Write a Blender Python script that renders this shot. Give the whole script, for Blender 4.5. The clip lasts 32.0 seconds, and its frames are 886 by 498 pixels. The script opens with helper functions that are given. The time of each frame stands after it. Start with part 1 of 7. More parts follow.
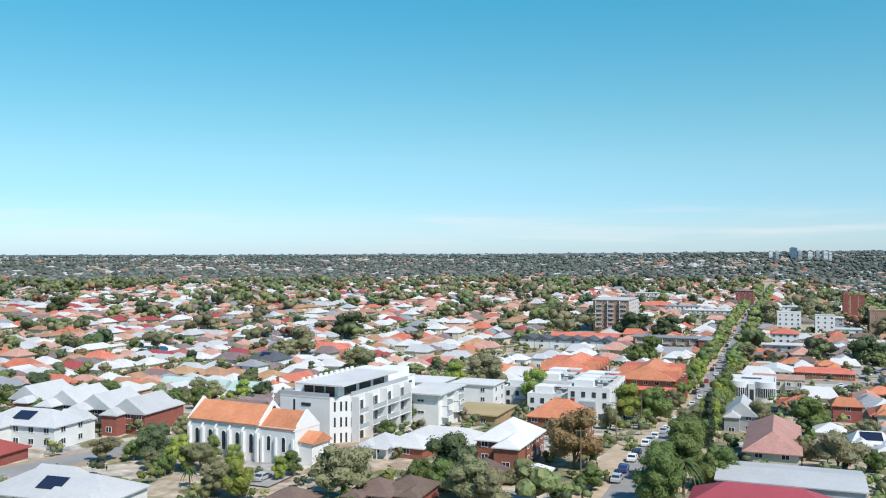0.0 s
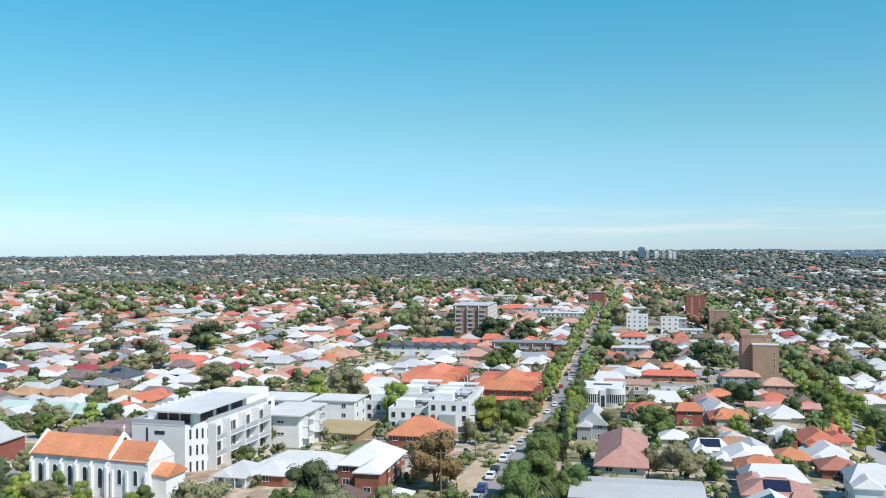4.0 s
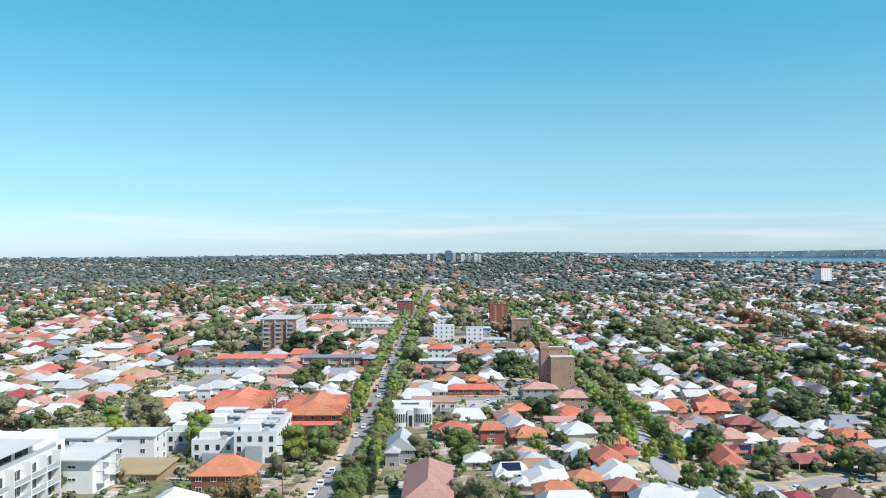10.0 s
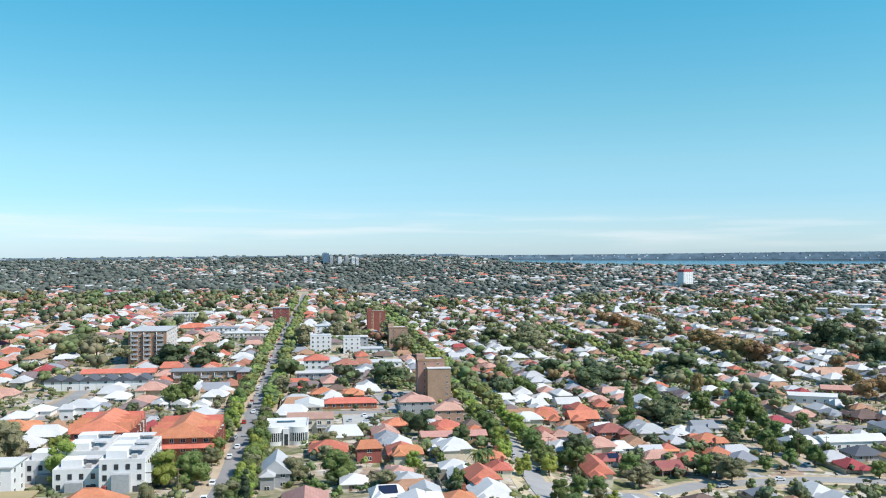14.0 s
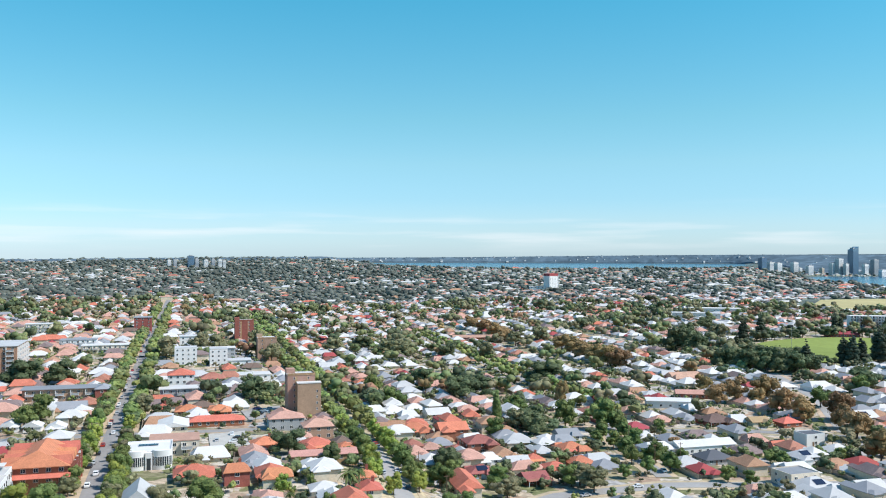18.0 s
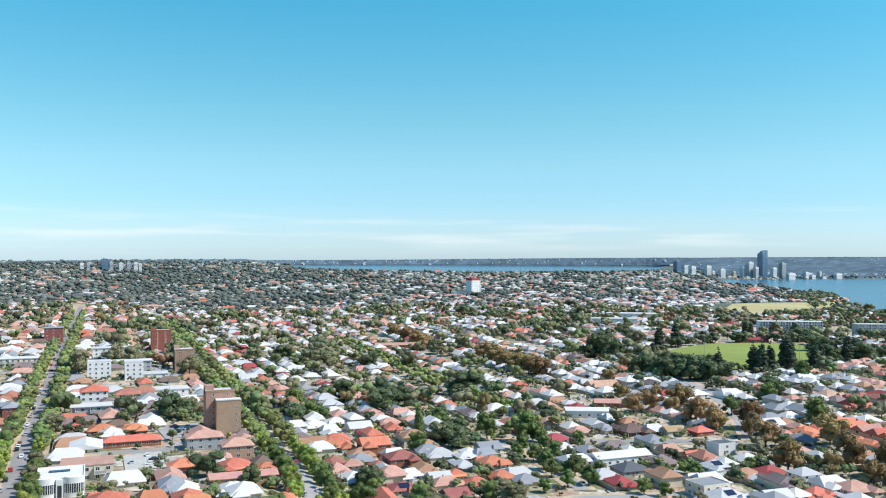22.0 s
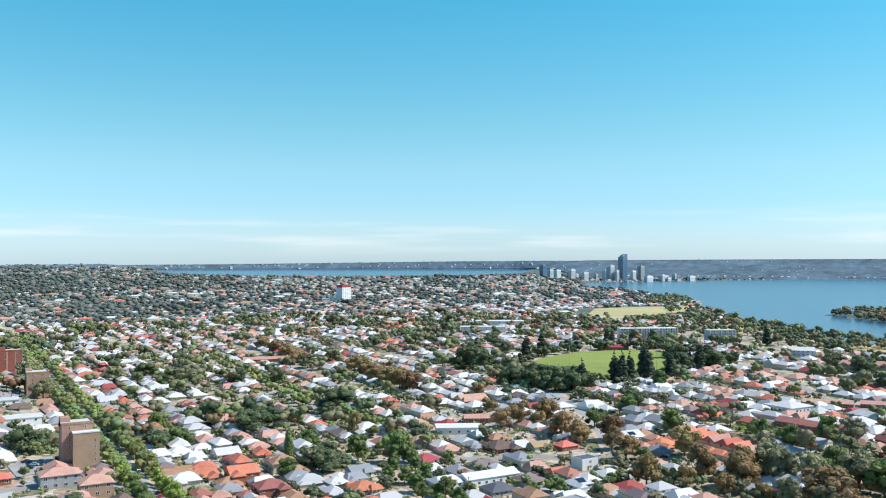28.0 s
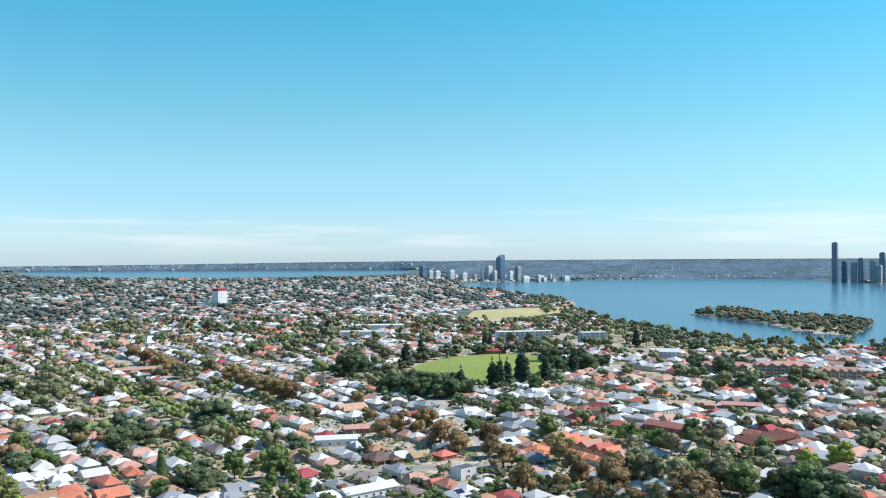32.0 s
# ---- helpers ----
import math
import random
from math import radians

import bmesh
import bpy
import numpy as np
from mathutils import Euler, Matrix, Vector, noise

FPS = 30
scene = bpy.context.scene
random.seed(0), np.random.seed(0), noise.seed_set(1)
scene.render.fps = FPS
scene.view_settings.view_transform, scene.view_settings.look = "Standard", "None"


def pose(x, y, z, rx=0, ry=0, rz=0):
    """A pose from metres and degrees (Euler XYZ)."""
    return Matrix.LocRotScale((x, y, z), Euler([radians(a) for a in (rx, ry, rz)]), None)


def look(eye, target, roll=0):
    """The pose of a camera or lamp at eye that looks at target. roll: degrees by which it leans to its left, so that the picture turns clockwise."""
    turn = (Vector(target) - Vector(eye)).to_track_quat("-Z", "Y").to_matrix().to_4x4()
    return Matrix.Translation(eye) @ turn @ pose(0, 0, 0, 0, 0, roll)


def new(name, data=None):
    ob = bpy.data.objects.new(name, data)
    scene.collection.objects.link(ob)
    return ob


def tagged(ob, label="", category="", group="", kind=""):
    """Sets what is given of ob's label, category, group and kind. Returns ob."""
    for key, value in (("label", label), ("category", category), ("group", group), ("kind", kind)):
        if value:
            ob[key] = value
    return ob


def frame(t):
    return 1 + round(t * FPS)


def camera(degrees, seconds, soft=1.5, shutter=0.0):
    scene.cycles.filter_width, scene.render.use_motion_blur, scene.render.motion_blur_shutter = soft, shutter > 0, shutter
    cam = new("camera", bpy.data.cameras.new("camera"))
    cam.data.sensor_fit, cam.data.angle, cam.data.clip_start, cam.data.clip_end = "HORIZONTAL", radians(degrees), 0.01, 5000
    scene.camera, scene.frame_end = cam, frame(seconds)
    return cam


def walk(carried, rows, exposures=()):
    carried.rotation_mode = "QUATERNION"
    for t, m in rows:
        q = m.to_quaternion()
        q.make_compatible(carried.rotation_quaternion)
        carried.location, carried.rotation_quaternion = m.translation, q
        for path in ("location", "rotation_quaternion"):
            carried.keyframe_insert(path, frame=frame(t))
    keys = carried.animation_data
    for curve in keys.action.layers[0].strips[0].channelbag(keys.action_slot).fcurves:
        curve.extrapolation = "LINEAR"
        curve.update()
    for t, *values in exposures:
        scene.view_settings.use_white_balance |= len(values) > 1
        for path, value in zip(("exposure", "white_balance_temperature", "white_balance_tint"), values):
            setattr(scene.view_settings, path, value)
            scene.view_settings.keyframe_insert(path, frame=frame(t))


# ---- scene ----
# camera and its flight
def view(x, y, z, yaw, pitch, lean):
    """A pose from a place, a heading to the right of +y, an upward pitch and a lean."""
    a, b = radians(yaw), radians(pitch)
    ahead = Vector((math.sin(a) * math.cos(b), math.cos(a) * math.cos(b), math.sin(b)))
    return look((x, y, z), Vector((x, y, z)) + ahead, lean)


cam = camera(53.52, 32.0, soft=1.08)
walk(cam, [
    (0, view(0.00, 0.00, 50.00, -21.500, 0.150, -0.020)),
    (0.5, view(0.02, 0.00, 50.55, -20.433, 0.158, -0.050)),
    (1, view(0.04, -0.01, 51.13, -19.269, 0.163, -0.082)),
    (1.5, view(0.05, -0.07, 51.75, -18.117, 0.148, -0.114)),
    (2, view(0.07, -0.12, 52.40, -16.947, 0.142, -0.146)),
    (2.5, view(0.10, -0.18, 53.09, -15.808, 0.129, -0.176)),
    (3, view(0.15, -0.23, 53.80, -14.702, 0.118, -0.204)),
    (3.5, view(0.26, -0.27, 54.45, -13.609, 0.096, -0.229)),
    (5.5, view(0.45, -0.45, 57.11, -8.955, 0.046, -0.305)),
    (6, view(0.49, -0.43, 57.73, -7.808, 0.036, -0.316)),
    (6.5, view(0.53, -0.39, 58.37, -6.765, 0.028, -0.318)),
    (7, view(0.54, -0.34, 59.07, -5.830, 0.029, -0.314)),
    (7.5, view(0.56, -0.30, 59.71, -4.902, 0.040, -0.304)),
    (8, view(0.60, -0.31, 60.38, -3.985, 0.043, -0.290)),
    (8.5, view(0.60, -0.36, 61.02, -3.058, 0.060, -0.272)),
    (9, view(0.60, -0.45, 61.67, -2.064, 0.074, -0.252)),
    (9.5, view(0.64, -0.50, 62.38, -1.078, 0.086, -0.228)),
    (10, view(0.69, -0.56, 63.13, -0.111, 0.099, -0.201)),
    (10.5, view(0.73, -0.63, 63.88, 0.867, 0.092, -0.172)),
    (11, view(0.78, -0.69, 64.66, 1.840, 0.097, -0.144)),
    (11.5, view(0.80, -0.71, 65.43, 2.827, 0.103, -0.119)),
    (12, view(0.79, -0.74, 66.11, 3.800, 0.121, -0.099)),
    (12.5, view(0.76, -0.77, 66.85, 4.784, 0.124, -0.084)),
    (13, view(0.75, -0.81, 67.57, 5.775, 0.127, -0.073)),
    (13.5, view(0.74, -0.86, 68.29, 6.765, 0.133, -0.065)),
    (14, view(0.78, -0.92, 69.00, 7.852, 0.145, -0.053)),
    (14.5, view(0.83, -0.99, 69.74, 8.949, 0.156, -0.036)),
    (16.5, view(0.57, -1.31, 72.80, 13.113, 0.193, 0.053)),
    (17, view(0.54, -1.36, 73.58, 14.194, 0.206, 0.071)),
    (17.5, view(0.52, -1.41, 74.35, 15.248, 0.217, 0.083)),
    (18, view(0.52, -1.47, 75.07, 16.255, 0.241, 0.092)),
    (18.5, view(0.53, -1.49, 75.81, 17.236, 0.256, 0.098)),
    (19, view(0.52, -1.50, 76.56, 18.253, 0.266, 0.102)),
    (19.5, view(0.53, -1.53, 77.33, 19.273, 0.280, 0.110)),
    (20, view(0.53, -1.59, 78.15, 20.215, 0.285, 0.122)),
    (20.5, view(0.52, -1.65, 79.00, 20.653, 0.297, 0.138)),
    (21, view(0.49, -1.71, 79.88, 20.747, 0.315, 0.153)),
    (21.5, view(0.44, -1.75, 80.82, 20.972, 0.320, 0.164)),
    (22, view(0.45, -1.76, 81.81, 21.293, 0.345, 0.171)),
    (22.5, view(0.50, -1.74, 82.79, 21.669, 0.347, 0.176)),
    (23, view(0.52, -1.77, 83.72, 22.102, 0.357, 0.180)),
    (23.5, view(0.52, -1.84, 84.62, 22.732, 0.373, 0.179)),
    (24, view(0.53, -1.92, 85.51, 23.449, 0.391, 0.175)),
    (24.5, view(0.51, -1.98, 86.40, 24.186, 0.412, 0.163)),
    (25, view(0.47, -2.04, 87.34, 24.933, 0.419, 0.146)),
    (25.5, view(0.39, -2.10, 88.26, 25.690, 0.435, 0.126)),
    (27.5, view(0.15, -2.34, 91.91, 28.785, 0.462, 0.033)),
    (28, view(0.10, -2.40, 92.80, 29.711, 0.467, 0.010)),
    (28.5, view(0.03, -2.47, 93.72, 30.655, 0.472, -0.011)),
    (29, view(-0.01, -2.58, 94.64, 31.590, 0.465, -0.028)),
    (29.5, view(-0.04, -2.70, 95.56, 32.528, 0.455, -0.041)),
    (30, view(-0.02, -2.80, 96.48, 33.466, 0.451, -0.051)),
    (30.5, view(0.01, -2.87, 97.36, 34.408, 0.444, -0.060)),
    (31, view(0.00, -2.91, 98.23, 35.363, 0.420, -0.068)),
    (31.5, view(-0.03, -2.94, 99.11, 36.420, 0.410, -0.077)),
    (32, view(-0.05, -2.99, 100.00, 37.528, 0.411, -0.085)),
], exposures=[(0, 0.34), (7, 0.42), (14, 0.48), (24, 0.56), (32, 0.56)])
# end of flight

# ---- light and sky
SUN_AZ, SUN_EL = 121.0, 49.0
world = bpy.data.worlds.new("sky")
scene.world = world
world.use_nodes = True
wn, wl = world.node_tree.nodes, world.node_tree.links
background = wn["Background"]
sky = wn.new("ShaderNodeTexSky")
sky.sky_type = "NISHITA"
sky.sun_disc = False
sky.sun_elevation = radians(SUN_EL)
sky.sun_rotation = radians(SUN_AZ)
sky.altitude = 60
sky.air_density, sky.dust_density, sky.ozone_density = 1.0, 0.2, 3.0
height = wn.new("ShaderNodeSeparateXYZ")
wl.new(wn.new("ShaderNodeTexCoord").outputs["Generated"], height.inputs[0])
tint = wn.new("ShaderNodeValToRGB")
for i, (at, c) in enumerate(((0.0, (0.42, 0.58, 0.86)), (0.03, (0.44, 0.59, 0.79)), (0.06, (0.41, 0.60, 0.74)), (0.10, (0.45, 0.65, 0.68)), (0.15, (0.405, 0.69, 0.66)), (0.28, (0.24, 0.77, 0.745)), (1.0, (0.30, 0.66, 0.85)))):
    e = tint.color_ramp.elements[i] if i < 2 else tint.color_ramp.elements.new(at)
    e.position, e.color = at, (*c, 1)
wl.new(height.outputs["Z"], tint.inputs["Fac"])
clean = wn.new("ShaderNodeMix")
clean.data_type, clean.blend_type = "RGBA", "MULTIPLY"
clean.inputs["Factor"].default_value = 1.0
wl.new(sky.outputs["Color"], clean.inputs["A"])
wl.new(tint.outputs["Color"], clean.inputs["B"])
# thin streaks of high cloud low over the horizon
streak = wn.new("ShaderNodeMapping")
streak.inputs["Scale"].default_value = (3.0, 3.0, 46.0)
wl.new(height.inputs[0].links[0].from_socket, streak.inputs["Vector"])
wisp = wn.new("ShaderNodeTexNoise")
wisp.inputs["Scale"].default_value, wisp.inputs["Detail"].default_value = 1.3, 5
wl.new(streak.outputs["Vector"], wisp.inputs["Vector"])
soft_edge = wn.new("ShaderNodeMapRange")
soft_edge.inputs["From Min"].default_value, soft_edge.inputs["From Max"].default_value = 0.50, 0.72
wl.new(wisp.outputs["Fac"], soft_edge.inputs["Value"])
low_band = wn.new("ShaderNodeValToRGB")
for i, (at, c) in enumerate(((0.0, 0.1), (0.018, 0.55), (0.036, 0.45), (0.06, 0.0))):
    e = low_band.color_ramp.elements[i] if i < 2 else low_band.color_ramp.elements.new(at)
    e.position, e.color = at, (c, c, c, 1)
wl.new(height.outputs["Z"], low_band.inputs["Fac"])
amount = wn.new("ShaderNodeMath")
amount.operation = "MULTIPLY"
wl.new(soft_edge.outputs["Result"], amount.inputs[0])
wl.new(low_band.outputs["Color"], amount.inputs[1])
cloudy = wn.new("ShaderNodeMix")
cloudy.data_type = "RGBA"
wl.new(amount.outputs[0], cloudy.inputs["Factor"])
wl.new(clean.outputs["Result"], cloudy.inputs["A"])
cloudy.inputs["B"].default_value = (4.7, 4.8, 5.0, 1)
wl.new(cloudy.outputs["Result"], background.inputs["Color"])
background.inputs["Strength"].default_value = 0.15

sun = new("sun", bpy.data.lights.new("sun", "SUN"))
sun.data.energy, sun.data.angle, sun.data.color = 4.0, radians(0.53), (1.0, 0.945, 0.89)
ray = Vector((math.sin(radians(SUN_AZ)) * math.cos(radians(SUN_EL)), math.cos(radians(SUN_AZ)) * math.cos(radians(SUN_EL)), math.sin(radians(SUN_EL))))
sun.matrix_world = look((ray * 500)[:], (0, 0, 0))


# ---- the lie of the land
def smooth(a, b, x):
    t = min(1.0, max(0.0, (x - a) / (b - a)))
    return t * t * (3 - 2 * t)


def polar(r, az):
    return r * math.sin(radians(az)), r * math.cos(radians(az))


LAKE = [(1920, 2409), (1803, 2013), (1581, 1574), (1190, 1100), (1078, 913), (1022, 794), (1001, 706), (966, 657), (996, 585), (1060, 520), (1600, 560),
        (2100, 800), (3000, 1330), (3390, 1700), (3500, 1900), (3900, 2300), (3400, 2600), (2838, 2700), (2170, 2720)]
ISLAND = [(1369, 1025), (1318, 919), (1268, 802), (1182, 678), (1157, 600), (1430, 700), (1481, 850), (1485, 939), (1550, 1081)]
BAY = [polar(4560, 11.4), (polar(3900, 12.4)), polar(3560, 15), polar(3330, 18), polar(3250, 22), polar(3270, 27), polar(3420, 31), polar(3700, 34.5), polar(4300, 35.5), polar(4790, 35), polar(4790, 30), polar(4790, 26), polar(4790, 22), polar(4790, 18), polar(4790, 14)]
LAKE_Z, BAY_Z = -12.0, 20.0


def inside(x, y, poly):
    hit = False
    for (ax, ay), (bx, by) in zip(poly, poly[1:] + poly[:1]):
        if (ay > y) != (by > y) and x < (bx - ax) * (y - ay) / (by - ay) + ax:
            hit = not hit
    return hit


def ground(x, y):
    r = math.hypot(x, y)
    low = smooth(40 - 40 * smooth(400, 700, y), 125, x)
    z = (6 - 9 * smooth(180, 300, y) - 4 * smooth(300, 420, y) + 4 * smooth(480, 680, y)) * (1 - low) - 20 * low + 9 * smooth(250, 560, x)
    if r < 900:
        return z
    az = math.degrees(math.atan2(x, y))
    ring = 24 + 58 * smooth(-35, 70, az)
    shore = smooth(33, 40, az)
    z += (ring - z) * (smooth(1500, 4750, r) * (1 - shore) + shore * smooth(4600, 4900, r))
    if x > 850 and az > 25 and inside(x, y, LAKE):
        z = -10.6 if inside(x, y, ISLAND) else -16.0
    if r > 2000 and 8 < az < 39:
        side = smooth(8, 12, az) * (1 - smooth(35, 39, az))
        z += (min(z, BAY_Z + 0.8) - z) * side
        if inside(x, y, BAY):
            z = BAY_Z - 4
    return z


# ---- materials
def nodes_of(name):
    m = bpy.data.materials.new(name)
    m.use_nodes = True
    return m, m.node_tree.nodes, m.node_tree.links, m.node_tree.nodes["Principled BSDF"]


def paint(name, color, rough=0.8, metal=0.0, spread=0.12, grain=1.5, grain_amount=0.12, stain=0.15, stain_amount=0.15, hue=0.015,
          courses=0.0, bump=0.0, island=False, leaf=0.0, spec=0.3, patch=0.0):
    """A surface with a tint of its own per object (or per island), a fine grain, broad stains, and courses of tiles or sheets up its slope."""
    m, n, l, b = nodes_of(name)
    b.inputs["Roughness"].default_value, b.inputs["Metallic"].default_value = rough, metal
    b.inputs["Specular IOR Level"].default_value = spec
    if island:
        pick = n.new("ShaderNodeNewGeometry").outputs["Random Per Island"]
    else:
        pick = n.new("ShaderNodeObjectInfo").outputs["Random"]
    coord = n.new("ShaderNodeTexCoord").outputs["Object"]
    if patch:
        crowns, split = n.new("ShaderNodeTexVoronoi"), n.new("ShaderNodeSeparateColor")
        crowns.inputs["Scale"].default_value = patch
        l.new(coord, crowns.inputs["Vector"])
        l.new(crowns.outputs["Color"], split.inputs["Color"])
        pick = split.outputs["Red"]
    fine, broad = n.new("ShaderNodeTexNoise"), n.new("ShaderNodeTexNoise")
    for tex, scale in ((fine, grain), (broad, stain)):
        l.new(coord, tex.inputs["Vector"])
        tex.inputs["Scale"].default_value, tex.inputs["Detail"].default_value = scale, 4

    def times(value, lo, hi):
        r = n.new("ShaderNodeMapRange")
        l.new(value, r.inputs["Value"])
        r.inputs["To Min"].default_value, r.inputs["To Max"].default_value = lo, hi
        return r.outputs["Result"]

    def product(a, c):
        k = n.new("ShaderNodeMath")
        k.operation = "MULTIPLY"
        l.new(a, k.inputs[0])
        l.new(c, k.inputs[1])
        return k.outputs[0]

    value = product(times(pick, 1 - spread, 1 + spread), product(times(fine.outputs["Fac"], 1 - 2 * grain_amount, 1 + 2 * grain_amount), times(broad.outputs["Fac"], 1 - 2 * stain_amount, 1 + 2 * stain_amount)))
    if courses:
        wave = n.new("ShaderNodeTexWave")
        wave.bands_direction = "Z"
        wave.wave_profile = "SAW"
        wave.inputs["Scale"].default_value = courses
        wave.inputs["Distortion"].default_value = 0.4
        l.new(coord, wave.inputs["Vector"])
        value = product(value, times(wave.outputs["Fac"], 0.82, 1.08))
    hsv = n.new("ShaderNodeHueSaturation")
    hsv.inputs["Color"].default_value = (*color, 1)
    shift = n.new("ShaderNodeMath")
    shift.operation = "MULTIPLY"
    shift.inputs[1].default_value = 7.31
    wrap = n.new("ShaderNodeMath")
    wrap.operation = "FRACT"
    l.new(pick, shift.inputs[0])
    l.new(shift.outputs[0], wrap.inputs[0])
    l.new(times(wrap.outputs[0], 0.5 - hue, 0.5 + hue), hsv.inputs["Hue"])
    l.new(value, hsv.inputs["Value"])
    l.new(hsv.outputs["Color"], b.inputs["Base Color"])
    if bump:
        k = n.new("ShaderNodeBump")
        k.inputs["Strength"].default_value, k.inputs["Distance"].default_value = bump, 0.1
        l.new(wave.outputs["Fac"] if courses else fine.outputs["Fac"], k.inputs["Height"])
        l.new(k.outputs["Normal"], b.inputs["Normal"])
    if leaf:
        t, mix = n.new("ShaderNodeBsdfTranslucent"), n.new("ShaderNodeMixShader")
        l.new(hsv.outputs["Color"], t.inputs["Color"])
        mix.inputs["Fac"].default_value = leaf
        l.new(b.outputs["BSDF"], mix.inputs[1])
        l.new(t.outputs["BSDF"], mix.inputs[2])
        l.new(mix.outputs["Shader"], n["Material Output"].inputs["Surface"])
    return m


TILE = dict(courses=1.6, bump=0.4, rough=0.75, spread=0.15, stain=0.25, stain_amount=0.14)
METAL = dict(rough=0.6, spread=0.1, stain=0.12, stain_amount=0.1, grain_amount=0.06, hue=0.01, spec=0.15)
ROOFS = dict(
    orange=paint("terracotta_tiles", (0.56, 0.195, 0.115), **TILE),
    red=paint("red_tiles", (0.36, 0.14, 0.11), **TILE),
    pink=paint("faded_red_tiles", (0.47, 0.27, 0.21), **TILE),
    mauve=paint("mauve_tiles", (0.24, 0.185, 0.175), **TILE),
    brown=paint("brown_tiles", (0.17, 0.115, 0.095), **TILE),
    tan=paint("tan_tiles", (0.40, 0.24, 0.14), **TILE),
    grey=paint("grey_roof_sheets", (0.27, 0.28, 0.30), **METAL),
    slate=paint("dark_grey_roof_sheets", (0.10, 0.105, 0.12), **METAL),
    white=paint("white_roof_sheets", (0.585, 0.575, 0.56), **METAL),
    pale=paint("pale_grey_roof_sheets", (0.48, 0.48, 0.48), **METAL),
    green=paint("pale_green_roof_sheets", (0.40, 0.50, 0.46), **METAL),
    claret=paint("claret_roof_sheets", (0.33, 0.07, 0.075), **METAL),
    ochre=paint("ochre_roof_sheets", (0.42, 0.31, 0.17), **METAL),
)
WALLS = dict(
    white=paint("white_render", (0.70, 0.69, 0.675), rough=0.85, spread=0.03, stain=0.3, stain_amount=0.05, grain_amount=0.03),
    cream=paint("cream_render", (0.62, 0.55, 0.43), rough=0.85, spread=0.08, stain=0.3, stain_amount=0.08),
    brick=paint("red_brickwork", (0.31, 0.115, 0.08), rough=0.9, spread=0.1, courses=3.6, bump=0.2, stain=0.5, stain_amount=0.12),
    tan_brick=paint("tan_brickwork", (0.40, 0.25, 0.15), rough=0.9, spread=0.1, courses=3.6, bump=0.2, stain=0.5, stain_amount=0.12),
    brown=paint("brown_brickwork", (0.40, 0.255, 0.185), rough=0.9, spread=0.06, courses=3.6, bump=0.2, stain=0.2, stain_amount=0.1),
    grey=paint("grey_render", (0.34, 0.35, 0.36), rough=0.85, spread=0.1, stain=0.3, stain_amount=0.08),
    dark=paint("charcoal_cladding", (0.075, 0.078, 0.085), rough=0.7, spread=0.1, courses=1.5),
    blue=paint("pale_blue_render", (0.42, 0.53, 0.62), rough=0.8, spread=0.05),
)
TRIM = paint("white_trim", (0.78, 0.78, 0.76), rough=0.6, spread=0.02, stain_amount=0.03, grain_amount=0.02)
DARK_METAL = paint("dark_metal", (0.05, 0.05, 0.055), rough=0.5, metal=0.6, spread=0.05)
CONCRETE = paint("concrete", (0.42, 0.40, 0.37), rough=0.9, spread=0.06, grain=2.0, stain=0.3, stain_amount=0.12)
TIMBER = paint("weathered_timber", (0.22, 0.14, 0.09), rough=0.85, spread=0.1, grain=5)
BARK = paint("bark", (0.16, 0.12, 0.09), rough=0.95, grain=4, grain_amount=0.2)
GLASS, gn, gl, gb = nodes_of("window_glass")
gb.inputs["Base Color"].default_value = (0.035, 0.045, 0.055, 1)
gb.inputs["Roughness"].default_value, gb.inputs["Specular IOR Level"].default_value = 0.08, 0.6
SOLAR, sn, sl, sb = nodes_of("solar_cells")
sb.inputs["Base Color"].default_value = (0.018, 0.024, 0.05, 1)
sb.inputs["Roughness"].default_value = 0.2
RUBBER = paint("tyre_rubber", (0.02, 0.02, 0.02), rough=0.9)
CARS = [paint("car_paint_" + c, v, rough=0.25, spread=0.05, grain_amount=0.01, stain_amount=0.01, spec=0.6)
        for c, v in (("white", (0.8, 0.8, 0.8)), ("silver", (0.45, 0.46, 0.48)), ("black", (0.02, 0.02, 0.025)), ("blue", (0.03, 0.07, 0.2)), ("red", (0.4, 0.02, 0.02)))]
LEAF = dict(rough=0.6, grain=0.5, grain_amount=0.2, stain=0.15, stain_amount=0.15, hue=0.02, spread=0.22, leaf=0.25, spec=0.2)
LEAVES = dict(
    gum=paint("gum_leaves", (0.26, 0.25, 0.135), **LEAF),
    plane=paint("plane_leaves", (0.165, 0.215, 0.07), **LEAF),
    lime=paint("lime_green_leaves", (0.31, 0.37, 0.085), **LEAF),
    fig=paint("dark_fig_leaves", (0.115, 0.145, 0.07), **LEAF),
    autumn=paint("autumn_leaves", (0.33, 0.225, 0.105), **LEAF),
    pine=paint("pine_needles", (0.065, 0.085, 0.055), **LEAF),
    cypress=paint("cypress_needles", (0.05, 0.07, 0.04), **LEAF),
    palm=paint("palm_fronds", (0.11, 0.15, 0.05), **LEAF),
)
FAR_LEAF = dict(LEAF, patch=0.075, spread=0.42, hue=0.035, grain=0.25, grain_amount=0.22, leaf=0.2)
FAR_LEAVES = paint("far_leaves", (0.17, 0.20, 0.085), **FAR_LEAF)
# far foliage paler and bluer: distance haze put into the leaf colour
HAZY_WOOD_LEAVES = paint("hazy_woodland_leaves", (0.185, 0.205, 0.175), **dict(FAR_LEAF, leaf=0.4, patch=0.04, grain_amount=0.1))


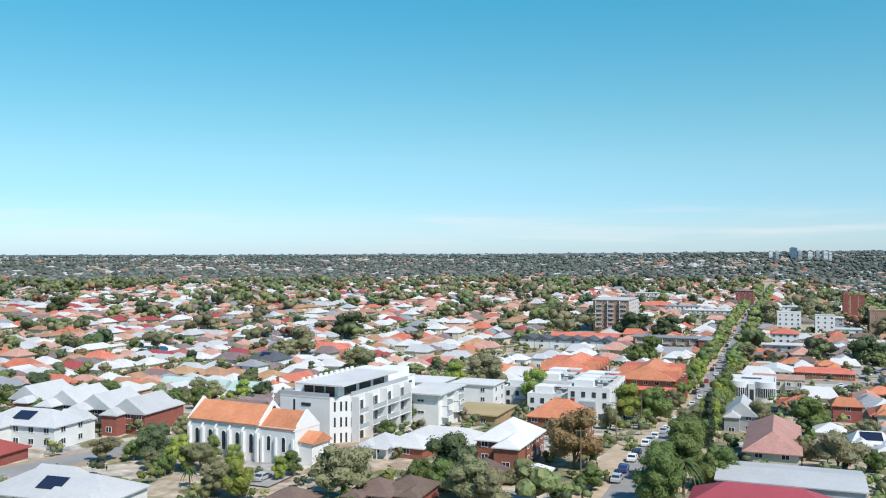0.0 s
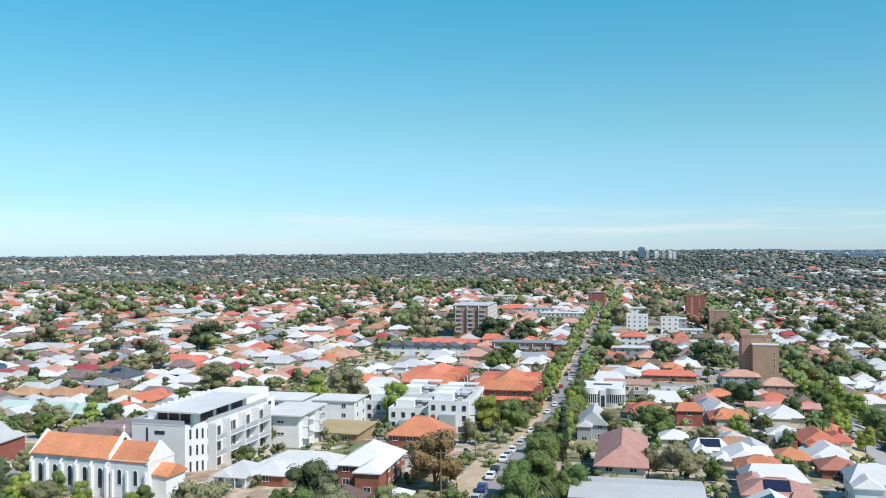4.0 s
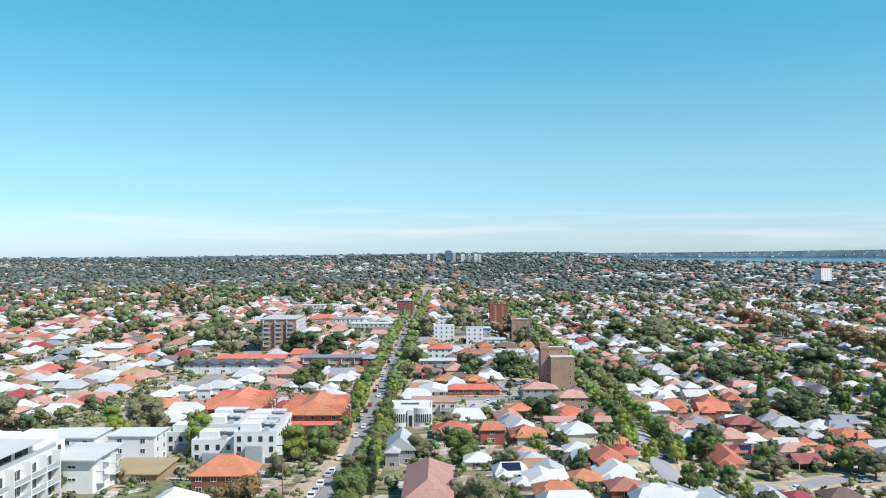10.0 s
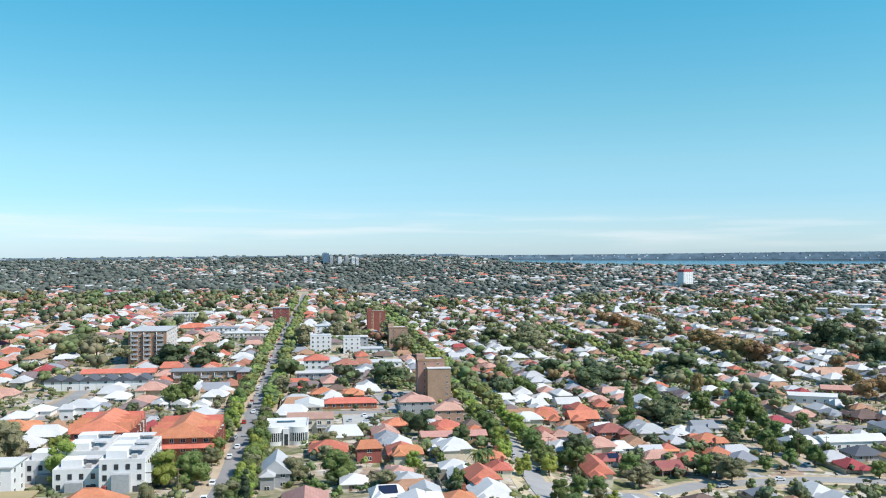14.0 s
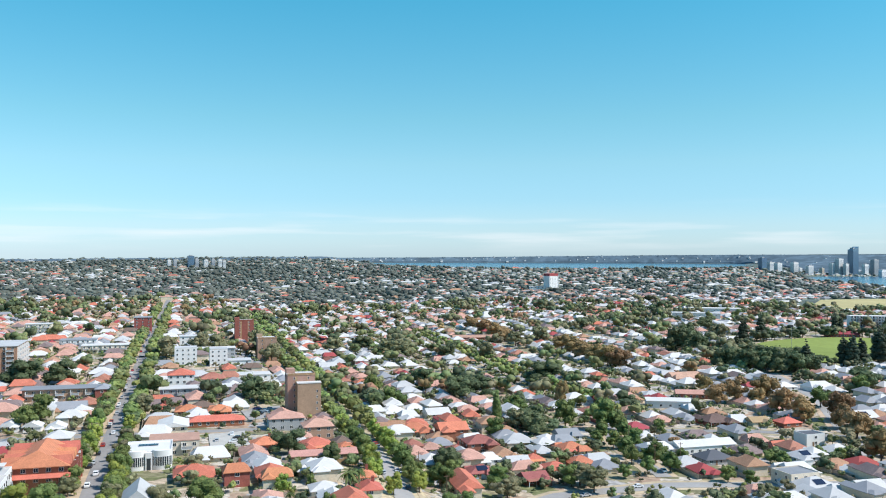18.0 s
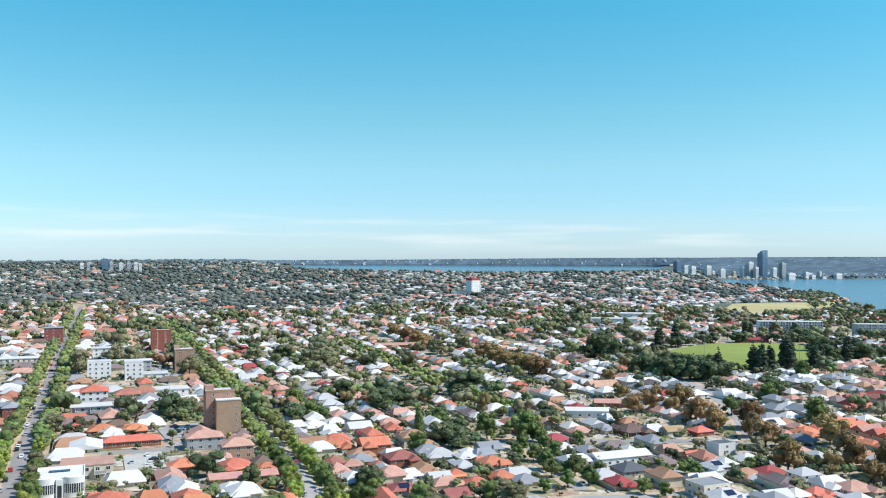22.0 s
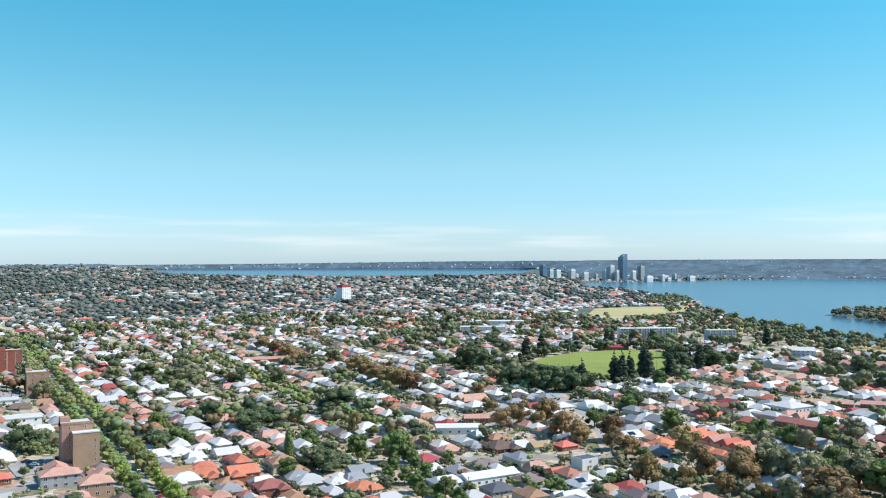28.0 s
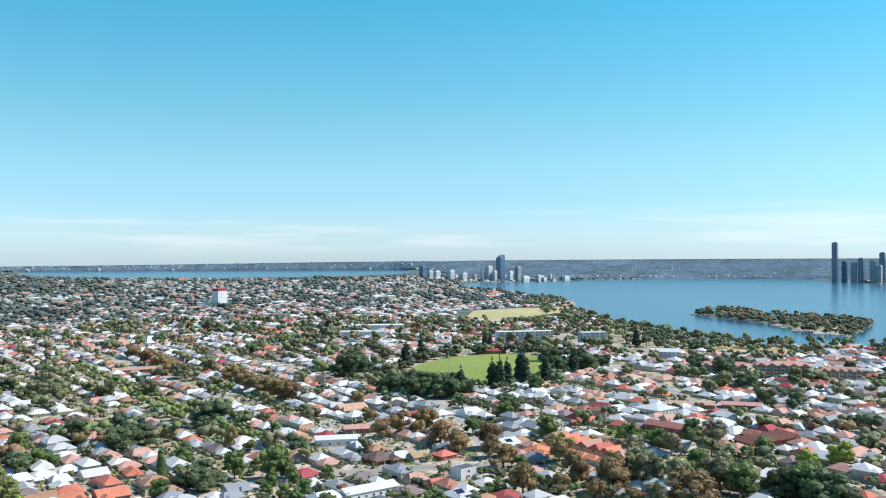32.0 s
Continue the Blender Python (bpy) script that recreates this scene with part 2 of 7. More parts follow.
# ---- meshes
class Mesh:
    """Vertices and faces gathered for one mesh."""

    def __init__(self):
        self.v, self.f, self.k = [], [], []

    def add(self, verts, faces, k=0):
        n = len(self.v)
        self.v += [tuple(p) for p in verts]
        self.f += [tuple(i + n for i in q) for q in faces]
        self.k += [k] * len(faces)
        return self

    def box(self, x0, x1, y0, y1, z0, z1, k=0):
        return self.add([(x0, y0, z0), (x1, y0, z0), (x1, y1, z0), (x0, y1, z0), (x0, y0, z1), (x1, y0, z1), (x1, y1, z1), (x0, y1, z1)],
                        [(3, 2, 1, 0), (4, 5, 6, 7), (0, 1, 5, 4), (1, 2, 6, 5), (2, 3, 7, 6), (3, 0, 4, 7)], k)

    def tube(self, x, y, z0, z1, r0, r1, n=8, k=0, lean=(0, 0)):
        ring = [(math.cos(2 * math.pi * i / n), math.sin(2 * math.pi * i / n)) for i in range(n)]
        v = [(x + c * r0, y + s * r0, z0) for c, s in ring] + [(x + lean[0] + c * r1, y + lean[1] + s * r1, z1) for c, s in ring]
        f = [(i, (i + 1) % n, n + (i + 1) % n, n + i) for i in range(n)] + [tuple(range(n - 1, -1, -1)), tuple(range(n, 2 * n))]
        return self.add(v, f, k)

    def build(self, name, *mats, shade=False):
        me = bpy.data.meshes.new(name)
        me.from_pydata(self.v, [], self.f)
        for m in mats:
            me.materials.append(m)
        if len(mats) > 1:
            me.polygons.foreach_set("material_index", self.k)
        if shade:
            me.polygons.foreach_set("use_smooth", [True] * len(self.f))
        me.update()
        return me


def part(name, mesh, parent, label="", at=None):
    ob = new(name, mesh)
    ob.parent = parent
    if at is not None:
        ob.matrix_basis = at
    if label:
        tagged(ob, label)
    return ob


def thing(name, x, y, rot, label, category, group="", z=None, kind=""):
    ob = new(name)
    ob.empty_display_size = 0.5
    ob.matrix_basis = pose(x, y, ground(x, y) if z is None else z, 0, 0, rot)
    return tagged(ob, label, category, group, kind)


def roof_on(m, x0, x1, y0, y1, z, rise, shape="hip", over=0.5, thick=0.22, walls=None):
    """A roof over a rectangle: hip, gable (its ends go into walls), lean or flat, with eaves and a fascia."""
    if shape == "flat":
        m.box(x0 - over, x1 + over, y0 - over, y1 + over, z, z + thick)
        return m
    a0, a1, b0, b1 = x0 - over, x1 + over, y0 - over, y1 + over
    along = (x1 - x0) >= (y1 - y0)
    drop = z - rise * over / max(0.1, min(x1 - x0, y1 - y0) / 2)
    top = z + rise
    half = min(a1 - a0, b1 - b0) / 2
    inset = half if shape == "hip" else (half * 0.45 if shape == "dutch" else 0.0)
    if along:
        c = (b0 + b1) / 2
        ridge = [(a0 + inset, c, top), (max(a0 + inset + 0.01, a1 - inset), c, top)]
    else:
        c = (a0 + a1) / 2
        ridge = [(c, b0 + inset, top), (c, max(b0 + inset + 0.01, b1 - inset), top)]
    e = [(a0, b0), (a1, b0), (a1, b1), (a0, b1)]
    up, low = [(x, y, drop) for x, y in e], [(x, y, drop - thick) for x, y in e]
    v = up + low + ridge
    f = [(0, 4, 5, 1), (1, 5, 6, 2), (2, 6, 7, 3), (3, 7, 4, 0), (7, 6, 5, 4)]
    if along:
        f += [(0, 1, 9, 8), (2, 3, 8, 9), (3, 0, 8), (1, 2, 9)]
    else:
        f += [(1, 2, 9, 8), (3, 0, 8, 9), (0, 1, 8), (2, 3, 9)]
    m.add(v, f)
    return m


WINDOW_MESHES = {}


def window(parent, x, y, z, w, h, turn, frame_mat=None):
    """A window unit on a wall: frame round the edge, recessed pane inside it. turn: the way it faces (0 is -y)."""
    key = (round(w, 1), round(h, 1), frame_mat.name if frame_mat else "")
    if key not in WINDOW_MESHES:
        t = 0.07
        fr = Mesh().box(-w / 2, w / 2, -0.06, 0.06, h - t, h).box(-w / 2, w / 2, -0.09, 0.06, 0, t)
        fr.box(-w / 2, -w / 2 + t, -0.06, 0.06, t, h - t).box(w / 2 - t, w / 2, -0.06, 0.06, t, h - t)
        if w > 1.1:
            fr.box(-t / 2, t / 2, -0.05, 0.05, t, h - t)
        WINDOW_MESHES[key] = (fr.build("window", frame_mat or TRIM), Mesh().box(-w / 2 + t, w / 2 - t, -0.02, 0.02, t, h - t).build("pane", GLASS))
    fr, pane = WINDOW_MESHES[key]
    ob = part("window", fr, parent, "", pose(x, y, z, 0, 0, turn))
    part("pane", pane, ob)
    return ob


def windows_on(parent, x0, x1, y0, y1, storeys, level, faces="sew", gap=3.4, w=1.5, h=1.3, base=0.0, frame_mat=None):
    """Rows of windows, storey by storey, on the faces named."""
    for face in faces:
        length = (x1 - x0) if face in "sn" else (y1 - y0)
        count = max(1, int(length / gap))
        for s in range(storeys):
            z = base + s * level + 0.95
            for i in range(count):
                u = (i + 0.5) / count
                if face == "s":
                    window(parent, x0 + u * (x1 - x0), y0 - 0.03, z, w, h, 0, frame_mat)
                elif face == "n":
                    window(parent, x0 + u * (x1 - x0), y1 + 0.03, z, w, h, 180, frame_mat)
                elif face == "e":
                    window(parent, x1 + 0.03, y0 + u * (y1 - y0), z, w, h, 90, frame_mat)
                else:
                    window(parent, x0 - 0.03, y0 + u * (y1 - y0), z, w, h, -90, frame_mat)


TAKEN = {}  # circles that are built over already, by cells of 30 m


def take(x, y, r):
    TAKEN.setdefault((int(x // 30), int(y // 30)), []).append((x, y, r))


def free(x, y, r):
    i, j = int(x // 30), int(y // 30)
    for a in (i - 1, i, i + 1):
        for b in (j - 1, j, j + 1):
            for px, py, pr in TAKEN.get((a, b), ()):
                if (x - px) ** 2 + (y - py) ** 2 < (r + pr) ** 2:
                    return False
    return True


# ---- ground, water, roads
def ground_material():
    m, n, l, b = nodes_of("suburban_ground")
    b.inputs["Roughness"].default_value = 0.95
    b.inputs["Specular IOR Level"].default_value = 0.15
    coord = n.new("ShaderNodeTexCoord").outputs["Object"]
    cell = n.new("ShaderNodeTexVoronoi")
    cell.inputs["Scale"].default_value = 0.11
    warp = n.new("ShaderNodeTexNoise")
    warp.inputs["Scale"].default_value, warp.inputs["Detail"].default_value = 0.12, 5
    l.new(coord, warp.inputs["Vector"])
    push = n.new("ShaderNodeVectorMath")
    push.operation = "MULTIPLY_ADD"
    push.inputs[1].default_value = (22, 22, 0)
    l.new(warp.outputs["Color"], push.inputs[0])
    l.new(coord, push.inputs[2])
    l.new(push.outputs["Vector"], cell.inputs["Vector"])
    pick = n.new("ShaderNodeSeparateColor")
    l.new(cell.outputs["Color"], pick.inputs["Color"])
    ramp = n.new("ShaderNodeValToRGB")
    ramp.color_ramp.interpolation = "CONSTANT"
    stops = [(0.0, (0.17, 0.18, 0.085)), (0.13, (0.42, 0.34, 0.25)), (0.36, (0.27, 0.24, 0.15)), (0.50, (0.46, 0.41, 0.34)), (0.68, (0.20, 0.19, 0.11)), (0.78, (0.36, 0.26, 0.19)), (0.88, (0.36, 0.345, 0.33))]
    for i, (at, c) in enumerate(stops):
        e = ramp.color_ramp.elements[i] if i < 2 else ramp.color_ramp.elements.new(at)
        e.position, e.color = at, (*c, 1)
    l.new(pick.outputs["Red"], ramp.inputs["Fac"])
    fine = n.new("ShaderNodeTexNoise")
    fine.inputs["Scale"].default_value, fine.inputs["Detail"].default_value = 0.35, 8
    l.new(coord, fine.inputs["Vector"])
    r = n.new("ShaderNodeMapRange")
    r.inputs["From Min"].default_value, r.inputs["From Max"].default_value = 0.3, 0.7
    r.inputs["To Min"].default_value, r.inputs["To Max"].default_value = 0.6, 1.4
    l.new(fine.outputs["Fac"], r.inputs["Value"])
    hsv = n.new("ShaderNodeHueSaturation")
    l.new(ramp.outputs["Color"], hsv.inputs["Color"])
    l.new(r.outputs["Result"], hsv.inputs["Value"])
    l.new(hsv.outputs["Color"], b.inputs["Base Color"])
    return m


GROUND = ground_material()
WOODFLOOR = paint("tree_covered_ground", (0.10, 0.125, 0.11), rough=1.0, grain=0.05, grain_amount=0.25, stain=0.01, stain_amount=0.25, spread=0.0)
GRASS = paint("mown_grass", (0.19, 0.24, 0.055), rough=0.95, grain=0.25, grain_amount=0.12, stain=0.02, stain_amount=0.12)
DRY = paint("dry_grass", (0.40, 0.34, 0.17), rough=0.95, grain=0.12, grain_amount=0.12, stain=0.015, stain_amount=0.15)
ASPHALT = paint("asphalt", (0.30, 0.29, 0.28), rough=0.9, grain=1.2, grain_amount=0.08, stain=0.08, stain_amount=0.16)
PAVING = paint("pale_paving", (0.42, 0.33, 0.24), rough=0.9, grain=1.0, grain_amount=0.1, stain=0.15, stain_amount=0.15)
VERGE = paint("sandy_verge", (0.42, 0.335, 0.23), rough=0.95, grain=0.6, grain_amount=0.15, stain=0.08, stain_amount=0.25)
COURT = paint("court_surface", (0.10, 0.17, 0.14), rough=0.9, stain=0.1)
WATER, an, al, ab = nodes_of("river_water")
ab.inputs["Base Color"].default_value = (0.04, 0.095, 0.15, 1)
ab.inputs["Roughness"].default_value = 0.22
ripple = an.new("ShaderNodeTexNoise")
ripple.inputs["Scale"].default_value, ripple.inputs["Detail"].default_value = 0.12, 6
dent = an.new("ShaderNodeBump")
dent.inputs["Strength"].default_value, dent.inputs["Distance"].default_value = 0.5, 0.6
al.new(an.new("ShaderNodeTexCoord").outputs["Object"], ripple.inputs["Vector"])
al.new(ripple.outputs["Fac"], dent.inputs["Height"])
al.new(dent.outputs["Normal"], ab.inputs["Normal"])


def build_ground():
    angles = [a * 0.6 for a in range(-95, 131)] + [80 + a * 6.1 for a in range(1, 36)]
    radii = [0.0]
    r = 20.0
    while r < 4900:
        radii.append(r)
        r *= 1.032
    radii.append(4930.0)
    m = Mesh()
    n = len(angles)
    for r in radii[1:]:
        for a in angles:
            x, y = r * math.sin(radians(a)), r * math.cos(radians(a))
            m.v.append((x, y, ground(x, y)))
    for i in range(len(radii) - 2):
        for j in range(n):
            k = (j + 1) % n
            m.f.append((i * n + j, (i + 1) * n + j, (i + 1) * n + k, i * n + k))
            m.k.append(1 if radii[i + 1] > 1480 else 0)
    m.f.append(tuple(range(n - 1, -1, -1)))
    m.k.append(0)
    return tagged(new("ground", m.build("ground", GROUND, WOODFLOOR, shade=True)), "sandy suburban ground with lawns, yards and paving", "ground", kind="structure")


build_ground()


def sheet(name, poly, z, mat, label, category, kind="structure", lift=None):
    """A flat or ground-following filled outline with a thin edge."""
    bm = bmesh.new()
    top = [bm.verts.new((x, y, z if lift is None else ground(x, y) + lift)) for x, y in poly]
    face = bm.faces.new(top)
    if face.normal.z < 0:
        face.normal_flip()
    bmesh.ops.triangulate(bm, faces=[face])
    me = bpy.data.meshes.new(name)
    bm.to_mesh(me)
    bm.free()
    me.materials.append(mat)
    return tagged(new(name, me), label, category, kind=kind)


def spread(poly, by):
    cx, cy = sum(p[0] for p in poly) / len(poly), sum(p[1] for p in poly) / len(poly)
    return [(cx + (x - cx) * by, cy + (y - cy) * by) for x, y in poly]


sheet("water", spread(LAKE, 1.03), LAKE_Z, WATER, "wide blue river basin with small ripples", "water")
sheet("water", spread(BAY, 1.03), BAY_Z, WATER, "far blue bay beyond the suburbs", "water")


def strip(name, line, width, mat, lift, label, category, step=12.0, thick=0.12, side=0.0):
    """A band along a line on the ground, with an edge as a kerb has."""
    pts = []
    for (ax, ay), (bx, by) in zip(line, line[1:]):
        n = max(1, int(math.hypot(bx - ax, by - ay) / step))
        pts += [(ax + (bx - ax) * i / n, ay + (by - ay) * i / n) for i in range(n)]
    pts.append(line[-1])
    m = Mesh()
    for i, (x, y) in enumerate(pts):
        (ax, ay), (bx, by) = pts[max(0, i - 1)], pts[min(len(pts) - 1, i + 1)]
        d = math.hypot(bx - ax, by - ay)
        nx, ny = (by - ay) / d, -(bx - ax) / d
        for k in (side - width / 2, side + width / 2):
            px, py = x + nx * k, y + ny * k
            z = ground(px, py) + lift
            m.v += [(px, py, z), (px, py, z - thick - 0.25)]
    for i in range(len(pts) - 1):
        a = 4 * i
        for q in ((a, a + 2, a + 6, a + 4), (a + 1, a, a + 4, a + 5), (a + 2, a + 3, a + 7, a + 6)):
            m.f.append(q)
            m.k.append(0)
    return tagged(new(name, m.build(name, mat)), label, category, kind="structure")


ROADS = [  # centre line, width, verge width
    ([(-27.5, 95), (-27.5, 250), (-31, 420), (-31, 560), (-30, 900), (-28, 1500)], 7.2, 6.5),
    ([(64, 215), (72, 290), (80, 370), (83, 490), (84, 800), (86, 1500)], 8.0, 5.0),
    ([(72, 284), (110, 300), (141, 316), (190, 318), (260, 300)], 8.0, 3.0),
    ([(-150, 110), (-139, 150), (-128, 185), (-128, 420), (-126, 700)], 7.5, 3.0),
    ([(195, 330), (208, 400), (228, 450), (240, 488), (246, 700), (260, 1000)], 7.0, 3.0),
    ([(228, 425), (290, 400), (371, 333), (420, 290)], 7.0, 3.0),
    ([(330, 380), (380, 460), (420, 560)], 7.0, 3.0),
    ([(-128, 420), (-31, 418), (80, 410)], 6.5, 2.0),
    ([(-230, 690), (-30, 690), (84, 690), (300, 690)], 7.0, 2.5),
    ([(530, 330), (560, 420), (640, 520)], 7.0, 3.0),
]
for line, width, verge in ROADS:
    strip("pavement", line, width + 2 * verge, VERGE, 0.10, "sandy verge with a pale footpath beside the street", "pavement")
    strip("road", line, width, ASPHALT, 0.20, "grey asphalt street between verges", "road")
strip("footpath", ROADS[0][0], 1.6, PAVING, 0.16, "pale paved footpath along the street", "footpath", side=-7.2)
strip("footpath", ROADS[0][0], 1.6, PAVING, 0.16, "pale paved footpath along the street", "footpath", side=7.2)
strip("footpath", ROADS[1][0], 1.6, PAVING, 0.16, "pale paved footpath along the avenue", "footpath", side=7.0)


def near_road(x, y, extra=0.0):
    for line, width, verge in ROADS:
        for (ax, ay), (bx, by) in zip(line, line[1:]):
            dx, dy = bx - ax, by - ay
            t = max(0, min(1, ((x - ax) * dx + (y - ay) * dy) / (dx * dx + dy * dy)))
            if math.hypot(x - ax - t * dx, y - ay - t * dy) < width / 2 + extra:
                return True
    return False


# ---- trees
def blob(m, cx, cy, cz, r, squash, rng, k=0):
    """A lumpy closed clump of twelve corners pushed in and out at random."""
    g = (1 + 5 ** 0.5) / 2
    base = [(-1, g, 0), (1, g, 0), (-1, -g, 0), (1, -g, 0), (0, -1, g), (0, 1, g), (0, -1, -g), (0, 1, -g), (g, 0, -1), (g, 0, 1), (-g, 0, -1), (-g, 0, 1)]
    faces = [(0, 11, 5), (0, 5, 1), (0, 1, 7), (0, 7, 10), (0, 10, 11), (1, 5, 9), (5, 11, 4), (11, 10, 2), (10, 7, 6), (7, 1, 8),
             (3, 9, 4), (3, 4, 2), (3, 2, 6), (3, 6, 8), (3, 8, 9), (4, 9, 5), (2, 4, 11), (6, 2, 10), (8, 6, 7), (9, 8, 1)]
    v = []
    for x, y, z in base:
        s = r / 1.902 * rng.uniform(0.8, 1.2)
        v.append((cx + x * s, cy + y * s, cz + z * s * squash))
    m.add(v, faces, k)


def lump(m, cx, cy, cz, r, squash, rng):
    """A knobbly clump of eighty facets, rough as leaf masses are."""
    core = Mesh()
    blob(core, 0, 0, 0, 1.0, 1.0, rng)
    mids, faces = {}, []
    v = [Vector(p).normalized() for p in core.v]

    def mid_of(a, b):
        key = (min(a, b), max(a, b))
        if key not in mids:
            mids[key] = len(v)
            v.append((v[a] + v[b]).normalized())
        return mids[key]

    for a, b, c in core.f:
        ab, bc, ca = mid_of(a, b), mid_of(b, c), mid_of(c, a)
        faces += [(a, ab, ca), (b, bc, ab), (c, ca, bc), (ab, bc, ca)]
    out = []
    for p in v:
        k = r * rng.uniform(0.72, 1.22)
        out.append((cx + p.x * k, cy + p.y * k, cz + p.z * k * squash))
    m.add(out, faces)


def leafy(m, centres, count, size, rng):
    """Leaf sprays over the outside of clumps, each a bent pair of triangles."""
    total = sum(c[3] ** 2 for c in centres)
    for cx, cy, cz, r, sq in centres:
        for _ in range(max(3, int(count * r * r / total))):
            a, h = rng.uniform(0, 2 * math.pi), rng.uniform(-0.75, 1.0)
            q = math.sqrt(max(0, 1 - h * h))
            d = Vector((q * math.cos(a), q * math.sin(a), h))
            p = Vector((cx, cy, cz)) + Vector((d.x, d.y, d.z * sq)) * r * rng.uniform(0.72, 1.12)
            nrm = (d + Vector((rng.uniform(-1, 1), rng.uniform(-1, 1), rng.uniform(-0.6, 1.0))) * 0.55).normalized()
            u = nrm.orthogonal().normalized()
            u = (u * math.cos(a * 3) + nrm.cross(u) * math.sin(a * 3))
            w = nrm.cross(u)
            s = size * rng.uniform(0.6, 1.4)
            m.add([p - u * s, p - w * s * 0.6 + nrm * s * 0.15, p + u * s, p + w * s * 0.6 + nrm * s * 0.15], [(0, 1, 2), (0, 2, 3)])


TREE_KINDS = {}


def make_tree(kind, seed, leaves, count, size, clumps, width, height, base, squash=0.8):
    """The meshes of one tree of unit height, full and light: a forked trunk, and a crown of clumps with sprays round them."""
    rng = random.Random(seed)
    trunk = Mesh()
    trunk.tube(0, 0, -0.04, base, 0.032, 0.022, 7)
    centres = []
    for i in range(clumps):
        a = 2.4 * i + rng.uniform(-0.4, 0.4)
        rr = width * math.sqrt((i + 0.3) / clumps) * rng.uniform(0.6, 0.9)
        z = base + (height - base) * rng.uniform(0.15, 0.9) * (1 - 0.4 * (rr / width) ** 2)
        r = width * rng.uniform(0.26, 0.44)
        centres.append((rr * math.cos(a), rr * math.sin(a), min(z, height - r * squash), r, squash))
        if i < 5:
            trunk.tube(0, 0, base * 0.8, z, 0.016, 0.006, 5, lean=(rr * 0.8 * math.cos(a), rr * 0.8 * math.sin(a)))
    # a core that closes the middle of the crown
    centres.append((0, 0, base + (height - base) * 0.42, width * 0.55, squash))
    trunk_mesh = trunk.build("trunk", BARK)
    for share, grow, key in ((1.0, 1.0, kind), (0.26, 1.9, kind + "_light")):
        crown = Mesh()
        for c in centres:
            lump(crown, c[0], c[1], c[2], c[3] * 0.8, c[4], rng)
        leafy(crown, centres, int(count * share), size * grow, rng)
        TREE_KINDS.setdefault(key, []).append((trunk_mesh, crown.build("crown", leaves)))


def make_column(kind, seed, leaves, count, size, width):
    rng = random.Random(seed)
    trunk = Mesh().tube(0, 0, -0.03, 0.2, 0.02, 0.016, 7)
    centres = [(rng.uniform(-0.02, 0.02), rng.uniform(-0.02, 0.02), 0.1 + 0.84 * i / 9, width * (1.0 - 0.75 * abs(i / 9 - 0.32) ** 1.3 * 1.3), 1.1) for i in range(10)]
    crown = Mesh()
    for c in centres:
        blob(crown, c[0], c[1], c[2], c[3] * 0.93, c[4], rng)
    leafy(crown, centres, count, size, rng)
    TREE_KINDS.setdefault(kind, []).append((trunk.build("trunk", BARK), crown.build("crown", leaves, shade=True)))


def make_pine(kind, seed, leaves):
    """A tall dark pine: ragged tiers of foliage on a straight trunk that shorten towards the tip."""
    rng = random.Random(seed)
    trunk = Mesh().tube(0, 0, -0.03, 0.97, 0.018, 0.003, 7)
    centres = []
    for i in range(11):
        t = i / 10
        reach = 0.155 * (1 - t ** 1.7) * rng.uniform(0.8, 1.15) + 0.012
        for j in range(5 if i < 8 else 2):
            a = 2 * math.pi * j / 5 + i * 0.7 + rng.uniform(-0.3, 0.3)
            centres.append((reach * 0.6 * math.cos(a), reach * 0.6 * math.sin(a), 0.13 + 0.82 * t + rng.uniform(-0.03, 0.03), reach * rng.uniform(0.4, 0.62) + 0.008, 0.8))
    crown = Mesh()
    for c in centres:
        blob(crown, c[0], c[1], c[2], c[3] * 0.9, c[4], rng)
    leafy(crown, centres, 1500, 0.017, rng)
    crown.add([(-0.012, 0, 0.93), (0.012, 0, 0.93), (0, 0.012, 0.93), (0, 0, 1.02)], [(0, 1, 3), (1, 2, 3), (2, 0, 3)])
    TREE_KINDS.setdefault(kind, []).append((trunk.build("trunk", BARK), crown.build("crown", leaves, shade=True)))


def make_palm(kind, seed):
    rng = random.Random(seed)
    trunk = Mesh()
    for i in range(6):
        trunk.tube(0.01 * i, 0, -0.03 + 0.13 * i, 0.10 + 0.13 * i, 0.035 - 0.002 * i, 0.032 - 0.002 * i, 8)
    crown = Mesh()
    for j in range(26):
        a, lift = rng.uniform(0, 2 * math.pi), rng.uniform(-0.2, 1.0)
        c, s = math.cos(a), math.sin(a)
        prev = None
        for k in range(6):
            t = k / 5
            d = 0.42 * t
            z = 0.75 + 0.3 * lift * t - 0.42 * t * t
            w = 0.055 * math.sin(math.pi * min(0.95, t + 0.12))
            cur = [(0.05 + c * d - s * w, s * d + c * w, z - w * 0.6), (0.05 + c * d, s * d, z), (0.05 + c * d + s * w, s * d - c * w, z - w * 0.6)]
            if prev:
                crown.add(prev + cur, [(0, 3, 4, 1), (1, 4, 5, 2)])
            prev = cur
    TREE_KINDS.setdefault(kind, []).append((trunk.build("trunk", BARK), crown.build("crown", LEAVES["palm"])))


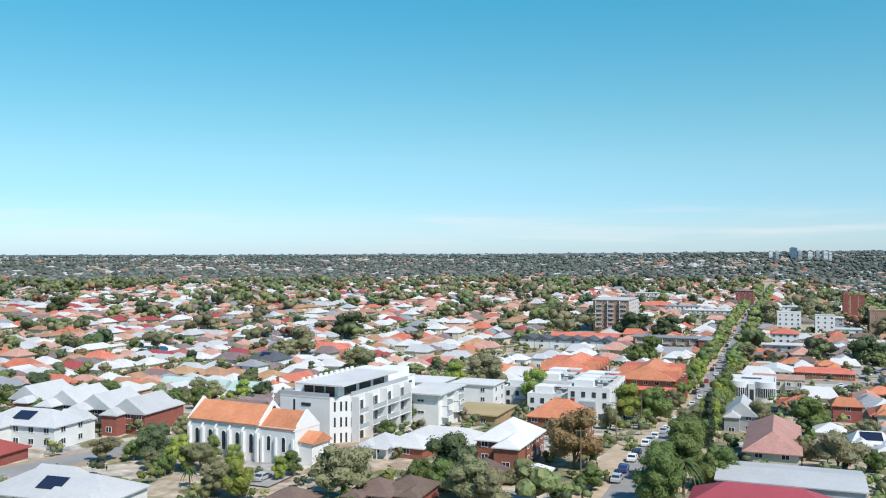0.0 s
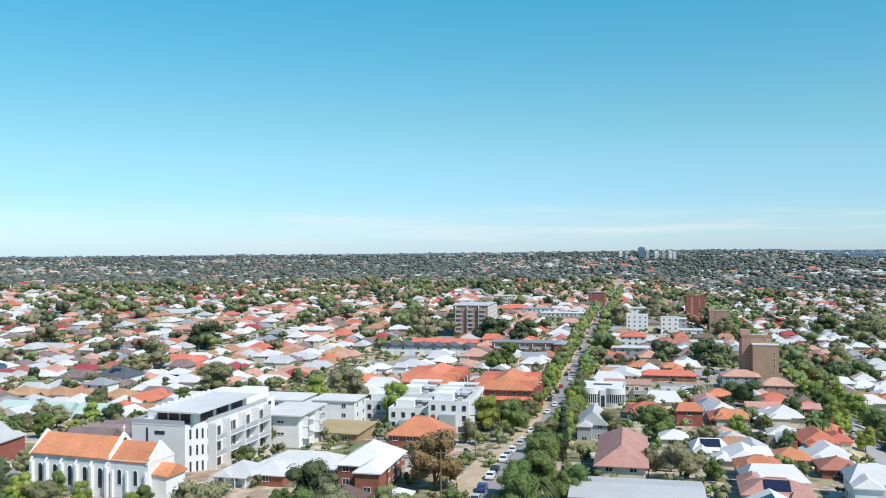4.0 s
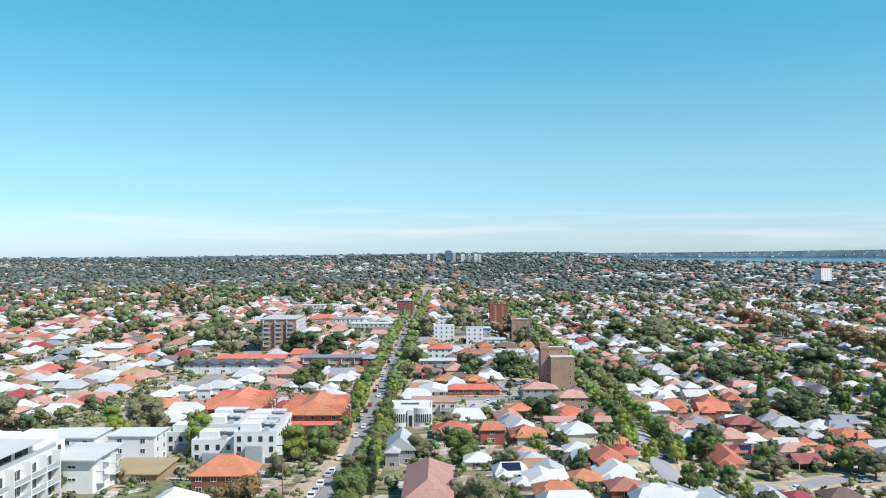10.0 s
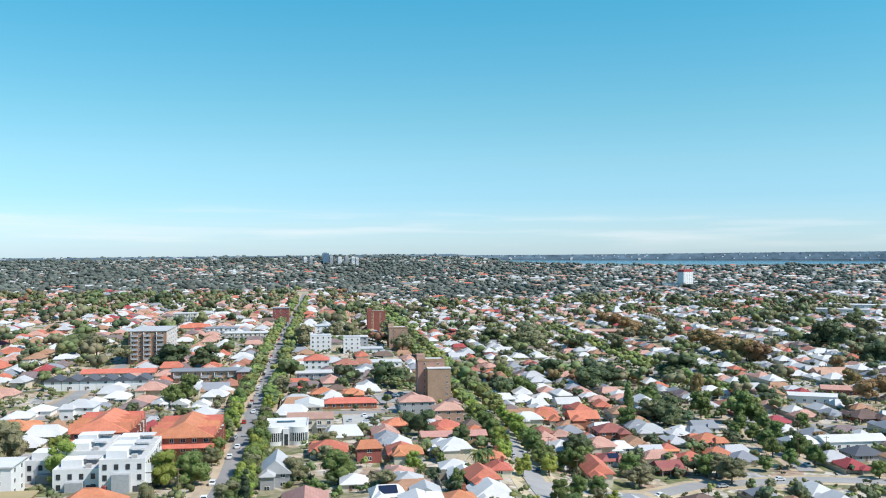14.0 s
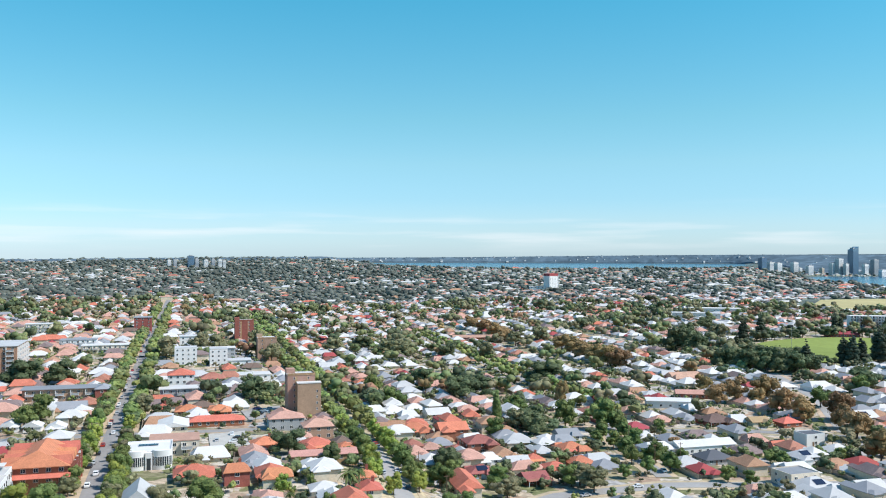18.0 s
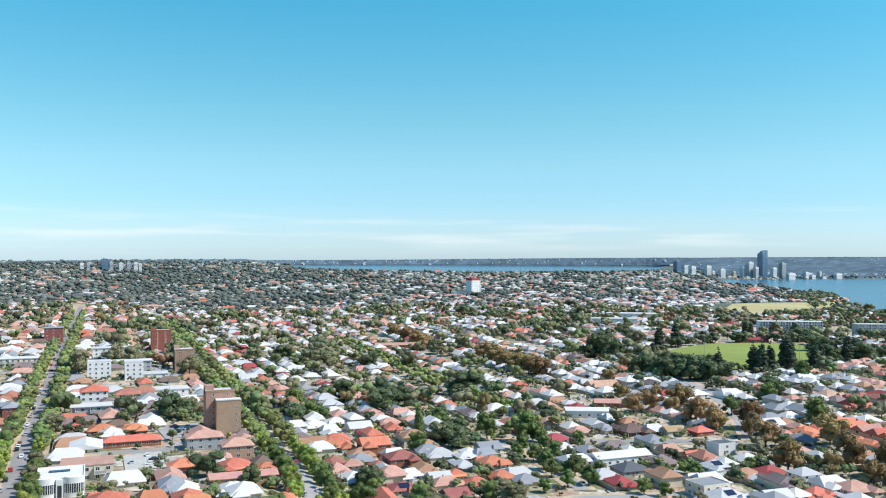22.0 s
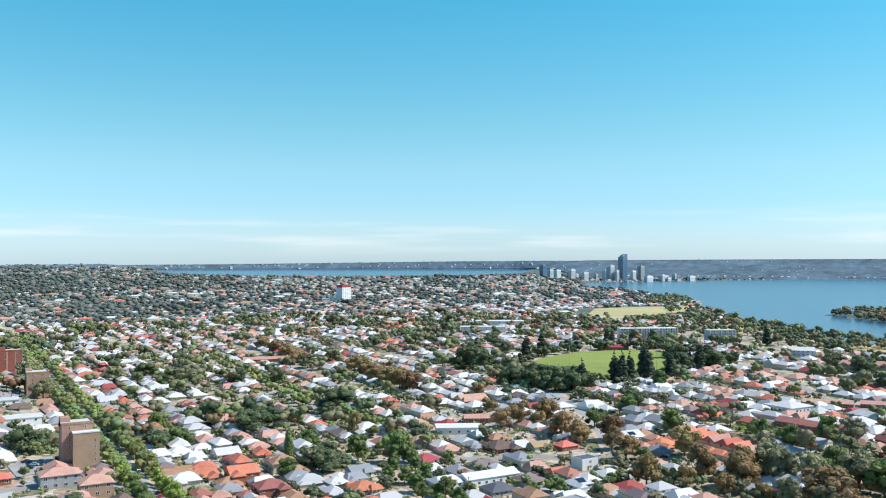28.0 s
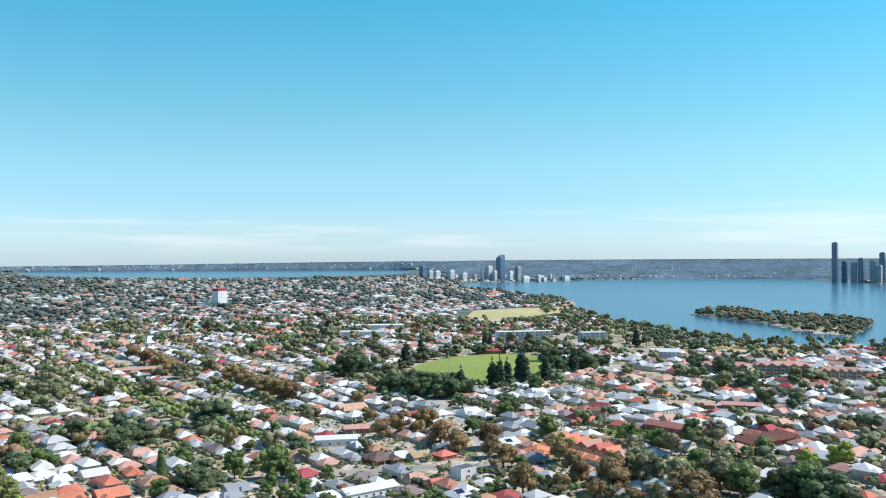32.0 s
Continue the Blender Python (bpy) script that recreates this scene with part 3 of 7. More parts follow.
for s in range(4):
    make_tree("gum", 10 + s, LEAVES["gum"], 4600, 0.019, 22, 0.46, 1.0, 0.20, 0.8)
    make_tree("plane", 20 + s, LEAVES["plane"], 4600, 0.019, 20, 0.42, 1.0, 0.12, 0.95)
    make_tree("fig", 40 + s, LEAVES["fig"], 4600, 0.021, 20, 0.56, 1.0, 0.12, 0.8)
    make_tree("autumn", 50 + s, LEAVES["autumn"], 4600, 0.019, 20, 0.42, 1.0, 0.12, 0.95)
for s in range(2):
    make_tree("lime", 30 + s, LEAVES["lime"], 4200, 0.019, 18, 0.40, 1.0, 0.12, 0.95)
    make_tree("bush", 60 + s, LEAVES["plane" if s else "gum"], 1200, 0.036, 10, 0.62, 1.0, 0.06, 0.9)
    make_pine("pine", 70 + s, LEAVES["pine"])
make_column("cypress", 80, LEAVES["cypress"], 2400, 0.016, 0.11)
make_column("poplar", 81, LEAVES["plane"], 900, 0.028, 0.16)
make_palm("palm", 90)
TREE_LABELS = dict(
    gum=("tall gum tree with an open olive-green crown", "tree"), plane=("leafy green tree with a rounded crown", "tree"),
    lime=("bright lime-green tree with a rounded crown", "tree"), fig=("broad dark-green fig tree with a dense crown", "tree"),
    autumn=("tree in brown and rust autumn leaf", "tree"), bush=("low rounded green garden shrub", "shrub"),
    pine=("tall dark conical pine with tiered branches", "pine"), cypress=("narrow dark pencil cypress", "cypress"),
    poplar=("tall narrow green poplar", "poplar"), palm=("palm with an arching crown of fronds", "palm"))
tree_rng = random.Random(5)


def tree(kind, x, y, height, group="", wide=1.0):
    meshes = TREE_KINDS[kind + "_light"] if math.hypot(x, y) > 400 and kind + "_light" in TREE_KINDS else TREE_KINDS[kind]
    trunk, crown = meshes[tree_rng.randrange(len(meshes))]
    label, category = TREE_LABELS[kind]
    name = dict(bush="shrub", palm="palm_tree", pine="pine_tree", cypress="cypress_tree", poplar="poplar_tree").get(kind, "tree")
    ob = new(name, trunk)
    ob.matrix_basis = pose(x, y, ground(x, y), 0, 0, tree_rng.uniform(0, 360)) @ Matrix.Diagonal((height * wide, height * wide, height, 1))
    tagged(ob, label, category, group)
    part("crown", crown, ob)
    take(x, y, height * wide * 0.16)
    return ob


# ---- houses
ROOF_WORDS = dict(orange="terracotta tile", red="red tile", pink="faded red tile", brown="brown tile", tan="tan tile", grey="grey metal", slate="dark grey metal",
                  white="white metal", mauve="mauve-brown tile", pale="pale grey metal", green="pale green metal", claret="claret metal", ochre="ochre metal")
WALL_WORDS = dict(white="white rendered", cream="cream rendered", brick="red brick", tan_brick="tan brick", brown="brown brick", grey="grey rendered", dark="charcoal clad", blue="pale blue rendered")


def house(x, y, w, d, roof="white", walls="cream", storeys=1, rot=0.0, shape="hip", rise=None, wing=0, faces="sw", seed=0, panes=True, porch=False, solar=False, chimney=False,
          group="", label="", name="house", gap=4.2):
    """A house: walls, a roof with eaves, a lower wing, windows, a verandah, solar panels and a chimney as asked."""
    rng = random.Random(seed * 31 + int(x * 7 + y * 13))
    h = 2.65 * storeys + 0.1
    rise = rise if rise is not None else min(w, d) / 2 * 0.48
    words = "%s %shouse with a %s %s roof" % (WALL_WORDS[walls], "two-storey " if storeys == 2 else ("three-storey " if storeys == 3 else ""), dict(hip="hipped", gable="gabled", dutch="hipped", flat="flat")[shape], ROOF_WORDS[roof])
    ob = thing(name, x, y, rot, label or words, "house", group)
    take(x, y, min(w, d) * 0.55)
    if max(w, d) > 1.4 * min(w, d):
        c, s = math.cos(radians(rot)), math.sin(radians(rot))
        e = (max(w, d) - min(w, d)) / 2
        for k in (-e, e):
            lx, ly = (k, 0) if w > d else (0, k)
            take(x + c * lx - s * ly, y + s * lx + c * ly, min(w, d) * 0.55)
    x0, x1, y0, y1 = -w / 2, w / 2, -d / 2, d / 2
    wall, top = Mesh().box(x0, x1, y0, y1, -2.5, h), Mesh()
    if shape == "gable":
        if w >= d:
            wall.add([(x0 + 0.01, y0, h), (x0 + 0.01, y1, h), (x0 + 0.01, 0, h + rise * 0.93), (x1 - 0.01, y0, h), (x1 - 0.01, y1, h), (x1 - 0.01, 0, h + rise * 0.93)], [(0, 2, 1), (3, 4, 5)])
        else:
            wall.add([(x0, y0 + 0.01, h), (x1, y0 + 0.01, h), (0, y0 + 0.01, h + rise * 0.93), (x0, y1 - 0.01, h), (x1, y1 - 0.01, h), (0, y1 - 0.01, h + rise * 0.93)], [(0, 1, 2), (3, 5, 4)])
    if shape == "flat":
        wall.box(x0, x1, y0, y0 + 0.2, h, h + 0.6).box(x0, x1, y1 - 0.2, y1, h, h + 0.6).box(x0, x0 + 0.2, y0 + 0.2, y1 - 0.2, h, h + 0.6).box(x1 - 0.2, x1, y0 + 0.2, y1 - 0.2, h, h + 0.6)
        top.box(x0 + 0.2, x1 - 0.2, y0 + 0.2, y1 - 0.2, h, h + 0.25)
    else:
        roof_on(top, x0, x1, y0, y1, h, rise, shape, 0.55)
    if wing:
        ww, wd = w * rng.uniform(0.38, 0.5), d * rng.uniform(0.3, 0.45)
        sx = rng.choice((-1, 1))
        wx = sx * (w / 2 - ww / 2)
        wy = -(d / 2 + wd / 2 - 0.6) if wing > 0 else (d / 2 + wd / 2 - 0.6)
        wall.box(wx - ww / 2, wx + ww / 2, wy - wd / 2, wy + wd / 2, -2.5, h - 0.1)
        roof_on(top, wx - ww / 2, wx + ww / 2, wy - wd / 2 - 0.01, wy + wd / 2 + 1.8, h - 0.1, min(rise * 0.8, ww * 0.28), "dutch" if shape != "flat" else "flat", 0.45)
        if panes:
            window(ob, wx, wy - wd / 2 - 0.03 if wing > 0 else wy + wd / 2 + 0.03, 0.9, 1.6, 1.3, 0 if wing > 0 else 180)
    if wing and shape != "flat" and rng.random() < 0.75:
        ww, wd = w * rng.uniform(0.3, 0.45), d * rng.uniform(0.2, 0.4)
        wx, back = -sx * (w / 2 - ww / 2), 1 if wing > 0 else -1
        lo, hi = sorted((back * (d / 2 - 0.1), back * (d / 2 + wd)))
        wall.box(wx - ww / 2, wx + ww / 2, lo, hi, -2.5, h - 0.25)
        roof_on(top, wx - ww / 2, wx + ww / 2, lo - (1.6 if back > 0 else 0), hi + (1.6 if back < 0 else 0), h - 0.25, min(rise * 0.7, ww * 0.25), "dutch", 0.4)
    part("wall", wall.build("wall", WALLS[walls]), ob)
    roof_ob = part("roof", top.build("roof", ROOFS[roof]), ob)
    if shape == "hip" and panes and roof in ("orange", "red", "pink", "brown", "tan"):
        half = min(w, d) / 2 + 0.55
        caps = Mesh()
        long = max(w, d) / 2 + 0.55 - half
        if w >= d:
            caps.box(-long - 0.1, long + 0.1, -0.14, 0.14, h + rise - 0.06, h + rise + 0.1)
        else:
            caps.box(-0.14, 0.14, -long - 0.1, long + 0.1, h + rise - 0.06, h + rise + 0.1)
        part("ridge_cap", caps.build("ridge_cap", ROOFS[roof]), roof_ob)
    if panes:
        if math.hypot(x, y) > 430:
            faces, gap = faces[:1], max(gap, 5.5)
        windows_on(ob, x0, x1, y0, y1, storeys, 2.65, faces, gap)
        door = Mesh().box(-0.45, 0.45, -0.06, 0.03, 0.0, 2.05)
        part("door", door.build("door", TIMBER), ob, "", pose(x0 + w * 0.36, y0 - 0.02, 0.05))
    if porch:
        q = Mesh()
        q.add([(x0, y0 - 2.4, 2.35), (x1, y0 - 2.4, 2.35), (x1, y0 - 0.02, 2.85), (x0, y0 - 0.02, 2.85), (x0, y0 - 2.4, 2.25), (x1, y0 - 2.4, 2.25), (x1, y0 - 0.02, 2.75), (x0, y0 - 0.02, 2.75)],
              [(0, 1, 2, 3), (7, 6, 5, 4), (0, 4, 5, 1), (1, 5, 6, 2), (3, 7, 4, 0)])
        part("verandah_roof", q.build("verandah_roof", ROOFS[roof]), ob)
        for i in range(4):
            px = x0 + 0.15 + (w - 0.3) * i / 3
            part("post", POST, ob, "", pose(px, y0 - 2.25, 0))
    if chimney:
        part("chimney", CHIMNEY, roof_ob, "brick chimney", pose(w * 0.18, d * 0.12, h + rise * 0.4))
    if solar and shape != "flat":
        slope = math.degrees(math.atan2(rise, min(w, d) / 2))
        if w >= d:
            at = pose(0, -d / 4, h + rise / 2 + 0.12, slope, 0, 0)
        else:
            at = pose(-w / 4, 0, h + rise / 2 + 0.12, 0, -slope, 0)
        part("solar_panel", SOLAR_MESH, roof_ob, "dark blue solar panels", at)
    return ob


POST = Mesh().box(-0.07, 0.07, -0.07, 0.07, -1.5, 2.3).build("post", TRIM)
CHIMNEY = Mesh().box(-0.45, 0.45, -0.35, 0.35, 0, 1.9).box(-0.55, 0.55, -0.45, 0.45, 1.9, 2.1).tube(-0.2, 0, 2.1, 2.5, 0.12, 0.1).tube(0.2, 0, 2.1, 2.5, 0.12, 0.1).build("chimney", WALLS["brick"])
SOLAR_MESH = Mesh().box(-2.4, 2.4, -1.6, 1.6, 0, 0.06).build("solar_panel", SOLAR)


def flats(x, y, w, d, storeys, walls, roof, label, shape="flat", rot=0.0, faces="sw", level=3.0, rise=2.0, over=0.5, gap=3.6, balconies="", name="apartment_building", frame_mat=None, win=(1.5, 1.4), skirt=4.0, group=""):
    """A block of flats: walls, roof, rows of windows, and balconies with slabs and rails on the faces named."""
    ob = thing(name, x, y, rot, label, "building", group)
    take(x, y, min(w, d) * 0.6)
    n = int(max(w, d) / min(w, d) * 1.5)
    for i in range(n + 1):
        k = (i / max(1, n) - 0.5) * (max(w, d) - min(w, d))
        lx, ly = (k, 0) if w > d else (0, k)
        c, s = math.cos(radians(rot)), math.sin(radians(rot))
        take(x + c * lx - s * ly, y + s * lx + c * ly, min(w, d) * 0.6)
    x0, x1, y0, y1, h = -w / 2, w / 2, -d / 2, d / 2, storeys * level
    wall = Mesh().box(x0, x1, y0, y1, -skirt, h)
    if shape == "gable":
        if w >= d:
            wall.add([(x0, y0, h), (x0, y1, h), (x0, 0, h + rise * 0.93), (x1, y0, h), (x1, y1, h), (x1, 0, h + rise * 0.93)], [(0, 2, 1), (3, 4, 5)])
        else:
            wall.add([(x0, y0, h), (x1, y0, h), (0, y0, h + rise * 0.93), (x0, y1, h), (x1, y1, h), (0, y1, h + rise * 0.93)], [(0, 1, 2), (3, 5, 4)])
    part("wall", wall.build("wall", WALLS[walls]), ob)
    top = roof_on(Mesh(), x0, x1, y0, y1, h, rise, shape, over, 0.35 if shape == "flat" else 0.22)
    part("roof", top.build("roof", ROOFS[roof]), ob)
    windows_on(ob, x0, x1, y0, y1, storeys, level, faces, gap, win[0], win[1], 0.0, frame_mat)
    for face in balconies:
        length = (x1 - x0) if face in "sn" else (y1 - y0)
        count = max(1, int(length / 6.5))
        for s in range(1, storeys):
            for i in range(count):
                u = ((i + 0.5) / count - 0.5) * length
                at = dict(s=pose(u, y0, s * level, 0, 0, 0), e=pose(x1, u, s * level, 0, 0, 90), w=pose(x0, u, s * level, 0, 0, -90), n=pose(u, y1, s * level, 0, 0, 180))[face]
                b = part("balcony", BALCONY_SLAB, ob, "", at)
                part("railing", BALCONY_RAIL, b)
    return ob


BALCONY_SLAB = Mesh().box(-2.1, 2.1, -1.6, 0.02, -0.2, 0.0).box(-2.1, -1.95, -1.6, 0.0, 0.0, 2.6).build("balcony", TRIM)
RAIL_GLASS = paint("pale_rail_glass", (0.40, 0.42, 0.43), rough=0.15, spread=0.02, grain_amount=0.01, stain_amount=0.01, spec=0.6)


def corner_panel(x0, x1, y0, h, thick=0.05):
    """A balustrade panel that turns one corner, as one closed piece."""
    plan = [(x0, y0), (x1, y0), (x1, -0.02), (x1 - thick, -0.02), (x1 - thick, y0 + thick), (x0, y0 + thick)]
    n = len(plan)
    faces = [(i, (i + 1) % n, n + (i + 1) % n, n + i) for i in range(n)] + [(n, n + 1, n + 4, n + 5), (n + 1, n + 2, n + 3, n + 4), (5, 4, 1, 0), (4, 3, 2, 1)]
    return Mesh().add([(x, y, 0.02) for x, y in plan] + [(x, y, h) for x, y in plan], faces)


BALCONY_RAIL = corner_panel(-1.95, 2.1, -1.6, 1.03).build("railing", WALLS["grey"])
GLASS_RAIL = corner_panel(-1.9, 2.1, -1.6, 1.0).build("railing", RAIL_GLASS)


def car(x, y, rot, paint_index, group="parked cars"):
    ob = thing("car", x, y, rot, ("white", "silver", "black", "dark blue", "red")[paint_index] + " car parked on the street", "car", group, z=ground(x, y) + 0.2)
    part("body", CAR_BODY[paint_index], ob)
    part("cabin_glass", CAR_GLASS, ob)
    for sx in (-0.78, 0.78):
        for sy in (-1.35, 1.35):
            wheel = part("wheel", TYRE, ob, "", pose(sx, sy, 0.32, 0, 90, 0))
            if y < 260:
                part("rim", RIM, wheel)
    return ob


def car_body(mat):
    m = Mesh()
    prof = [(-2.2, 0.35), (-2.2, 0.85), (-1.5, 0.95), (-1.0, 1.42), (0.75, 1.45), (1.35, 1.0), (2.15, 0.82), (2.2, 0.35)]
    v = [(-0.85, a, b) for a, b in prof] + [(0.85, a, b) for a, b in prof]
    n = len(prof)
    m.add(v, [tuple(range(n - 1, -1, -1)), tuple(range(n, 2 * n))] + [(i, i + 1, n + i + 1, n + i) for i in range(n - 1)] + [(n - 1, 0, n, 2 * n - 1)])
    return m.build("body", mat)


CAR_BODY = [car_body(m) for m in CARS]
CAR_GLASS = Mesh().add([(-0.87, -1.25, 1.0), (-0.87, 1.1, 1.0), (-0.87, 0.68, 1.36), (-0.87, -0.95, 1.36), (0.87, -1.25, 1.0), (0.87, 1.1, 1.0), (0.87, 0.68, 1.36), (0.87, -0.95, 1.36)],
                       [(0, 1, 2, 3), (7, 6, 5, 4)]).add([(-0.74, 0.83, 1.42), (0.74, 0.83, 1.42), (0.74, 1.36, 1.03), (-0.74, 1.36, 1.03)], [(0, 1, 2, 3)]).add(
    [(-0.74, -1.06, 1.4), (0.74, -1.06, 1.4), (0.74, -1.5, 0.99), (-0.74, -1.5, 0.99)], [(3, 2, 1, 0)]).build("cabin_glass", GLASS)
TYRE = Mesh().tube(0, 0, -0.1, 0.1, 0.32, 0.32, 14).build("wheel", RUBBER)
RIM = Mesh().tube(0, 0, -0.11, 0.11, 0.19, 0.19, 10).build("rim", CARS[1])


def cross_gables(ob, w, d, h, rise, count, mat, sides=(1,), reach=0.9):
    """Small gabled roofs that run out from the main ridge to the eaves of a long block."""
    for side in sides:
        for i in range(count):
            y = -d / 2 + d * (i + 0.5) / count
            half = d / count * 0.36
            lo, hi = sorted((side * w * 0.08, side * (w / 2 + reach)))
            part("gable", roof_on(Mesh(), lo, hi, y - half, y + half, h + 0.2, rise, "gable", 0.25).build("gable", mat), ob)


# ---- the church
def church():
    ob = thing("church", -106, 162, -5.4, "white rendered church with terracotta tile roofs and buttresses", "church", z=6)
    for k in (-12, -5, 2, 9):
        take(-106 + k, 162 - k * 0.09, 7)
    wall = Mesh().box(-16, 3.3, -4.6, 4.8, -3, 7.9).box(3.3, 12.3, -4.5, 4.2, -3, 7.5).box(12.3, 15.6, -3.2, 3.2, -3, 4.8)
    part("wall", wall.build("wall", WALLS["white"]), ob)
    for x, top, half, base in ((-16.2, 11.7, 5.0, 7.9), (3.1, 12.1, 5.1, 7.9), (12.1, 11.0, 4.6, 7.5)):
        g = Mesh()
        c = 0.1 if x < 10 else -0.15
        v = [(x - 0.2, c - half, base - 0.4), (x - 0.2, c + half, base - 0.4), (x - 0.2, c, top), (x + 0.3, c - half, base - 0.4), (x + 0.3, c + half, base - 0.4), (x + 0.3, c, top)]
        g.add(v, [(0, 2, 1), (3, 4, 5), (0, 3, 5, 2), (1, 2, 5, 4), (0, 1, 4, 3)])
        part("gable_wall", g.build("gable_wall", WALLS["white"]), ob)
    for x0, x1, y0, y1, z, rise in ((-15.6, 2.9, -4.6, 4.8, 7.9, 3.2), (3.5, 11.9, -4.3, 4.0, 7.55, 3.0)):
        part("roof", roof_on(Mesh(), x0, x1, y0, y1, z, rise, "gable", 0.35).build("roof", ROOFS["orange"]), ob)
    lean = Mesh().add([(12.4, -3.5, 4.9), (16.1, -3.5, 4.6), (16.1, 0, 6.6), (12.4, 0, 6.6), (12.4, 3.5, 4.9), (16.1, 3.5, 4.6), (12.4, -3.5, 4.7), (16.1, -3.5, 4.4), (12.4, 3.5, 4.7), (16.1, 3.5, 4.4)],
                      [(0, 1, 2, 3), (3, 2, 5, 4), (6, 7, 1, 0), (4, 5, 9, 8), (1, 7, 9, 5, 2)])
    part("porch_roof", lean.build("porch_roof", ROOFS["orange"]), ob)
    part("cross", Mesh().box(3.1, 3.25, 0.03, 0.17, 12.0, 13.6).box(3.1, 3.25, -0.4, 0.6, 12.9, 13.1).build("cross", TRIM), ob)
    part("round_window", Mesh().tube(0, 0, -0.06, 0.06, 0.55, 0.55, 12).build("round_window", GLASS), ob, "small round window in the gable", pose(3.42, 0.1, 10.4, 0, 90, 0))
    for i in range(6):
        x = -15.6 + i * 3.7
        b = Mesh().box(x - 0.3, x + 0.3, -5.4, -4.55, -3, 6.0)
        b.add([(x - 0.3, -5.4, 6.0), (x + 0.3, -5.4, 6.0), (x + 0.3, -4.55, 7.2), (x - 0.3, -4.55, 7.2)], [(0, 1, 2, 3)])
        part("buttress", b.build("buttress", WALLS["white"]), ob)
    for i in range(5):
        arch(ob, -13.75 + i * 3.7, -4.6, 1.6, 0.95, 4.0)
    for x in (5.6, 9.4):
        arch(ob, x, -4.5, 2.6, 0.85, 3.0)
    for x in (4.0, 7.5, 11.9):
        part("buttress", Mesh().box(x - 0.22, x + 0.22, -5.0, -4.45, -3, 5.4).build("buttress", WALLS["white"]), ob)
    arch(ob, 15.6, -1.0, 0.4, 0.6, 1.3, 90)
    arch(ob, 15.6, 1.0, 0.4, 0.6, 1.3, 90)


def arch(parent, x, y, z, w, h, turn=0):
    """A tall round-headed window in a stone surround."""
    n = 7
    out = [(-w / 2, 0), (w / 2, 0)] + [(w / 2 * math.cos(math.pi * i / n), h - w / 2 + w / 2 * math.sin(math.pi * i / n)) for i in range(n + 1)]
    frame_mesh, k = Mesh(), len(out)
    big = [(a * 1.35, b * 1.06 - (0.1 if b == 0 else 0)) for a, b in out]
    frame_mesh.add([(a, -0.07, b) for a, b in out] + [(a, -0.07, b) for a, b in big] + [(a, 0.02, b) for a, b in big], [(i, k + i, k + (i + 1) % k, (i + 1) % k) for i in range(k)] + [(k + i, 2 * k + i, 2 * k + (i + 1) % k, k + (i + 1) % k) for i in range(k)])
    ob = part("window", frame_mesh.build("window", TRIM), parent, "tall round-headed window", pose(x, y, z, 0, 0, turn))
    part("pane", Mesh().add([(a, -0.035, b) for a, b in out], [tuple(range(k))]).build("pane", GLASS), ob)


church()


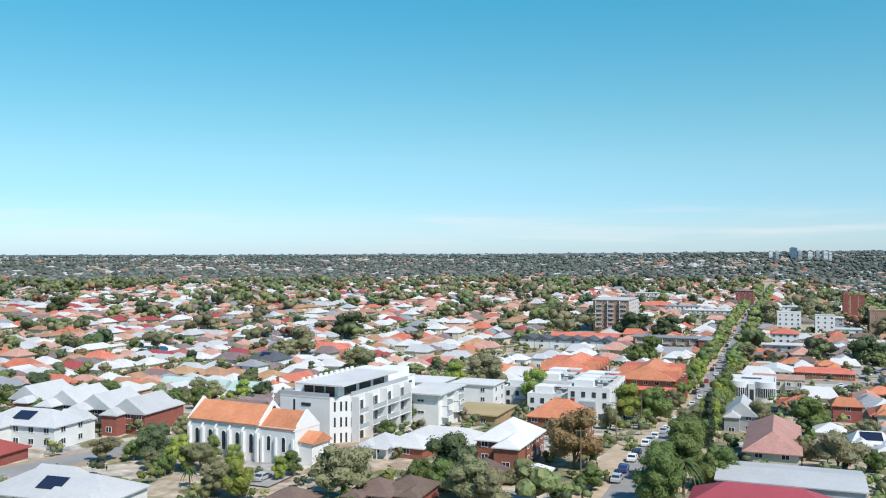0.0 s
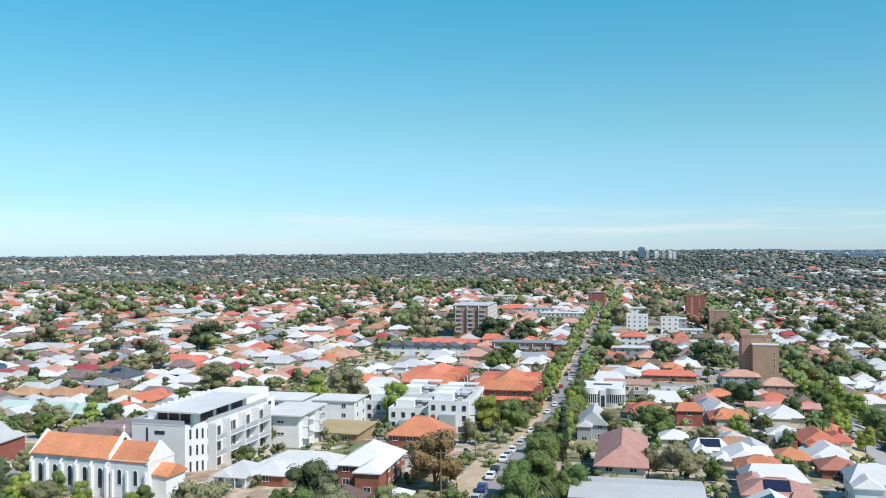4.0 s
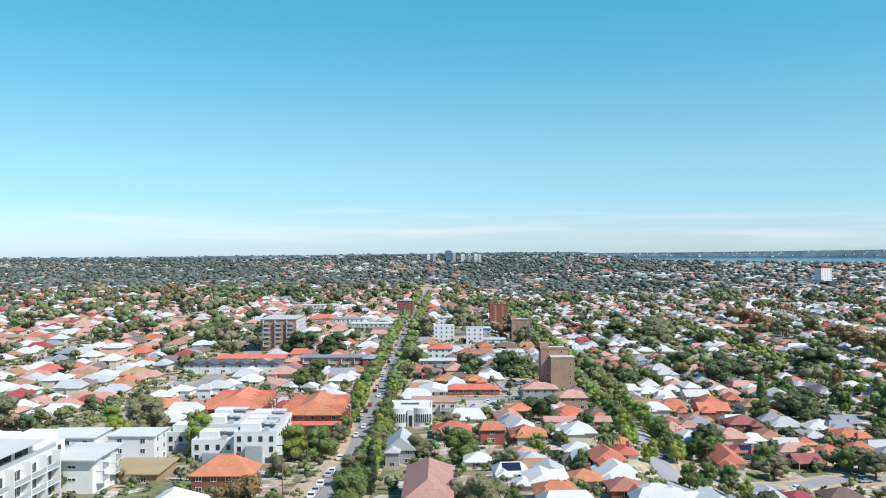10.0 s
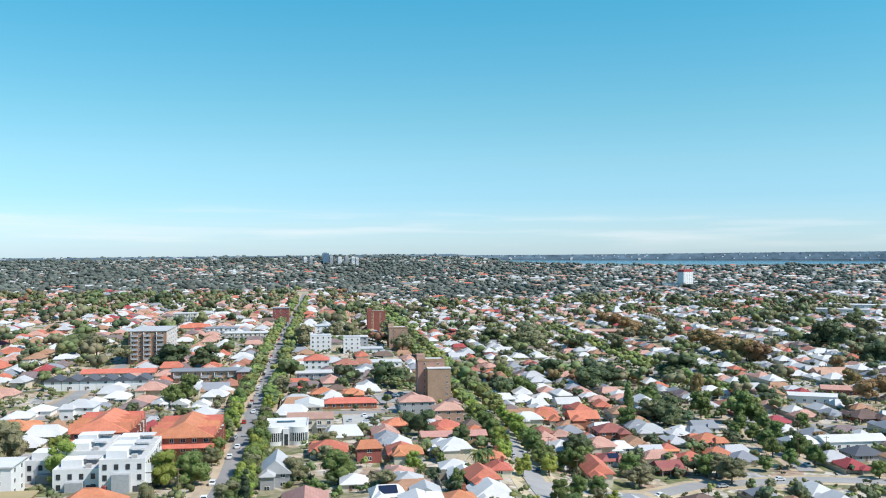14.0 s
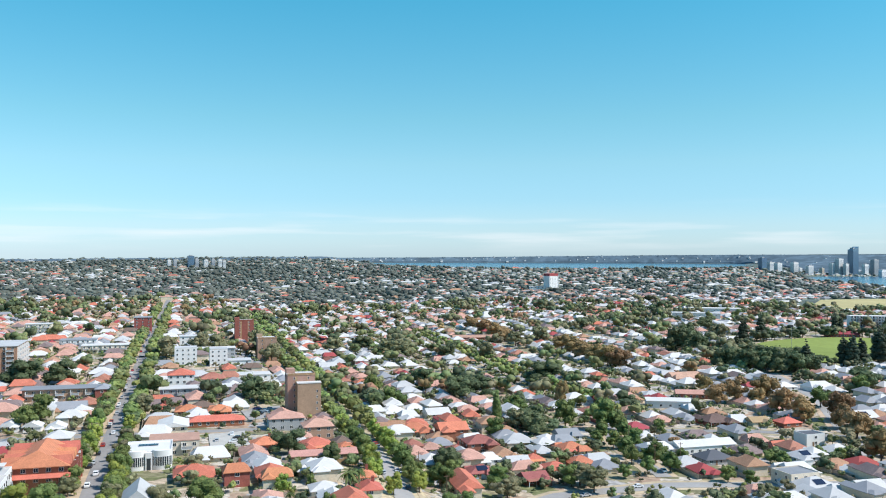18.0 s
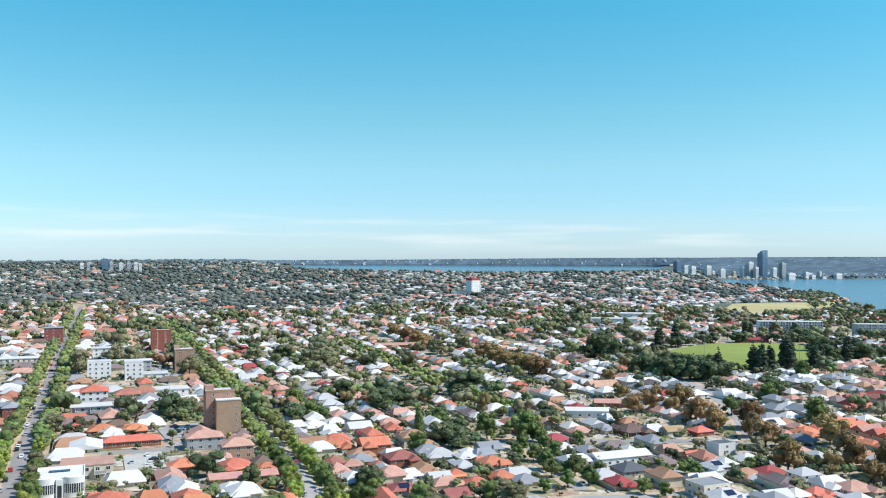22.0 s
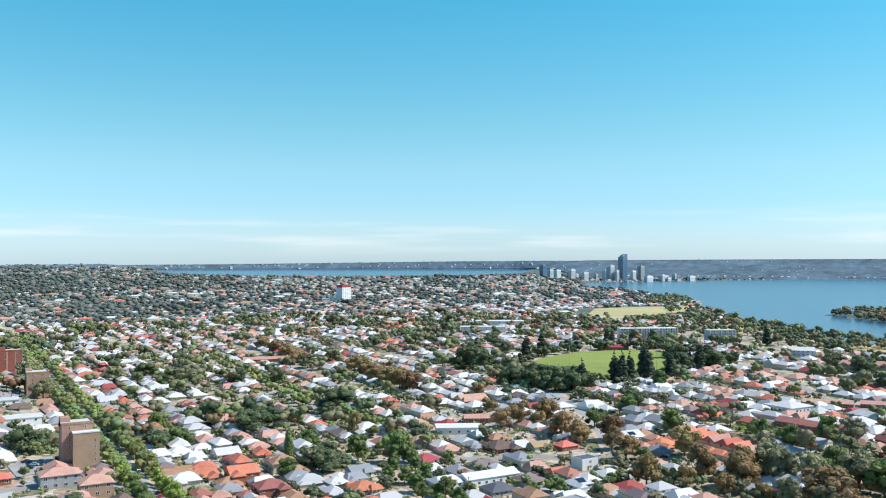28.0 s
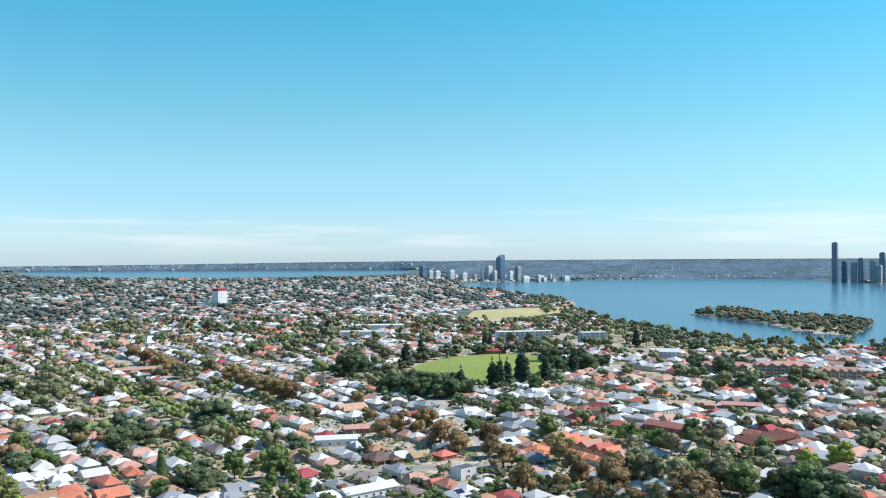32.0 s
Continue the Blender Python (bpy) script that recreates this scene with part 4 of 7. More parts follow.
# ---- the white apartment block with a set-back top floor
def white_block():
    ob = flats(-103.5, 200, 13.6, 44, 3, "white", "white", "white four-storey apartment block with balconies and a set-back top floor", rot=-3, faces="", level=3.6, over=0.05)
    h = 10.8
    # the balcony side stands forward, with a slanted corner
    plan = [(6.7, -21.95), (10.2, -18.5), (10.2, 11.0), (6.7, 11.0)]
    wing = Mesh().add([(x, y, -4) for x, y in plan] + [(x, y, h + 0.3) for x, y in plan], [(0, 1, 5, 4), (1, 2, 6, 5), (2, 3, 7, 6), (3, 0, 4, 7), (4, 5, 6, 7)])
    part("balcony_wing", wing.build("balcony_wing", WALLS["white"]), ob)
    part("penthouse_wall", Mesh().box(-1.2, 8.0, -20.5, 4, h, h + 3.0).build("penthouse_wall", WALLS["white"]), ob)
    part("penthouse_roof", Mesh().box(-2.2, 10.4, -22.4, 5, h + 3.0, h + 3.35).build("penthouse_roof", ROOFS["white"]), ob)
    part("roof_deck", Mesh().box(-6.7, -2.2, -16, 18, h + 0.36, h + 2.4).build("roof_deck", WALLS["white"]), ob, "lower white rooftop rooms")
    part("rear_penthouse", Mesh().box(-1.0, 6.0, 8, 20, h, h + 2.6).build("rear_penthouse", WALLS["white"]), ob)
    part("balustrade", Mesh().box(10.0, 10.1, -18, 11, h + 0.3, h + 1.3).box(-6.8, 6.6, -22, -21.9, h + 0.35, h + 1.3).build("balustrade", RAIL_GLASS), ob, "glass balustrade")
    for i in range(10):
        part("roof_fin", Mesh().box(-2.2, -1.8, -20 + i * 2.5, -19 + i * 2.5, h + 3.35, h + 4.1).build("roof_fin", TRIM), ob)
    part("stair_core", Mesh().box(-9.5, -6.9, -19, -8, -4, h + 0.4).build("stair_core", WALLS["grey"]), ob)
    for x in (0.2, 3.1, 6.0):
        window(ob, x, -20.53, h + 0.4, 2.4, 2.2, 0, DARK_METAL)
    for face_y in (-15.5, -8.5, -1.5, 5.5):
        for s in range(3):
            z = s * 3.6
            window(ob, 10.23, face_y + 1.4, z + 0.2, 3.2, 2.3, 90)
            window(ob, 10.23, face_y - 2.2, z + 0.6, 1.2, 2.0, 90, DARK_METAL)
        if face_y < 2:
            window(ob, 8.03, face_y + 0.6, h + 0.4, 5.4, 2.2, 90, DARK_METAL)
    for s in range(3):
        z = s * 3.6
        for y0, y1 in ((-17.8, -13.6), (-11.5, 8.5)):
            b = part("balcony", Mesh().box(10.2, 12.3, y0, y1, z - 0.25, z).build("balcony", TRIM), ob)
            part("railing", Mesh().box(12.24, 12.3, y0, y1, z, z + 1.05).box(10.2, 12.24, y0, y0 + 0.05, z, z + 1.05).build("railing", RAIL_GLASS), b, "glass railing")
    for y in (-18.2, -11.8, -4.6, 2.2, 8.6):
        part("fin_wall", Mesh().box(10.2, 12.35, y, y + 0.3, -4, h + (0.3 if y < 8 else 0.0)).build("fin_wall", WALLS["white"]), ob)
    for y in (14, 19):
        for s in range(3):
            window(ob, 6.83, y, s * 3.6 + 0.6, 1.6, 1.9, 90, DARK_METAL)
    part("slot_window", Mesh().box(-3.1, -2.6, -22.06, -21.9, 1.5, 10.2).build("slot_window", GLASS), ob)
    for s in range(3):
        window(ob, 0.4, -22.03, s * 3.6 + 1.7, 2.5, 0.7, 0, DARK_METAL)
    for k in (0.25, 0.55, 0.8):
        for s in range(3):
            part("slit_window", Mesh().box(-0.22, 0.22, -0.05, 0.1, 0, 2.2).build("slit_window", GLASS), ob, "", pose(6.7 + 3.5 * k, -21.95 + 3.45 * k, s * 3.6 + 0.7, 0, 0, 45))
    return ob


white_block()
flats(-90, 221, 10, 17, 3, "white", "white", "white three-storey flats with deep eaves", faces="s", balconies="e", over=1.2, gap=6, win=(2.0, 0.7))
flats(-112, 268, 16, 14, 3, "white", "white", "white three-storey townhouses with a flat roof", faces="s", gap=5)
flats(-94, 270, 14, 12, 3, "white", "white", "white three-storey townhouses with a flat roof", faces="se", gap=5)
flats(-82, 238, 14, 17, 1, "tan_brick", "ochre", "single-storey shed with an ochre metal roof", faces="s", over=0.7, gap=6, name="shed")
house(-55, 179, 10.5, 14, "white", "brick", 2, 0, "hip", wing=1, faces="se", rise=3.2, gap=3.4)
house(-71, 183, 19, 10, "white", "brick", 1, 0, "hip", faces="s", rise=2.2)
house(-44.5, 162, 4.4, 4.4, "white", "brick", 1, 0, "hip", panes=False, name="garden_pavilion", label="small square brick pavilion with a white roof")
house(-53.5, 217, 14.5, 11, "orange", "brick", 2, 0, "hip", faces="se", rise=3.6, chimney=True, gap=3.2)
for i, (x, y, h) in enumerate(((-57, 272, 3), (-58, 285, 3), (-59, 298, 3), (-71, 276, 2), (-72, 289, 3), (-73, 302, 3), (-84, 292, 2))):
    ob = flats(x, y, 13, 12.2, h, "white", "pale", "white cubic townhouse with a flat roof terrace", faces="se", over=-0.2, gap=3.0, level=3.1, win=(1.2, 1.6), name="townhouse", group="white townhouses", frame_mat=DARK_METAL)
    t = h * 3.1
    part("parapet", Mesh().box(-6.5, 6.5, -6.1, -5.9, t, t + 0.9).box(-6.5, 6.5, 5.9, 6.1, t, t + 0.9).box(-6.5, -6.3, -5.9, 5.9, t, t + 0.9).box(6.3, 6.5, -5.9, 5.9, t, t + 0.9).build("parapet", WALLS["white"]), ob)
    part("roof_box", Mesh().box(-5.5, 0.5, -2 + i % 2, 5, t + 0.35, t + 2.4).build("roof_box", WALLS["white"]), ob)
    part("roof_unit", Mesh().box(2.0, 3.6, -3.2, -1.8, t + 0.35, t + 1.5).build("roof_unit", CONCRETE), ob)
    part("roof_canopy", Mesh().box(0.5, 5.2, 0.5, 5.2, t + 2.2, t + 2.4).build("roof_canopy", ROOFS["white"]), ob)
    part("porch_block", Mesh().box(-2.6, 2.4, -8.3, -6.1, -3, t - 3.1 + 0.4 * (i % 2)).build("porch_block", WALLS["white" if i % 3 else "grey"]), ob)
    # solid charcoal panel: its dark colour stands for the shade inside the garage
    part("garage_opening", Mesh().box(3.0, 5.8, -6.2, -6.0, 0, 2.3).build("garage_opening", WALLS["dark"]), ob)
    for k in range(1, h):
        b = part("balcony", BALCONY_SLAB, ob, "", pose(6.5, -3.6 + 3 * (i % 2), k * 3.1, 0, 0, 90))
        part("railing", GLASS_RAIL, b, "glass railing")
for x, y, d in ((-46, 321, 28), (-77, 336, 28)):
    ob = flats(x, y, 19, d, 3, "brick", "orange", "three-storey red brick townhouses with a broad terracotta roof", "dutch", faces="s", rise=4.2, over=0.9, gap=3.2, balconies="e", level=3.2, group="brick townhouses")
    cross_gables(ob, 19, d, 9.6, 2.3, 5, ROOFS["orange"], (1, -1))
    for i in range(5):
        part("balcony_frame", Mesh().box(9.5, 11.6, -d / 2 + 1 + i * 5.4, -d / 2 + 1.4 + i * 5.4, -3, 9.2).build("balcony_frame", WALLS["brick"]), ob)
    part("awning", Mesh().add([(-10.5, -d / 2 - 2.2, 5.9), (10.5, -d / 2 - 2.2, 5.9), (10.5, -d / 2 + 0.1, 6.9), (-10.5, -d / 2 + 0.1, 6.9), (-10.5, -d / 2 - 2.2, 5.7), (10.5, -d / 2 - 2.2, 5.7), (10.5, -d / 2 + 0.1, 6.7), (-10.5, -d / 2 + 0.1, 6.7)], [(0, 1, 2, 3), (4, 7, 6, 5), (0, 4, 5, 1), (1, 5, 6, 2), (3, 7, 4, 0)]).build("awning", ROOFS["orange"]), ob)


# ---- the white house with two curved bays
def curved_house():
    ob = thing("curved_house", -12.5, 341, 0, "white flat-roofed house with two curved window bays", "house")
    for k in (-6, 0, 6):
        take(-12.5, 341 + k, 9)
    h = 6.6
    wall = Mesh().box(-8, 8, -6, 11, -3, h).box(-8, 8, 10.7, 11, h, h + 0.7).box(-8, -7.7, -6, 10.7, h, h + 0.7).box(7.7, 8, -6, 10.7, h, h + 0.7).box(-1.2, 1.2, -7.6, -6, -3, h)
    part("wall", wall.build("wall", WALLS["white"]), ob)
    part("roof", Mesh().box(-7.7, 7.7, -6, 10.7, h, h + 0.25).build("roof", ROOFS["white"]), ob)
    part("solar_panel", Mesh().box(-4, 3, 3, 6, h + 0.4, h + 0.5).build("solar_panel", SOLAR), ob)
    for cx in (-4.6, 4.6):
        n = 14
        pts = [(cx + 3.4 * math.cos(math.pi + math.pi * i / n), -6 + 2.2 * math.sin(math.pi + math.pi * i / n)) for i in range(n + 1)]
        low, high = Mesh(), Mesh()
        for z0, z1, m in ((-3, 1.8, low), (5.2, 7.3, high)):
            k = len(pts)
            m.add([(x, y, z0) for x, y in pts] + [(x, y, z1) for x, y in pts], [(i, i + 1, k + i + 1, k + i) for i in range(k - 1)] + [tuple(range(k, 2 * k)), tuple(range(k - 1, -1, -1))])
        bay = part("bay", low.build("bay", WALLS["white"]), ob)
        part("bay_head", high.build("bay_head", WALLS["white"]), bay)
        for i in range(n):
            (ax, ay), (bx, by) = pts[i], pts[i + 1]
            t = math.degrees(math.atan2(by - ay, bx - ax))
            w = math.hypot(bx - ax, by - ay)
            window(ob, (ax + bx) / 2, (ay + by) / 2, 1.8, w, 3.4, t)
    part("door", Mesh().box(-0.7, 0.7, -7.66, -7.5, -0.2, 4.6).build("door", GLASS), ob, "tall dark glazed door")


curved_house()
house(-12.9, 271.6, 8.5, 15, "pale", "grey", 2, 0, "gable", rise=3.4, wing=1, faces="se", label="pale grey weatherboard house with steep pale metal gables")
for x, y in ((-14, 322), (-13, 314), (-12.9, 256.1), (-6, 318)):
    take(x, y, 7)
flats(-3.2, 201, 10, 30, 2, "cream", "pink", "long two-storey block with a faded red tile hip roof", "hip", faces="s", level=2.6, rise=2.9, over=0.7, gap=3.4)
flats(0, 170, 24, 15, 1, "grey", "pale", "low shed with a pale grey metal roof", "gable", faces="s", level=3.8, rise=0.9, over=0.4, gap=5, name="shed")
flats(-4, 153, 22, 10, 1, "brick", "claret", "brick house with a claret metal roof", "hip", faces="s", level=3.4, rise=2.4, over=0.6, gap=5, name="house")
flats(-112, 612, 24, 38, 7, "tan_brick", "pale", "seven-storey tan brick apartment tower with white balconies", faces="s", balconies="se", gap=4.2, level=3.0)
flats(-66, 526, 38, 13, 2, "brown", "grey", "long two-storey brown brick flats with a grey flat roof", faces="s", level=3.2, balconies="s", over=1.0)
flats(-44, 521, 7, 14, 2, "brick", "grey", "red brick end block of the flats", "hip", faces="s", level=3.4, rise=1.5, gap=5)
flats(-119, 546, 42, 10, 1, "cream", "orange", "long single-storey units with a terracotta roof", "gable", faces="s", level=3.2, rise=1.9, gap=4)
for i in range(5):
    house(-135, 199 + i * 7.3, 12, 7.2, "mauve", "white", 1, 0, "gable", rise=2.3, faces="e", group="gabled townhouses")
for i in range(6):
    house(-144 + i * 9.2, 507, 9.0, 13, "slate", "white", 2, 0, "gable", rise=2.2, faces="s", group="gabled townhouses")
# brown brick towers
for x, y, w, d, n, tint in ((57, 457, 14, 12, 7, "brown"), (62, 716, 15, 16, 6, "brown"), (52, 840, 17, 14, 7, "brick")):
    ob = flats(x, y, w, d, n, tint, "white", "%s brick apartment tower with a flat roof" % ("red" if tint == "brick" else "brown"), faces="s", gap=6.5, level=3.0, win=(0.9, 1.2), over=0.0, group="brick towers")
    part("lift_tower", Mesh().box(-w / 2, -w / 2 + 4.5, d / 2 - 6, d / 2, n * 3.0 - 2, n * 3.0 + 2.6).build("lift_tower", WALLS[tint]), ob)
    part("parapet", Mesh().box(-w / 2 - 0.15, w / 2 + 0.15, -d / 2 - 0.15, -d / 2 + 0.2, n * 3.0, n * 3.0 + 1.1).box(w / 2 - 0.2, w / 2 + 0.15, -d / 2 + 0.2, d / 2, n * 3.0, n * 3.0 + 1.1).build("parapet", WALLS["tan_brick" if tint == "brown" else tint]), ob)
    if y < 500:
        part("front_wing", Mesh().box(-2.5, w / 2 + 2.4, -d / 2 - 5, -d / 2 - 0.1, -4, n * 3.0 - 3.6).build("front_wing", WALLS[tint]), ob)
        part("wing_roof", Mesh().box(-2.7, w / 2 + 2.6, -d / 2 - 5.2, -d / 2 - 0.1, n * 3.0 - 3.6, n * 3.0 - 3.1).build("wing_roof", ROOFS["white"]), ob)
        for k in range(n - 2):
            window(ob, w / 2 + 0.4, -d / 2 - 5.03, 0.9 + 3 * k, 0.8, 1.2, 0)
    for k in (-0.18, 0.2):
        part("recess", Mesh().box(w * k - 0.5, w * k + 0.5, -d / 2 - 0.05, -d / 2 + 0.3, 0, n * 3.0 - 0.5).build("recess", WALLS["tan_brick"]), ob)
flats(45, 413, 16, 11, 2, "grey", "pink", "two-storey grey flats with a faded tile roof", "hip", faces="sw", rise=2.2)
flats(57, 394, 13, 11, 2, "brown", "pink", "two-storey brown flats with a faded tile roof", "hip", faces="sw", rise=2.6)
flats(51, 336, 25, 8, 1, "tan_brick", "pink", "long low units with a faded pink roof", "gable", faces="s", rise=1.3)
flats(5.5, 513, 38, 12, 2, "grey", "white", "long two-storey flats with a flat white-edged roof", faces="sw", balconies="s", over=0.8)
flats(-2.5, 546, 15, 15, 3, "white", "orange", "three-storey white flats with a terracotta hip roof", "hip", faces="sw", rise=3)
flats(14, 430, 26, 9, 1, "brick", "orange", "row of brick units with a terracotta roof", "hip", faces="sw", rise=1.9)
flats(-5, 409, 12, 17, 2, "cream", "white", "cream hall with a white gabled metal roof", "gable", faces="sw", rise=1.6, over=0.8)
flats(-4, 368, 19, 15, 2, "cream", "pink", "cream two-storey apartments with flat terraces", faces="s", balconies="s", over=0.2)
flats(0, 640, 15, 13, 4, "white", "pale", "white four-storey flats with plain walls", faces="s", gap=3.6, win=(1.2, 1.3), over=0.0)
flats(22, 634, 12, 12, 4, "white", "pale", "white four-storey flats with plain walls", faces="s", gap=3.6, win=(1.2, 1.3), over=0.0)
flats(14, 690, 44, 12, 2, "grey", "white", "long low office with a white-edged flat roof", faces="s", gap=4, win=(2.0, 1.2), over=0.6)
house(16, 565, 15, 12, "red", "white", 1, 0, "hip", rise=3.0, faces="s", label="white house with a red tile hip roof")
for x, y in ((10, 615), (45, 612), (58, 620), (-12, 655), (30, 668), (52, 572), (20, 590), (0, 600)):
    take(x, y, 11)
flats(12, 760, 34, 14, 3, "white", "pale", "white three-storey offices with a flat roof", faces="s", gap=5)
flats(30, 650, 30, 14, 1, "white", "pale", "low white commercial building with a flat roof", faces="s", gap=6)
flats(40, 585, 26, 14, 1, "white", "white", "low white commercial building with a flat roof", faces="s", gap=6)
flats(-60, 730, 34, 14, 2, "cream", "white", "two-storey cream flats with a flat roof", faces="s", balconies="s")
flats(-85, 780, 28, 14, 2, "white", "grey", "two-storey white flats with a flat roof", faces="s", balconies="s")
flats(-40, 900, 16, 16, 5, "brick", "grey", "five-storey red brick flats", faces="s", gap=5)
flats(-130, 880, 22, 14, 4, "cream", "white", "four-storey cream flats with balconies", faces="s", balconies="s")

# right-hand quarter: long roofs, school, terraces, flats by the river
flats(238, 369, 30, 11, 1, "white", "white", "long low building with a white gabled metal roof", "gable", faces="s", level=4, rise=2.0, gap=4)
flats(215, 372, 14, 12, 1, "white", "white", "white building with several white roof peaks", "dutch", faces="s", rise=2.4)
flats(287, 481, 28, 14, 1, "white", "white", "wide low building with a white flat roof", rot=-25, faces="s", level=4, gap=5)
flats(318, 500, 26, 9, 1, "brick", "pink", "long building with a faded red gabled roof", "gable", rot=-25, faces="s", level=3.4)
flats(452, 345, 12, 42, 2, "brick", "red", "two-storey red brick school wing with a red roof", "gable", rot=6, faces="sw", rise=2.2)
flats(430, 330, 12, 22, 1, "white", "white", "white school hall with a metal roof", "gable", rot=6, faces="w", rise=2)
flats(478, 352, 20, 20, 1, "white", "white", "white school hall with a hipped metal roof", "hip", faces="sw", level=4, rise=3.2)
flats(500, 400, 22, 22, 1, "white", "white", "broad white school roof", "hip", faces="sw", level=4, rise=3)
flats(535, 396, 12, 32, 1, "brick", "pink", "long school classroom block with a pink roof", "gable", rot=40, faces="w", rise=1.6)
flats(560, 371, 12, 28, 1, "brick", "pink", "long school classroom block with a pink roof", "gable", rot=36, faces="w", rise=1.6)
for i in range(7):
    house(386 - i * 0.8, 383 - i * 9.6, 15, 9.4, "orange" if i % 3 else "pink", "cream", 2, 0, "gable" if i % 2 else "dutch", rise=2.6, faces="w", group="terrace houses", chimney=True)
for i in range(6):
    house(372 - i * 0.6, 378 - i * 9.6, 8, 8.6, "orange", "cream", 1, 0, "dutch", faces="w", group="terrace houses")
for i in range(6):
    house(452 + i * 6.0, 296 - i * 1.6, 5.8, 14, "red", "brick", 2, -15, "gable", rise=2.0, faces="w", group="terrace houses")
flats(404, 232, 20, 40, 1, "grey", "white", "large shed with a white metal roof", "gable", faces="w", level=5, rise=2.2, name="shed")
for x, y, d, n in ((726, 440, 46, 4), (706, 487, 40, 3), (752, 400, 34, 3)):
    ob = flats(x, y, 15, d, n, "tan_brick", "pink", "pink brick apartment building with faded tile roofs and balconies", "dutch", rot=38, faces="w", balconies="w", rise=3.0, gap=4, group="riverside flats")
    cross_gables(ob, 15, d, n * 3.0, 1.9, 5, ROOFS["pink"], (-1, 1), 1.4)
flats(756, 594, 14, 30, 3, "blue", "white", "pale blue and white apartments with peaked roofs", "gable", rot=40, faces="w", rise=3, gap=4)
flats(757, 815, 72, 15, 5, "white", "white", "long white five-storey apartment building", rot=-25, faces="s", balconies="s", gap=3.2, win=(1.8, 2.0), over=0.2, frame_mat=DARK_METAL)
flats(815, 752, 34, 15, 5, "grey", "pale", "grey and white five-storey apartments", rot=-25, faces="s", balconies="s", gap=5, over=0.2)
flats(648, 752, 32, 12, 1, "brick", "claret", "oval grandstand with a claret roof", "hip", rot=-25, faces="s", level=3.6, rise=2.4, name="grandstand")
flats(640, 1010, 60, 26, 2, "white", "pale", "wide white commercial building", rot=-30, faces="s", gap=9, level=4)
flats(720, 1090, 70, 24, 2, "white", "white", "wide white commercial building", rot=-30, faces="s", gap=9, level=4)
flats(300, 900, 50, 16, 1, "brick", "pink", "long building with a pink roof", "gable", rot=-10, faces="s", gap=9, level=4)

# white slab tower with a red band, and its low wing
tower_ob = flats(760, 1765, 27, 18, 11, "white", "white", "white tower block with a red band round the top", rot=22, faces="s", gap=5.5, level=2.95, over=0.0)
part("top_band", Mesh().box(-13.2, 13.2, -8.8, 8.8, 32.8, 38).build("top_band", ROOFS["claret"]), tower_ob, "red plant room")
flats(735, 1775, 40, 20, 3, "white", "pale", "white low wing of the tower", rot=-18, faces="s", gap=7)


# ---- far towers
GLAZED = paint("blue_curtain_wall", (0.10, 0.17, 0.25), rough=0.15, spread=0.1, courses=0.1, grain_amount=0.02, stain_amount=0.03, spec=0.7)


FAR_WALL = paint("weathered_concrete_panels", (0.66, 0.65, 0.63), rough=0.85, spread=0.12, stain=0.05, stain_amount=0.1)


def tower(x, y, w, d, top, mat, label, crown=0.0):
    """A far tower: floors with set-back bands, a roof slab and a plant room."""
    z = ground(x, y)
    h = top - z
    w, d = w * 0.72, d * 0.72
    ob = thing("tower_block", x, y, 15, label, "tower", "far towers")
    body = Mesh().box(-w / 2, w / 2, -d / 2, d / 2, -5, h)
    if crown:
        body.add([(-w / 2, -d / 2, h), (w / 2, -d / 2, h), (w / 2, d / 2, h), (-w / 2, d / 2, h), (w / 2, -d / 2, h + crown), (w / 2, d / 2, h + crown)], [(0, 1, 4), (2, 3, 5), (0, 4, 5, 3), (1, 2, 5, 4)])
    part("body", body.build("body", FAR_WALL if mat is WALLS["white"] else mat), ob)
    bands = Mesh()
    for i in range(1, max(3, int(h / 4.2))):
        z0 = i * 4.2 - 2.4
        bands.box(-w / 2 - 0.3, w / 2 + 0.3, -d / 2 - 0.3, d / 2 + 0.3, z0, z0 + 1.0)
    part("window_bands", bands.build("window_bands", GLAZED), ob)
    part("plant_room", Mesh().box(-w / 4, w / 4, -d / 4, d / 4, h, h + 3 + crown * 0.5).build("plant_room", WALLS["grey"]), ob)


tower(-61, 3300, 17, 16, 48, WALLS["white"], "white high-rise on the far skyline", 0)
tower(-40, 3300, 15, 16, 49, WALLS["grey"], "grey high-rise on the far skyline", 0)
tower(14, 3300, 31, 23, 62, GLAZED, "blue glass high-rise on the far skyline", 0)
tower(35, 3308, 18, 16, 51, WALLS["grey"], "grey high-rise on the far skyline", 0)
tower(67, 3300, 21, 17, 48, WALLS["white"], "white high-rise on the far skyline", 0)
tower(92, 3300, 18, 16, 51, WALLS["grey"], "grey high-rise on the far skyline", 0)
tower(116, 3300, 19, 16, 49, WALLS["white"], "white high-rise on the far skyline", 0)
tower(131, 3304, 15, 16, 46, WALLS["white"], "white high-rise on the far skyline", 0)
tower(1980, 2700, 34, 24, 58, GLAZED, "dark glass high-rise on the far skyline", 0)
tower(2031, 2724, 30, 20, 42, WALLS["white"], "white high-rise on the far skyline", 0)
tower(2113, 2788, 36, 22, 38, WALLS["white"], "white high-rise on the far skyline", 0)
tower(2219, 2832, 38, 22, 40, WALLS["white"], "white high-rise on the far skyline", 0)
tower(2260, 2799, 40, 20, 28, WALLS["white"], "white high-rise on the far skyline", 0)
tower(2433, 2880, 36, 24, 37, WALLS["white"], "white high-rise on the far skyline", 0)
